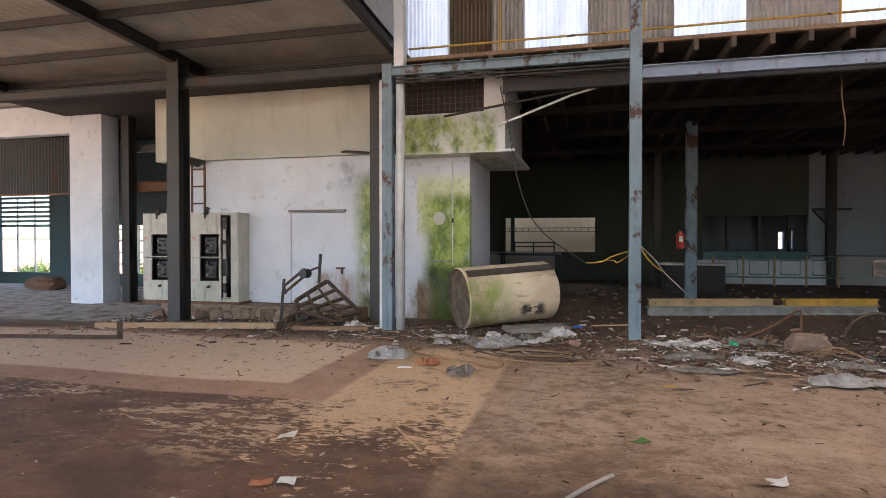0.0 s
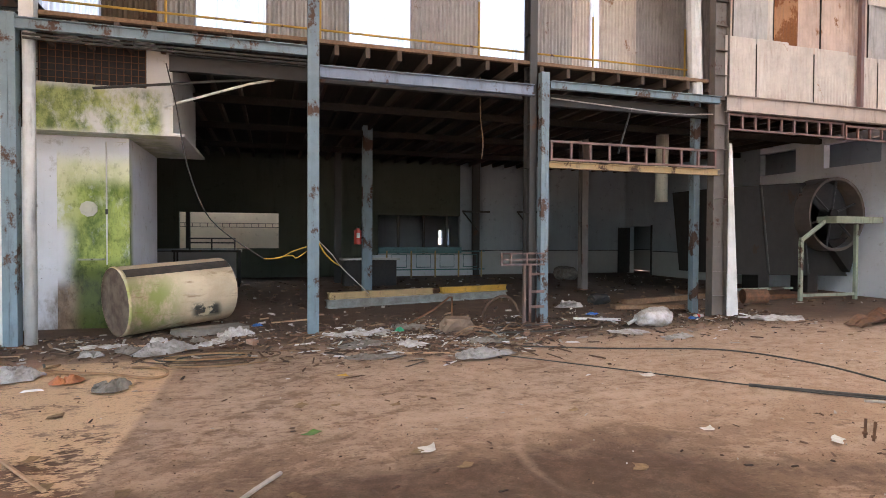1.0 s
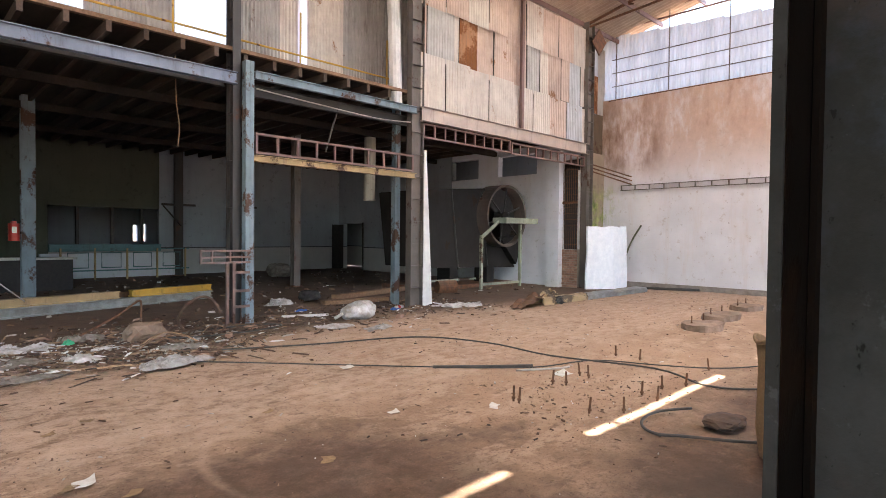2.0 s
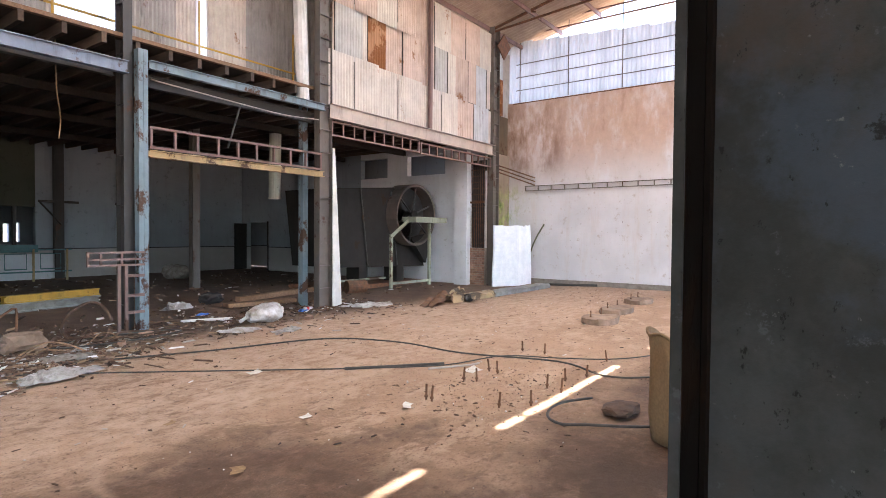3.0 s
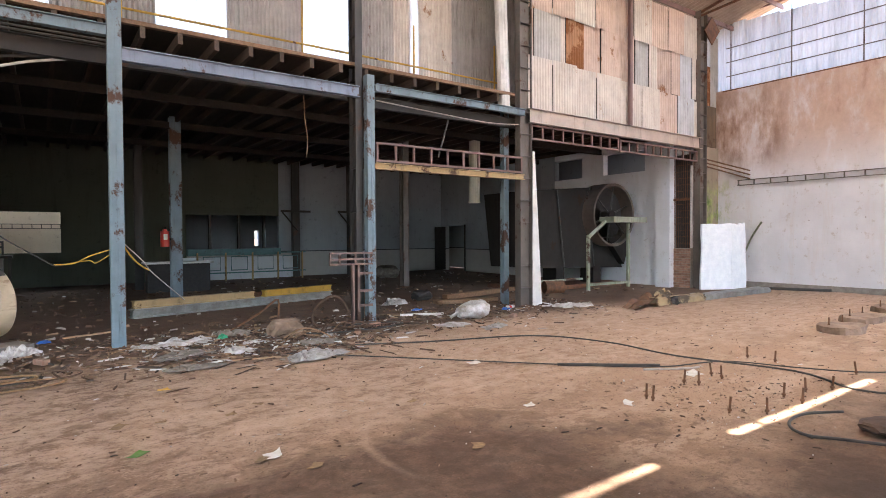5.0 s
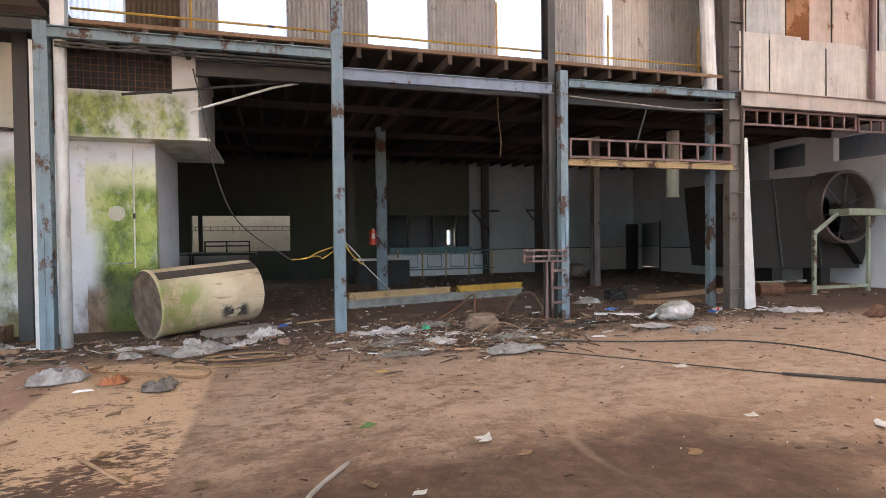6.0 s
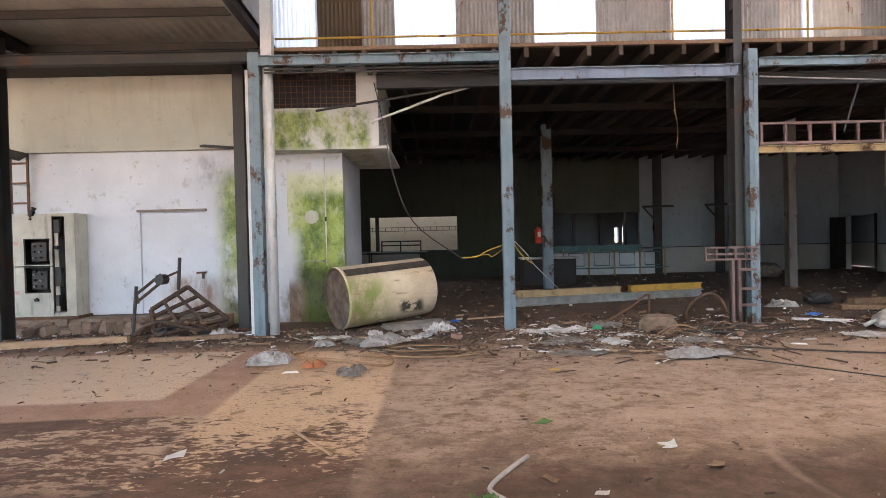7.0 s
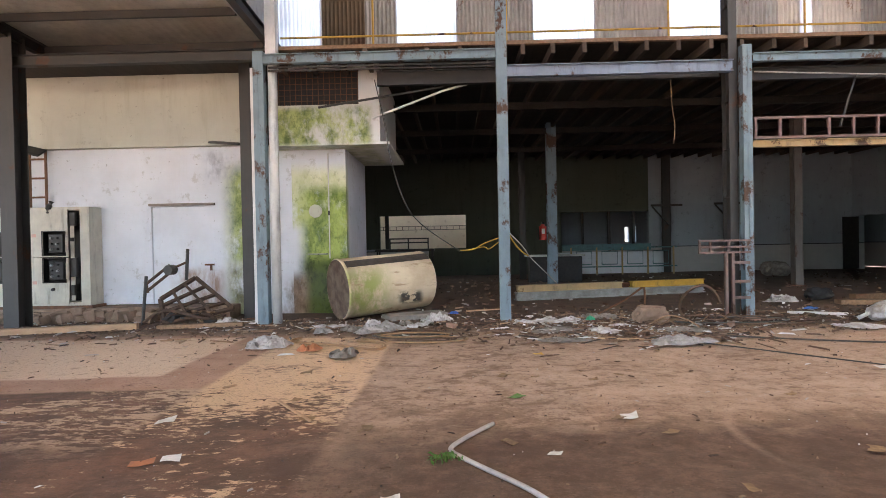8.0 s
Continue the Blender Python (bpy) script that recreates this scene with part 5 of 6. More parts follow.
for i in range(5):
    rr = random.Random(60 + i)
    cx, cy, a = 4.6 + 0.9 * rr.random(), 9.2 + 0.5 * rr.random(), 0.5 + 0.6 * rr.random()
    cable("brown cable bundle at the foot of the post", [(cx + a * math.cos(q * 0.8 + i), cy + 0.35 * a * math.sin(q * 0.8 + i), 0.02 + 0.014 * i) for q in range(7)], 0.013, (BROWNCABLE, RUBBER)[i % 2])
cable("brown cable trailing from the post", [(4.0, 8.9), (4.8, 9.5), (5.6, 9.7), (6.6, 9.6), (7.0, 10.2), (6.6, 10.8), (5.9, 10.6)], 0.022, BROWNCABLE, 0.02)
solo("wire_hoop", tube(B(), [(4.72 + 0.36 * math.cos(q * 0.45), 9.75 + 0.1 * math.sin(q), 0.3 + 0.34 * math.sin(q * 0.45)) for q in range(14)], 0.025, 7, 3), BROWNCABLE, "stiff cable hoop standing on the dirt", "cable", group=C, smooth=True)
solo("bent_rod", tube(B(), [(2.9, 10.2, 0.05), (3.6, 10.6, 0.3), (4.0, 10.8, 0.52), (4.06, 10.8, 0.45), (4.05, 10.8, 0.1)], 0.02, 6, 2), RUST, "bent rusty rod in the litter", "rod")
cable("loose grey cable hanging from the deck", [(-1.25, 10.6, 4.75), (-1.1, 10.7, 4.0), (-0.93, 10.7, 3.0), (-0.55, 10.7, 2.05), (0.3, 10.6, 1.38), (0.42, 10.6, 1.34)], 0.011, DARK)
cable("yellow cable strung to the blue post", [(0.38, 10.6, 1.34), (0.65, 10.5, 1.36), (0.85, 10.45, 1.47), (1.15, 10.3, 1.58)], 0.011, YCABLE)
cable("yellow cable strung to the blue post", [(0.55, 10.6, 1.35), (0.85, 10.5, 1.4), (0.95, 10.45, 1.36), (1.2, 10.35, 1.55)], 0.009, YCABLE)
cable("yellow cable end hanging from the blue post", [(1.28, 10.35, 1.72), (1.45, 10.5, 1.45), (1.62, 10.6, 1.28), (1.75, 10.7, 1.2)], 0.014, YCABLE)
cable("pale cable tail hanging from the blue post", [(1.3, 10.4, 1.7), (1.6, 10.5, 1.4), (1.8, 10.7, 1.15), (2.4, 11.2, 0.6)], 0.01, GREYHOSE)
cable("rust-red cable hanging under the deck", [(4.9, 11.5, 5.3), (4.92, 11.5, 4.4), (4.98, 11.5, 3.9), (4.95, 11.5, 3.5)], 0.012, TANHOSE, 0.012)
cable("slack cable under the deck beam", [(6.0, 10.25, 4.62), (7.5, 10.25, 4.55), (9.0, 10.25, 4.5), (10.0, 10.2, 4.55)], 0.014, GREYHOSE)
solo("long_bar", tube(B(), [(-2.4, 10.7, 4.25), (0.0, 10.75, 4.6), (0.9, 10.75, 4.78)], 0.024, 8, 1), DARK, "grey bar slung below the beam", "bar")
solo("long_bar", tube(B(), [(-1.35, 10.9, 4.05), (0.1, 10.8, 4.55), (1.0, 10.7, 4.75)], 0.024, 8, 1), WHITEPAINT, "white bar slung below the beam", "bar")
solo("hanging_strut", tube(B(), [(8.05, 10.45, 4.62), (7.75, 10.5, 3.6)], 0.022, 6, 1), DARK, "thin strut hanging below the deck", "bar")

solo("torn_awning", box(B(), -0.5, 0.35, -0.28, 0.0, -0.02, 0.02, pose(-9.0, 11.7, 3.78, 35, 14, 0)), DARK, "dark torn sheet awning on the wall", "awning")
solo("torn_bracket", box(B(), -0.35, 0.3, -0.22, 0.0, -0.02, 0.02, pose(-4.62, 11.68, 3.77, 14, 5, 0)), DARK, "dark broken bracket plate at the ledge", "bracket")

# ---- broken frame, planks ----
f = thing("broken_machine_frame", "rusty broken lattice frame and linkage leaning on the wall", "scrap frame", (-5.1, 10.3, 0))
# lattice panel: four rails and slats, corners as it leans
PA, PB, PC, PD = Vector((-0.56, 0.35, 0.47)), Vector((-0.02, 0.75, 0.87)), Vector((0.87, 0.45, 0.25)), Vector((-0.25, -0.1, 0.03))
for a, b in ((PA, PB), (PB, PC), (PC, PD), (PD, PA)):
    part("panel_rail", tube(B(), [a, b], 0.048, 4, 1), SCRAP, f)
for k in (0.28, 0.55, 0.8):
    part("slat", tube(B(), [PA.lerp(PD, k), PB.lerp(PC, k)], 0.04, 4, 1), SCRAP, f)
for k in (0.35, 0.68):
    part("cross_slat", tube(B(), [PA.lerp(PB, k) + Vector((0, -0.03, 0.02)), PD.lerp(PC, k) + Vector((0, -0.03, 0.02))], 0.036, 4, 1), SCRAP, f)
part("upright", tube(B(), [(-0.74, 0, 0.0), (-0.7, 0.1, 0.95)], 0.03, 6, 1), DARK, f)
part("upright", tube(B(), [(0.0, 0.3, 0.85), (0.03, 0.32, 1.47)], 0.032, 6, 1), DARK, f)
for dz in (0.0, -0.15):
    part("link_bar", tube(B(), [(-0.7, 0.1, 0.8 + dz), (-0.3, 0.25, 1.16 + dz)], 0.032, 6, 1), SCRAP, f)
part("link_end", tube(B(), [(-0.68, 0.1, 0.62), (-0.72, 0.1, 0.84)], 0.032, 6, 1), SCRAP, f)
part("hub", tube(B(), [(-0.3, 0.15, 1.06), (-0.26, 0.32, 1.06)], 0.1, 12, 1), DARK, f)
part("arm", tube(B(), [(-0.28, 0.25, 1.08), (0.0, 0.3, 1.2)], 0.024, 6, 1), SCRAP, f)
part("brace", tube(B(), [(-0.72, 0.0, 0.05), (-0.25, -0.05, 0.3), (0.5, -0.05, 0.12), (0.8, 0.2, 0.16)], 0.032, 6, 3), SCRAP, f)
for i in range(26):
    rr = random.Random(i + 3)
    part("scrap_piece", box(B(), -0.14, 0.14, -0.05, 0.05, -0.015, 0.015, pose(-0.35 + 0.95 * rr.random(), 0.3 * rr.random(), 0.06 + 0.16 * rr.random(), 40 * rr.random(), 50 * rr.random() - 25, 180 * rr.random())), (SCRAP, DARK, WOOD)[i % 3], f)


def plank(label, a, b, w, h, material, z=0.0):
    a, b = Vector((*a, 0)), Vector((*b, 0))
    ob = solo("plank", box(B(), 0, (b - a).length, -w / 2, w / 2, 0, h), material, label, "plank", (a.x, a.y, z), "planks", bevel=0.006)
    ob.rotation_euler = (0, 0, math.atan2((b - a).y, (b - a).x))
    return ob


plank("long pale bare timber on the floor", (-9.2, 9.0), (-5.65, 9.8), 0.16, 0.11, PLANK)
plank("grey weathered board by the broken frame", (-5.25, 9.75), (-3.75, 10.0), 0.14, 0.07, WOOD)
plank("dark timber lying towards the west room", (-12.5, 8.6), (-8.8, 9.25), 0.08, 0.07, SCRAP)
plank("dark steel bar lying on the floor", (-12.0, 7.2), (-7.7, 8.05), 0.07, 0.06, SCRAP)
plank("short stake at the end of the bar", (-7.75, 8.0), (-7.68, 8.06), 0.06, 0.3, SCRAP)
plank("thin pale stick on the worn screed", (-1.5, 4.85), (-0.98, 4.15), 0.03, 0.02, PLANK)
plank("short pale stick on the worn screed", (-2.2, 5.3), (-2.1, 5.42), 0.03, 0.02, PLANK)
plank("thin pale lath in the litter", (2.4, 8.0), (3.6, 7.7), 0.04, 0.02, PLANK)
plank("thin pale lath beside the tank", (0.5, 11.6), (1.3, 11.9), 0.06, 0.03, PLANK)
plank("white plastic rod on the dirt", (6.7, 10.5), (7.6, 10.1), 0.05, 0.05, WHITEPAINT)
plank("grey slab under the tank", (-1.1, 10.45), (0.0, 11.0), 0.5, 0.1, CONCRETE)
plank("broken brown board inside the hall", (8.6, 11.9), (10.4, 11.6), 0.3, 0.1, WOOD)
plank("long pole inside the hall", (9.4, 12.6), (13.5, 13.6), 0.18, 0.14, WOOD)

# steel sections stacked in the inner hall
for lb, a, b, w, h, z, mt in (("grey-blue steel channel on the dirt", (1.8, 13.75), (7.1, 15.2), 0.3, 0.2, 0, GALV), ("ochre rusty steel section on the stack", (1.85, 13.9), (4.7, 14.65), 0.22, 0.17, 0.2, OCHRE), ("yellow painted steel section on the stack", (5.0, 14.72), (7.15, 15.3), 0.22, 0.17, 0.2, YELLOW), ("rusty steel section beside the stack", (3.0, 14.6), (7.0, 15.75), 0.24, 0.3, 0, RUST)):
    L = math.hypot(b[0] - a[0], b[1] - a[1])
    ob = solo("steel_section", ibeam(B(), L, h, w, 0.03, 0.12), mt, lb, "steel section", (a[0], a[1], z + h / 2), "stacked steel sections")
    ob.rotation_euler = (0, 0, math.atan2(b[1] - a[1], b[0] - a[0]))


def stone(label, x, y, a, b, h, mt, seed):
    bm = B()
    bmesh.ops.create_icosphere(bm, subdivisions=3, radius=1)
    for v in bm.verts:
        p = v.co.copy()
        k = max(abs(p.x), abs(p.y), abs(p.z)) ** 0.4
        v.co = Vector((p.x * a / k, p.y * b / k, p.z * h / k)) * (1 + 0.24 * noise.noise(p * 1.9 + Vector((seed, 0, 0))) + 0.09 * noise.noise(p * 5 + Vector((seed, 0, 0))))
    return solo("stone_block", bm, mt, label, "stone", (x, y, h * 0.8), "stones")


stone("rough grey-brown stone block in the litter", 3.75, 9.55, 0.3, 0.2, 0.17, PADEARTH, 2)
stone("dark rock beside the sack", 6.35, 1.55, 0.23, 0.16, 0.05, SCRAP, 5)
stone("dark lump of debris inside the hall", 12.6, 21.5, 0.5, 0.35, 0.3, RAGDARK, 7)
stone("black debris lump beside the post", 8.9, 13.0, 0.3, 0.2, 0.15, BLACK, 9)

for i in range(16):
    q = random.Random(840 + i)
    x, y, a, L = q.uniform(3.4, 5.0), q.uniform(8.7, 9.7), q.uniform(-0.6, 0.9), q.uniform(0.35, 0.9)
    z = 0.03 + 0.16 * q.random()
    pts = [(x, y, 0.01), (x + 0.35 * L * math.cos(a), y + 0.35 * L * math.sin(a) + 0.06 * q.uniform(-1, 1), z), (x + 0.7 * L * math.cos(a), y + 0.7 * L * math.sin(a), z * q.uniform(0.4, 1.2)), (x + L * math.cos(a), y + L * math.sin(a), 0.012)]
    solo("twig", tube(B(), pts, 0.008 + 0.006 * q.random(), 6, 4), (WOOD, SCRAP, BROWNCABLE)[i % 3], "thin bent brown twig in the litter", "twig", group="twigs", smooth=True)

# steel stand at the post
s = thing("steel_stand", "rusty brown steel stand tied to the blue post", "stand", (5.0, 10.0, 0))
for z in (1.2, 1.3, 1.42):
    part("top_rail", box(B(), -0.2, 0.75, -0.02, 0.02, z, z + 0.035), STANDM, s)
for x in (-0.2, 0.0, 0.34):
    part("top_post", box(B(), x, x + 0.035, -0.021, 0.021, 1.2, 1.455), STANDM, s)
for x in (0.28, 0.4):
    part("leg", box(B(), x, x + 0.05, -0.03, 0.03, 0, 1.2), STANDM, s)
for z in (0.35, 0.65, 1.0):
    part("rung", box(B(), 0.451, 0.74, -0.02, 0.02, z, z + 0.05), STANDM, s)

# ---- inner hall ----
e = thing("fire_extinguisher", "red fire extinguisher hung on the inner column", "fire extinguisher", (3.08, 17.42, 1.52))
part("cylinder", tube(B(), [(0, 0, 0), (0, 0, 0.44)], 0.12, 16, 1), REDM, e, smooth=False)
part("shoulder", tube(B(), [(0, 0, 0.44), (0, 0, 0.5)], 0.06, 12, 1), REDM, e)
part("valve", box(B(), -0.03, 0.03, -0.05, 0.05, 0.5, 0.57), BLACK, e)
part("label", box(B(), -0.05, 0.05, -0.128, -0.112, 0.2, 0.36), PAPER, e, "white label")
part("bracket", box(B(), 0.09, 0.2, -0.02, 0.1, 0.18, 0.24), DARK, e)
rl = thing("inner_railing", "teal pipe railing with rectangular panels by the back wall", "railing", (5.2, 23.6, 0))
for z in (0.32, 1.12):
    part("rail", box(B(), 0, 4.5, -0.025, 0.025, z, z + 0.05), TEAL, rl)
for i in range(5):
    part("rail_post", box(B(), 1.08 * i, 1.08 * i + 0.06, -0.03, 0.03, 0, 1.17), OCHRE, rl)
for i in range(4):
    x = 0.25 + 1.08 * i
    part("panel_frame", tube(B(), [(x, 0, 0.45), (x + 0.65, 0, 0.45), (x + 0.65, 0, 1.0), (x, 0, 1.0), (x, 0, 0.45)], 0.022, 4, 1), TEAL, rl)
solo("low_white_wall", box(B(), 4.8, 9.5, 24.6, 24.9, 0, 0.95), WHITE, "low white painted wall below the dark window", "wall")
solo("window_sill_board", box(B(), 5.1, 9.0, 24.75, 24.995, 1.02, 1.3), TEAL, "teal board under the dark window opening", "board")
for x in (6.0, 7.2, 8.3):
    solo("window_post", box(B(), x, x + 0.1, 25.02, 25.2, 1.0, 2.75), DARK, "dark post in the inner window opening", "post", group="window posts")
solo("window_post", box(B(), -2.86, -2.7, 25.02, 25.2, 1.25, 2.75), DARK, "dark post in the court opening", "post", group="window posts")
ladder_truss("pale ladder truss along the court wall", -8, 2.3, 29.9, 2.2, 2.42, 30, BROWNSTEEL, 0.03)
solo("work_counter", box(B(), 2.9, 5.0, 20.0, 20.8, 0.92, 0.98), WHITEPAINT, "white edged counter top in the inner hall", "counter")
solo("counter_base", box(B(), 3.0, 4.9, 20.1, 20.7, -0.05, 0.916), BLACK, "dark counter base in the inner hall", "counter")
wk = thing("workbench", "dark steel bench with a frame on it", "workbench", (-1.8, 20.5, 0))
part("top", box(B(), -0.9, 1.3, 0, 0.8, 1.2, 1.28), DARK, wk)
for x in (-0.85, 1.2):
    part("leg", box(B(), x, x + 0.06, 0.05, 0.11, -0.05, 1.2), DARK, wk)
    part("leg", box(B(), x, x + 0.06, 0.68, 0.74, -0.05, 1.2), DARK, wk)
for z in (1.5, 1.65):
    part("bar", box(B(), -0.4, 1.1, 0.3, 0.35, z, z + 0.05), DARK, wk)
for x in (-0.4, 0.3, 1.05):
    part("upright", box(B(), x, x + 0.05, 0.3, 0.35, 1.28, 1.7), DARK, wk)
for x, y in ((9.6, 24.3), (12.1, 23.8)):
    b = thing("column_bracket", "dark steel cantilever bracket on the column", "bracket", (x, y, 2.9), "brackets")
    part("arm", box(B(), -0.75, 0.6, -0.1, -0.02, 0, 0.09), DARK, b)
    part("stay", tube(B(), [(-0.7, -0.06, 0.0), (0.0, -0.06, -0.8)], 0.035, 6, 1), DARK, b)
k = thing("hanging_duct", "pale yellowed pipe hanging from the deck", "pipe", (12.7, 15.4, 2.97))
part("pipe", tube(B(), [(0, 0, 0), (0.02, 0, 2.3)], 0.2, 16, 1), CREAM, k, smooth=False)
part("rim", tube(B(), [(0, 0, -0.02), (0, 0, 0.04)], 0.215, 16, 1), CREAM, k)
d2 = tagged(new("door_2"), "dark half-open door in the side wall", kind="structure")
part("door_leaf", box(B(), 17.3, 17.98, 24.55, 24.6, 0.02, 2.3), BLACK, d2)
part("door_frame", box(B(), 17.96, 18.0, 22.8, 22.9, 0, 2.4), DARK, d2)

# fan housing
fn = thing("fan_machine", "large dusty grey centrifugal fan housing with painted shade on a pale green stand", "industrial fan", (16.56, 12.4, 0))
bm, n, rings = B(), 40, []
for r, y in ((1.1, 0.0), (1.1, 0.75), (1.02, 0.76), (1.02, 0.01)):
    rings.append([bm.verts.new((r * math.cos(2 * math.pi * j / n), y, 2.5 + r * math.sin(2 * math.pi * j / n))) for j in range(n)])
for p, q in zip(rings, rings[1:] + rings[:1]):
    for j in range(n):
        bm.faces.new((p[j], p[(j + 1) % n], q[(j + 1) % n], q[j]))
part("inlet_ring", bm, FANRING, fn, smooth=False)
# black disc that stands for the dark inside of the fan
part("shade_backing", tube(B(), [(0, 0.5, 2.5), (0, 0.6, 2.5)], 1.01, 40, 1), BLACK, fn)
for a in (20, 80, 140):
    x, z = 1.0 * math.cos(radians(a)), 1.0 * math.sin(radians(a))
    part("spoke", tube(B(), [(-x, 0.2, 2.5 - z), (x, 0.2, 2.5 + z)], 0.03, 6, 1), DARK, fn)
part("hub", tube(B(), [(0, 0.1, 2.5), (0, 0.5, 2.5)], 0.16, 14, 1), FANSTEEL, fn)
bm = B()
side = [(-3.75, 3.22), (-0.68, 3.46), (0.1, 2.2), (1.08, 0.62), (-3.45, 0.73)]
fr = [bm.verts.new((x, 0.5, z)) for x, z in side]
bk = [bm.verts.new((x, 2.6, z)) for x, z in side]
bm.faces.new(fr)
bm.faces.new(bk[::-1])
for i in range(5):
    bm.faces.new((fr[i], fr[(i + 1) % 5], bk[(i + 1) % 5], bk[i]))
part("housing", bm, FANSTEEL, fn)
for x in (-2.4, -0.9):
    part("seam_strap", tube(B(), [(x, 0.46, 3.32), (x + 0.15, 0.46, 2.2), (x + 0.35, 0.46, 0.72)], 0.03, 6, 2), DARK, fn)
bm = B()
fr = [bm.verts.new((x, 0.25, z)) for x, z in ((-0.05, 1.7), (0.98, 1.85), (1.12, 1.4), (0.85, 0.75))]
bk = [bm.verts.new((x, 1.2, z)) for x, z in ((-0.05, 1.7), (0.98, 1.85), (1.12, 1.4), (0.85, 0.75))]
bm.faces.new(fr)
bm.faces.new(bk[::-1])
for i in range(4):
    bm.faces.new((fr[i], fr[(i + 1) % 4], bk[(i + 1) % 4], bk[i]))
part("hopper", bm, FANSTEEL, fn)
part("platform", box(B(), -1.05, 0.72, -0.8, -0.2, 2.22, 2.4), PALEGREEN, fn)
part("platform_stay", tube(B(), [(-1.72, -0.3, 1.72), (-1.0, -0.45, 2.28)], 0.06, 6, 1), PALEGREEN, fn)
for x in (-1.78, 0.3):
    part("leg", box(B(), x, x + 0.09, -0.35, -0.26, 0, 1.8 if x < 0 else 2.2), PALEGREEN, fn)
part("leg_rail", box(B(), -1.69, 0.3, -0.33, -0.28, 0.12, 0.2), PALEGREEN, fn)
part("leg_rail", box(B(), -3.6, -1.3, 0.3, 0.36, 0.28, 0.34), PALEGREEN, fn)
part("skid", box(B(), -3.6, 0.9, 0.4, 2.6, -0.05, 0.12), RUST, fn)
part("support", box(B(), -2.3, -1.9, 0.6, 1.2, 0.121, 0.8), FANSTEEL, fn)
part("support", box(B(), -0.4, 0.0, 0.6, 1.2, 0.121, 0.7), FANSTEEL, fn)
solo("pipe_offcut", tube(B(), [(12.9, 12.2, 0.18), (13.5, 12.0, 0.18)], 0.2, 16, 1), RUST, "short rusty pipe offcut on the floor", "pipe")

solo("corner_gusset", box(B(), -0.3, 0.3, -0.02, 0.02, -0.35, 0.35, pose(18.5, 10.0, 8.55, 0, 40, 0)), RUST, "rusty gusset plate at the column head", "plate")
bt = thing("plastic_bottle", "clear plastic bottle lying in the litter", "bottle", (9.4, 10.0, 0.045))
part("bottle", tube(B(), [(0, 0, 0), (0.2, 0.03, 0), (0.25, 0.04, 0)], 0.04, 10, 2), PLASTIC, bt, smooth=True)
part("cap", tube(B(), [(0.25, 0.04, 0), (0.28, 0.045, 0)], 0.018, 8, 1), BLUEM, bt)
part("label", tube(B(), [(0.06, 0.01, 0), (0.14, 0.02, 0)], 0.0415, 10, 1), REDM, bt)
for x, y, a in ((5.55, 9.55, 10), (4.9, 9.0, 60), (0.2, 9.4, 120), (8.6, 8.9, 30)):
    ob = solo("loose_brick", box(B(), -0.115, 0.115, -0.055, 0.055, 0, 0.075), BRICKM, "loose red brick on the dirt", "brick", (x, y, -0.005), "loose bricks", bevel=0.008)
    ob.rotation_euler = (0, 0, radians(a))
for i in range(9):
    q = random.Random(700 + i)
    x, y = q.uniform(1.0, 5.0), q.uniform(8.3, 10.4)
    a = q.uniform(0, 3.1)
    plank("thin weathered stick in the litter", (x, y), (x + q.uniform(0.4, 1.1) * math.cos(a), y + q.uniform(0.3, 0.8) * math.sin(a)), 0.025, 0.02, (WOOD, PLANK, RUST)[i % 3])
for i in range(8):
    q = random.Random(730 + i)
    x, y = q.uniform(-4.5, 0.6), q.uniform(8.0, 10.0)
    a = q.uniform(0, 3.1)
    plank("thin weathered stick in the litter", (x, y), (x + q.uniform(0.4, 0.9) * math.cos(a), y + q.uniform(0.2, 0.6) * math.sin(a)), 0.03, 0.02, (WOOD, PLANK, DARK)[i % 3])
for i in range(8):
    q = random.Random(760 + i)
    crumple("rag", "small crumpled dirty cloth in the litter" if i % 2 else "small crumpled film in the litter", "rag", (q.uniform(-2.2, 4.6), q.uniform(8.6, 10.2)), 0.16 + 0.18 * q.random(), 0.12 + 0.1 * q.random(), 0.12, (PLASTIC, RAGDARK, RAGGREY)[i % 3], 50.3 + i, 40 * i, R, 16)

# brick infill and mesh window beside the corner column
wb = tagged(new("wall_brick_infill"), "low worn brick infill between pier and column", kind="structure")
part("mortar_core", box(B(), 17.99, 18.2, 10.42, 11.046, -0.05, 1.33), MORTAR, wb)
for r in range(16):
    for q in range(4):
        y = 10.43 + 0.205 * q - (0.1 if r % 2 else 0)
        y0, y1 = max(y, 10.425), min(y + 0.192, 11.04)
        if y1 - y0 > 0.04:
            part("brick", box(B(), 17.975, 17.992, y0, y1, 0.0 + 0.083 * r, 0.07 + 0.083 * r), BRICKM, wb)
part("lintel", box(B(), 17.99, 18.2, 10.42, 11.046, 4.504, 5.285), WHITE, wb)
wm = tagged(new("window_3"), "tall barred mesh window above the brick infill", kind="structure")
# black sheet that gives the window its dark depth
part("shade_backing", box(B(), 18.08, 18.1, 10.42, 11.04, 1.335, 4.5), BLACK, wm)
for i in range(8):
    part("mesh_wire", box(B(), 18.0, 18.012, 10.46 + 0.08 * i, 10.472 + 0.08 * i, 1.34, 4.5), RUST, wm)
for i in range(14):
    part("mesh_wire", box(B(), 18.014, 18.024, 10.42, 11.04, 1.5 + 0.22 * i, 1.512 + 0.22 * i), RUST, wm)
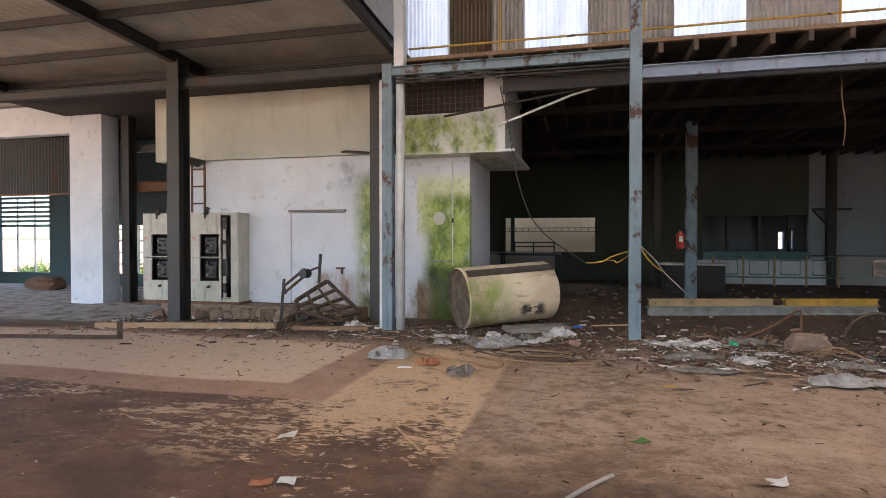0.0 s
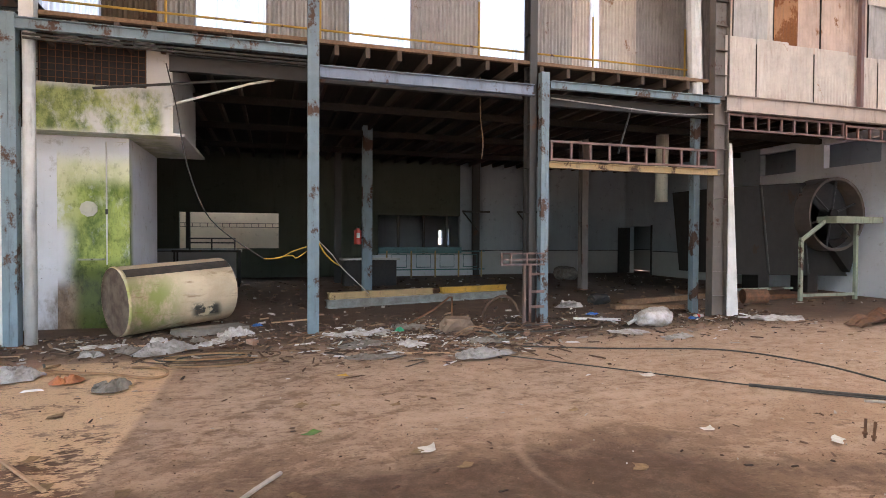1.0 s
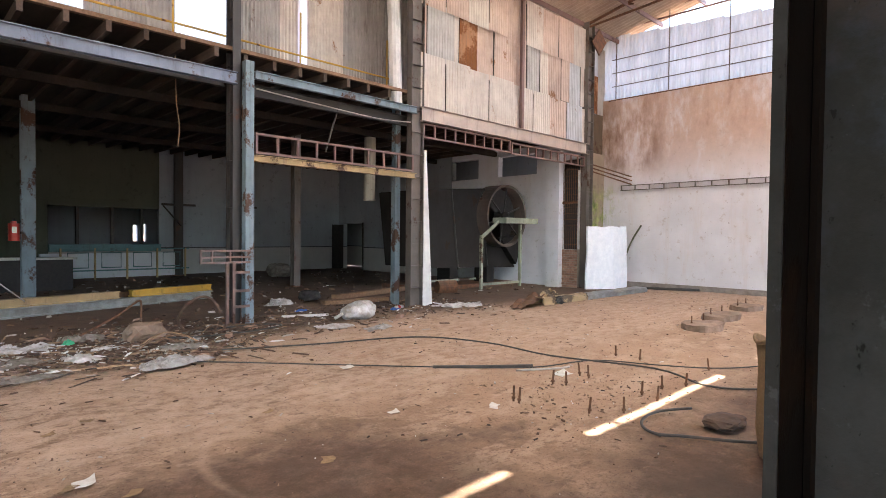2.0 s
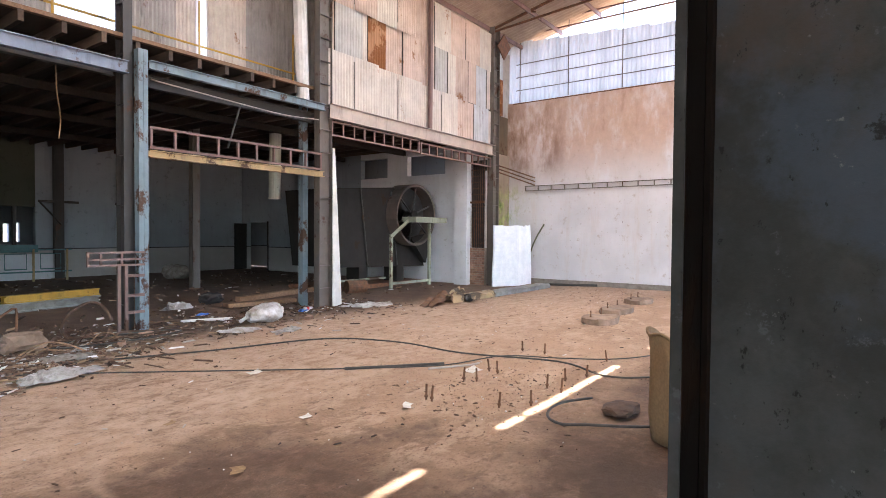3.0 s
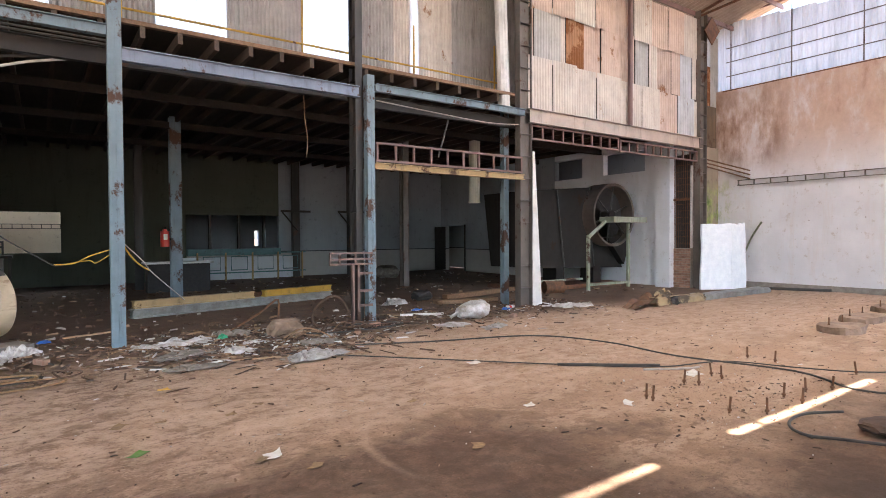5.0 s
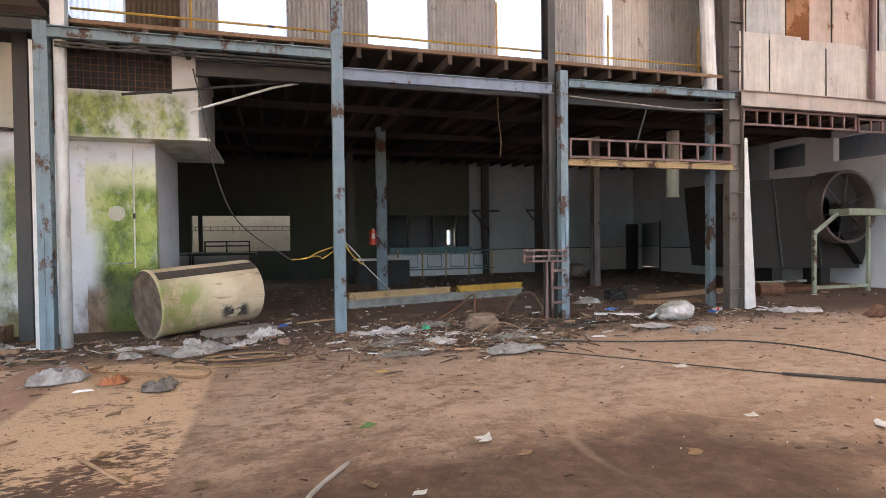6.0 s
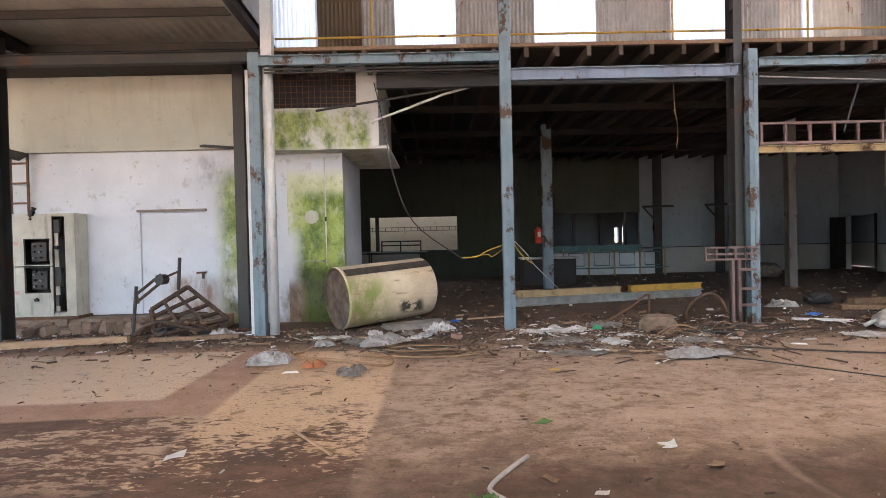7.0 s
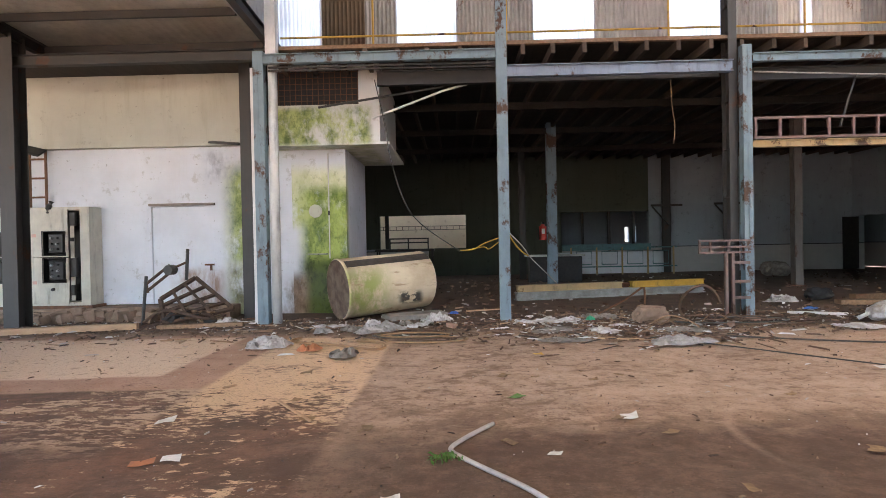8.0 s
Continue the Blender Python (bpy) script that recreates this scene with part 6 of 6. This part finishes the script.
part("window_frame", box(B(), 17.96, 18.05, 10.36, 10.416, 1.34, 4.1), WHITEPAINT, wm)
part("window_rail", box(B(), 17.96, 18.05, 10.42, 11.04, 2.95, 3.02), RUST, wm)

# sheets closing the corner above the return wall
cs = tagged(new("wall_corner_sheets"), "stained sheets closing the upper corner", kind="structure")
for a, b, z0, z1, mt in ((18.35, 19.0, 4.9, 6.6, SHEETGREY), (19.0, 20.4, 4.9, 6.4, SHEETBROWN), (18.35, 19.3, 6.6, 8.9, SHEETPINK), (19.3, 19.9, 6.4, 7.8, SHEETRUST), (19.9, 20.4, 6.4, 8.9, SHEETGREY), (19.3, 19.9, 7.8, 8.9, CLEARBLUE)):
    part("sheet", corrugated(B(), (a, 10.85), (b + 0.02, 10.85), z0, z1), mt, cs)

# foam board folded in the corner, leaning pipe, broken duct
bm, cols = B(), []
for i in range(19):
    f = i / 18
    x0, y0 = 17.72 + 0.82 * min(f / 0.36, 1) + 1.0 * max(0, (f - 0.36) / 0.64), 9.87 - 0.5 * min(f / 0.36, 1)
    for k in (0, 1):
        col = []
        for j in range(13):
            g = j / 12
            lean = 0.14 * (0.5 - g) * (f - 0.4)
            x = x0 + lean + 0.02 * noise.noise(Vector((f * 4, g * 4, 2)))
            y = y0 + 0.06 * k + 0.05 * noise.noise(Vector((f * 3, g * 2.5, 7))) - 0.04 * math.sin(3 * f) * g
            col.append(bm.verts.new((x, y, g * (2.14 + 0.07 * noise.noise(Vector((f * 7, 3, 1))) + (0.05 if f > 0.9 else 0)))))
        cols.append(col)
for i in range(18):
    a, b, a2, b2 = cols[2 * i], cols[2 * i + 2], cols[2 * i + 1], cols[2 * i + 3]
    for j in range(12):
        bm.faces.new((a[j], b[j], b[j + 1], a[j + 1]))
        bm.faces.new((b2[j], a2[j], a2[j + 1], b2[j + 1]))
    bm.faces.new((a[12], b[12], b2[12], a2[12]))
    bm.faces.new((b[0], a[0], a2[0], b2[0]))
for p, q in ((cols[0], cols[1]), (cols[-1], cols[-2])):
    for j in range(12):
        bm.faces.new((p[j], p[j + 1], q[j + 1], q[j]))
solo("foam_board", bm, FOAM, "tall bent white foam board standing in the corner", "board")
solo("leaning_pipe", tube(B(), [(19.7, 9.6, 0.04), (20.0, 9.78, 0.35), (20.15, 9.72, 1.1), (20.2, 9.5, 1.7), (20.22, 9.18, 2.22)], 0.032, 8, 4), plain("mossy_pipe", (0.16, 0.17, 0.11), (0.1, 0.1, 0.07), 6), "bent mossy pipe leaning on the end wall", "pipe", smooth=True)
solo("floor_pipe", tube(B(), [(19.3, 8.7, 0.05), (19.6, 7.8, 0.05), (20.0, 7.0, 0.05)], 0.045, 8, 4), RUBBER, "black pipe end on the floor by the wall", "pipe", smooth=True)
du = thing("broken_duct", "broken ochre and grey sheet duct lying on the dirt", "duct", (0, 0, 0))


def duct_section(x0, x1, h, w, mt, seed, label="", y=8.1):
    """A dented length of sheet duct: sides and top in one bent skin, with torn ends."""
    bm, n, skins = B(), 22, []
    prof = [(0.0, 0.0), (-0.01, 0.5), (0.0, 0.96), (0.08, 1.03), (0.5, 1.06), (0.92, 1.02), (1.0, 0.95), (1.01, 0.5), (1.0, 0.0)]
    for d in (0.0, 0.012):
        skin = []
        for i in range(n + 1):
            f = i / n
            row = []
            for j, (p, q) in enumerate(prof):
                v = Vector((f * (x1 - x0) * 2.2, p * 2, q * 2 + seed))
                tear = 0.1 * noise.noise(Vector((j * 0.9, seed, 0 if f < 0.5 else 9))) if i in (0, n) else 0
                row.append(bm.verts.new((x0 + f * (x1 - x0) + tear, y + w * p + 0.07 * noise.noise(v) * q + (d if p < 0.5 else -d), max(0.0, h * q * (1 + 0.28 * noise.noise(v * 0.8 + Vector((3, 1, 4)))) - (d if q > 0.9 else 0)))))
            skin.append(row)
        skins.append(skin)
    for skin in skins:
        for a, b in zip(skin, skin[1:]):
            for k in range(len(prof) - 1):
                bm.faces.new((a[k], a[k + 1], b[k + 1], b[k]))
    for e_ in (0, n):
        for k in range(len(prof) - 1):
            bm.faces.new((skins[0][e_][k], skins[0][e_][k + 1], skins[1][e_][k + 1], skins[1][e_][k]))
    part("duct_section", bm, mt, du, label, smooth=False)


def torn_sheet(x, y, z, a, b, mt, seed, tilt, label=""):
    """A bent scrap of sheet metal."""
    bm, n, skins = B(), 9, []
    for d in (0.0, 0.006):
        skins.append([[bm.verts.new(pose(x, y, z, tilt[0], tilt[1], tilt[2]) @ Vector((a * u * (1 + 0.3 * noise.noise(Vector((v * 2, seed, 1)))), b * v * (1 + 0.3 * noise.noise(Vector((u * 2, 4, seed)))), 0.12 * noise.noise(Vector((u * 1.4, v * 1.4, seed))) - d))) for v in [2 * j / (n - 1) - 1 for j in range(n)]] for u in [2 * i / (n - 1) - 1 for i in range(n)]])
    for skin in skins:
        for i in range(n - 1):
            for j in range(n - 1):
                bm.faces.new((skin[i][j], skin[i + 1][j], skin[i + 1][j + 1], skin[i][j + 1]))
    part("torn_sheet", bm, mt, du, label)


DUCTOCHRE = painted("mottled_ochre_duct_paint", (0.42, 0.31, 0.17), rust=(0.13, 0.1, 0.07), wear=0.5)
duct_section(12.75, 13.25, 0.2, 0.42, DUCTOCHRE, 1.7, "ochre torn section")
duct_section(13.55, 14.85, 0.17, 0.42, DUCTOCHRE, 4.1, "ochre torn section")
duct_section(14.8, 18.5, 0.15, 0.4, GALV, 7.3, "grey section")
torn_sheet(12.3, 8.3, 0.13, 0.62, 0.22, RUST, 2.2, (4, -13, 12), "rusty torn flap")
torn_sheet(13.35, 8.35, 0.26, 0.42, 0.16, DUCTOCHRE, 5.2, (14, -8, 20))
torn_sheet(13.5, 8.1, 0.1, 0.2, 0.12, BLACK, 3.2, (60, 0, 5), "black sheet for the dark torn opening")

# anchor bolts and concrete pads
bl = thing("anchor_bolt", "rusty anchor bolt standing out of the floor", "bolt", (5.56, 3.43, -0.02), "anchor bolts")
part("rod", tube(B(), [(0, 0, 0), (0.005, 0, 0.17)], 0.012, 8, 1), RUST, bl)
part("nut", tube(B(), [(0, 0, 0.03), (0, 0, 0.05)], 0.022, 6, 1), RUST, bl)
for i, (x, y) in enumerate([(5.54, 3.34), (6.47, 3.55), (6.55, 3.41), (7.04, 3.4), (7.08, 3.55), (5.78, 2.64), (6.04, 2.4), (6.8, 2.58), (6.71, 2.36), (7.21, 2.53), (7.54, 2.39), (8.6, 2.51), (8.49, 3.81), (8.5, 3.44)]):
    copy_thing(bl, pose(x, y, -0.02, 5 * math.sin(i * 2.1), 5 * math.cos(i * 1.7), 37 * i))
for i, (x, y, a, b) in enumerate([(12.2, 3.95, 0.5, 0.35), (13.9, 4.2, 0.55, 0.35), (16.2, 4.4, 0.5, 0.35), (13.6, 2.2, 0.5, 0.35), (15.6, 2.3, 0.5, 0.35)]):
    bm = B()
    box(bm, -a, a, -b, b, -0.05, 0.12)
    bmesh.ops.subdivide_edges(bm, edges=bm.edges, cuts=5, use_grid_fill=True)
    for v in bm.verts:
        k = 1 - 0.3 * (v.co.x / a) ** 2 * (v.co.y / b) ** 2
        v.co = Vector((v.co.x * k, v.co.y * k, v.co.z * (1 - 0.2 * max(abs(v.co.x) / a, abs(v.co.y) / b) ** 4)))
        v.co += 0.07 * Vector((noise.noise(v.co * 3 + Vector((i, 0, 0))), noise.noise(v.co * 3 + Vector((0, i, 5))), 0.7 * noise.noise(v.co * 4 + Vector((i, 9, 0)))))
    solo("machine_pad", bm, PADEARTH, "low broken concrete machine pad with bolts", "concrete pad", (x, y, 0), "machine pads")
    for sx in (-0.6, 0.6):
        copy_thing(bl, pose(x + sx * a, y + 0.1, 0.08))

# open sack
bm, n, rings = B(), 36, []
for z, r, s in ((0.0, 0.36, 0), (0.03, 0.42, 0), (0.25, 0.43, 0), (0.5, 0.41, 0), (0.68, 0.42, 0.6), (0.8, 0.45, 1), (0.79, 0.42, 1), (0.55, 0.38, 0.4), (0.3, 0.38, 0)):
    ring = []
    for j in range(n):
        a = 2 * math.pi * j / n
        k = r * (1 + 0.07 * noise.noise(Vector((2 * math.cos(a), 2 * math.sin(a), z * 3))) + 0.04 * math.sin(6 * a + 4 * z))
        ring.append(bm.verts.new((k * math.cos(a), 0.8 * k * math.sin(a), z + s * 0.17 * math.cos(a - 2.2) + s * 0.03 * math.sin(5 * a))))
    rings.append(ring)
for p, q in zip(rings, rings[1:]):
    for j in range(n):
        bm.faces.new((p[j], p[(j + 1) % n], q[(j + 1) % n], q[j]))
bm.faces.new(rings[0][::-1])
bm.faces.new(rings[-1])
sk = thing("open_sack", "open tan woven sack standing on the floor", "sack", (5.98, 0.8, -0.01))
part("bag", bm, SACK, sk, smooth=True)
part("rolled_rim", tube(B(), [(0.46 * math.cos(0.45 * j), 0.37 * math.sin(0.45 * j), 0.8 + 0.17 * math.cos(0.45 * j - 2.2) + 0.03 * math.sin(2.25 * j)) for j in range(15)], 0.016, 6, 3), SACK, sk, smooth=True)

# ladder truss on the end wall and pipes in the corner
t = ladder_truss("rusty ladder truss fixed along the end wall", 0, 14, 0, 0, 0.2, 26, BROWNSTEEL, 0.026)
t.matrix_world = pose(20.22, 10.0, 3.5, 0, 0, -90)
for i in range(3):
    solo("wall_bar", tube(B(), [(18.4, 10.1, 4.3 - 0.12 * i), (20.25, 9.6, 4.0 - 0.14 * i)], 0.025, 6, 1), RUST, "rusty bar between column and end wall", "bar", group="corner bars")
solo("cladding_post", box(B(), 14.25, 14.35, 10.05, 10.15, 4.99, 9.2), REDOX, "slim red-oxide post in front of the cladding", "post")
solo("roof_strut", tube(B(), [(4.9, 9.5, 6.45), (5.6, 10.35, 7.1)], 0.05, 6, 1), DARK, "dark broken strut below the roof", "bar")

# ---- west rooms ----
ws = tagged(new("window_4"), "window with green louvres and bright daylight", kind="structure")
for i in range(7):
    part("louvre", box(B(), -23.4, -20.65, 18.02, 18.14, 2.3 + 0.19 * i, 2.4 + 0.19 * i), TEAL, ws)
for x in (-22.5, -21.6):
    part("window_mullion", box(B(), x, x + 0.05, 18.145, 18.2, 0.45, 3.6), WHITEPAINT, ws)
w5 = tagged(new("window_5"), "small paned window with bright daylight", kind="structure")
for i in range(4):
    part("window_mullion", box(B(), -17.6 + 0.56 * i, -17.52 + 0.56 * i, 18.05, 18.11, 0.45, 2.35), WHITEPAINT, w5)
for i in range(4):
    part("window_bar", box(B(), -17.6, -15.85, 18.112, 18.15, 0.8 + 0.45 * i, 0.86 + 0.45 * i), WHITEPAINT, w5)
sh = thing("roller_shutter", "dark rolled shutter panel above the west opening", "shutter", (-22, 13.05, 3.15))
part("panel", corrugated(B(), (0, 0), (8.1, 0), 0, 1.64, 0.12, 0.02), DARK, sh)
part("bottom_rail", box(B(), 0, 8.1, -0.03, 0.03, -0.06, 0.0), RUST, sh)
solo("west_lintel_beam", ibeam(B(), 3.3, 0.3, 0.2), RUST, "rusty beam across the west opening", "beam", (-12.7, 13.4, 3.3))
solo("west_tie_beam", ibeam(B(), 3.3, 0.22, 0.16), DARK, "dark tie beam across the west opening", "beam", (-12.7, 13.4, 4.4))
stone("brown heap in the west room", -18.5, 16.0, 0.7, 0.4, 0.25, RUST, 12)


def bush(x, y, s, seed):
    rr = random.Random(seed)
    b = thing("bush", "leafy green bush outside the west window", "bush", (x, y, 0), "bushes")
    bm = B()
    for i in range(5):
        a = rr.random() * 6.28
        tube(bm, [(0, 0, -0.1), (0.3 * s * math.cos(a), 0.3 * s * math.sin(a), 0.5 * s), (0.6 * s * math.cos(a), 0.6 * s * math.sin(a), 0.9 * s)], 0.03, 5, 2)
    part("stem", bm, WOOD, b)
    bm = B()
    for i in range(700):
        p = Vector((rr.gauss(0, 0.4), rr.gauss(0, 0.4), abs(rr.gauss(0.45, 0.3)))) * s
        m = Matrix.Translation(p) @ Euler((rr.random() * 6, rr.random() * 6, rr.random() * 6)).to_matrix().to_4x4()
        q = 0.07 * s * (0.6 + rr.random())
        vs = [bm.verts.new(m @ Vector(v)) for v in ((-q, 0, 0), (0, -q * 0.5, 0.02), (q, 0, 0), (0, q * 0.5, 0.02))]
        bm.faces.new(vs)
    part("crown", bm, LEAF, b)


for i in range(7):
    bush(-27 + 1.7 * i, 20.2 + 0.6 * (i % 2), 0.4 + 0.15 * (i % 3), i)
bm = B()
for i in range(60):
    rr = random.Random(500 + i)
    a = rr.random() * 6.28
    m = Matrix.Translation((0.16 + 0.05 * rr.gauss(0, 1), 3.27 + 0.035 * rr.gauss(0, 1), 0.015 + 0.03 * rr.random())) @ Euler((rr.random() * 1.5, rr.random() * 1.5, a)).to_matrix().to_4x4()
    vs = [bm.verts.new(m @ Vector(v)) for v in ((-0.02, 0, 0), (0, -0.012, 0.004), (0.025, 0, 0), (0, 0.012, 0.004))]
    bm.faces.new(vs)
solo("weed", bm, LEAF, "small green weed on the dirt floor", "weed")


# ---- litter that nobody could count ----
def make_litter_material():
    n = Nodes("mixed_litter")
    g = n.t.nodes.new("ShaderNodeNewGeometry")
    r = n.t.nodes.new("ShaderNodeValToRGB")
    r.color_ramp.interpolation = "CONSTANT"
    cols = [(0.0, (0.1, 0.06, 0.04)), (0.35, (0.17, 0.105, 0.07)), (0.58, (0.06, 0.042, 0.033)), (0.7, (0.27, 0.18, 0.115)), (0.86, (0.42, 0.38, 0.34)), (0.965, (0.7, 0.69, 0.68))]
    el = r.color_ramp.elements
    el[0].position, el[0].color = 0.0, (*cols[0][1], 1)
    el[1].position, el[1].color = cols[1][0], (*cols[1][1], 1)
    for p, c in cols[2:]:
        q = el.new(p)
        q.color = (*c, 1)
    n.link(g.outputs["Random Per Island"], r.inputs[0])
    return n.done(r.outputs[0], 0.9)


LITTER = make_litter_material()
V, F = [], []


def bit(rr, x, y, L, w, h):
    a, t = rr.random() * 6.283, 0.35 * rr.gauss(0, 1)
    m = Matrix.Translation((x, y, h * 0.4)) @ Euler((0, t * 0.4, a)).to_matrix().to_4x4()
    k = len(V)
    for sx, sy, sz in ((-1, -0.6, 0), (1, -1, 0), (0.8, 1, 0), (-0.9, 0.8, 0), (-0.7, -0.5, 1), (0.8, -0.7, 1), (0.6, 0.8, 1), (-0.8, 0.5, 1)):
        V.append(m @ Vector((sx * L / 2 * (0.8 + 0.4 * rr.random()), sy * w / 2 * (0.7 + 0.6 * rr.random()), sz * h)))
    for q in ((0, 1, 5, 4), (1, 2, 6, 5), (2, 3, 7, 6), (3, 0, 4, 7), (4, 5, 6, 7)):
        F.append([k + i for i in q])


rr = random.Random(11)
for i in range(3800):  # belt of litter along the columns
    x, y = rr.uniform(-10, 12), rr.gauss(10.0, 0.9)
    if y < 11.0 or x > -2:
        s = rr.random() ** 2.5
        bit(rr, x, y, 0.02 + 0.26 * s, 0.012 + 0.035 * s, 0.006 + 0.018 * rr.random())
for i in range(1700):  # heap between the posts
    s = rr.random() ** 2
    bit(rr, rr.gauss(3.1, 1.1), rr.gauss(9.1, 0.75), 0.03 + 0.4 * s, 0.012 + 0.03 * s, 0.006 + 0.02 * rr.random())
for i in range(3400):  # thin scatter over the open floor
    x, y = rr.uniform(-10, 19), rr.uniform(1.5, 9.5)
    s = rr.random() ** 5
    bit(rr, x, y, 0.01 + 0.07 * s, 0.007 + 0.018 * s, 0.003 + 0.008 * rr.random())
for i in range(260):  # round the anchor bolts
    s = rr.random() ** 3
    bit(rr, rr.gauss(6.4, 0.8), rr.gauss(2.9, 0.5), 0.01 + 0.06 * s, 0.007 + 0.025 * s, 0.004 + 0.01 * rr.random())
for i in range(900):  # inner hall
    s = rr.random() ** 2
    bit(rr, rr.uniform(-1, 17.5), rr.uniform(11, 23), 0.03 + 0.2 * s, 0.02 + 0.05 * s, 0.01 + 0.03 * rr.random())
me = bpy.data.meshes.new("litter")
me.from_pydata(V, [], F)
me.materials.append(LITTER)
tagged(new("litter", me), "scattered small litter, chips and leaves on the dirt", "litter", kind="stuff")
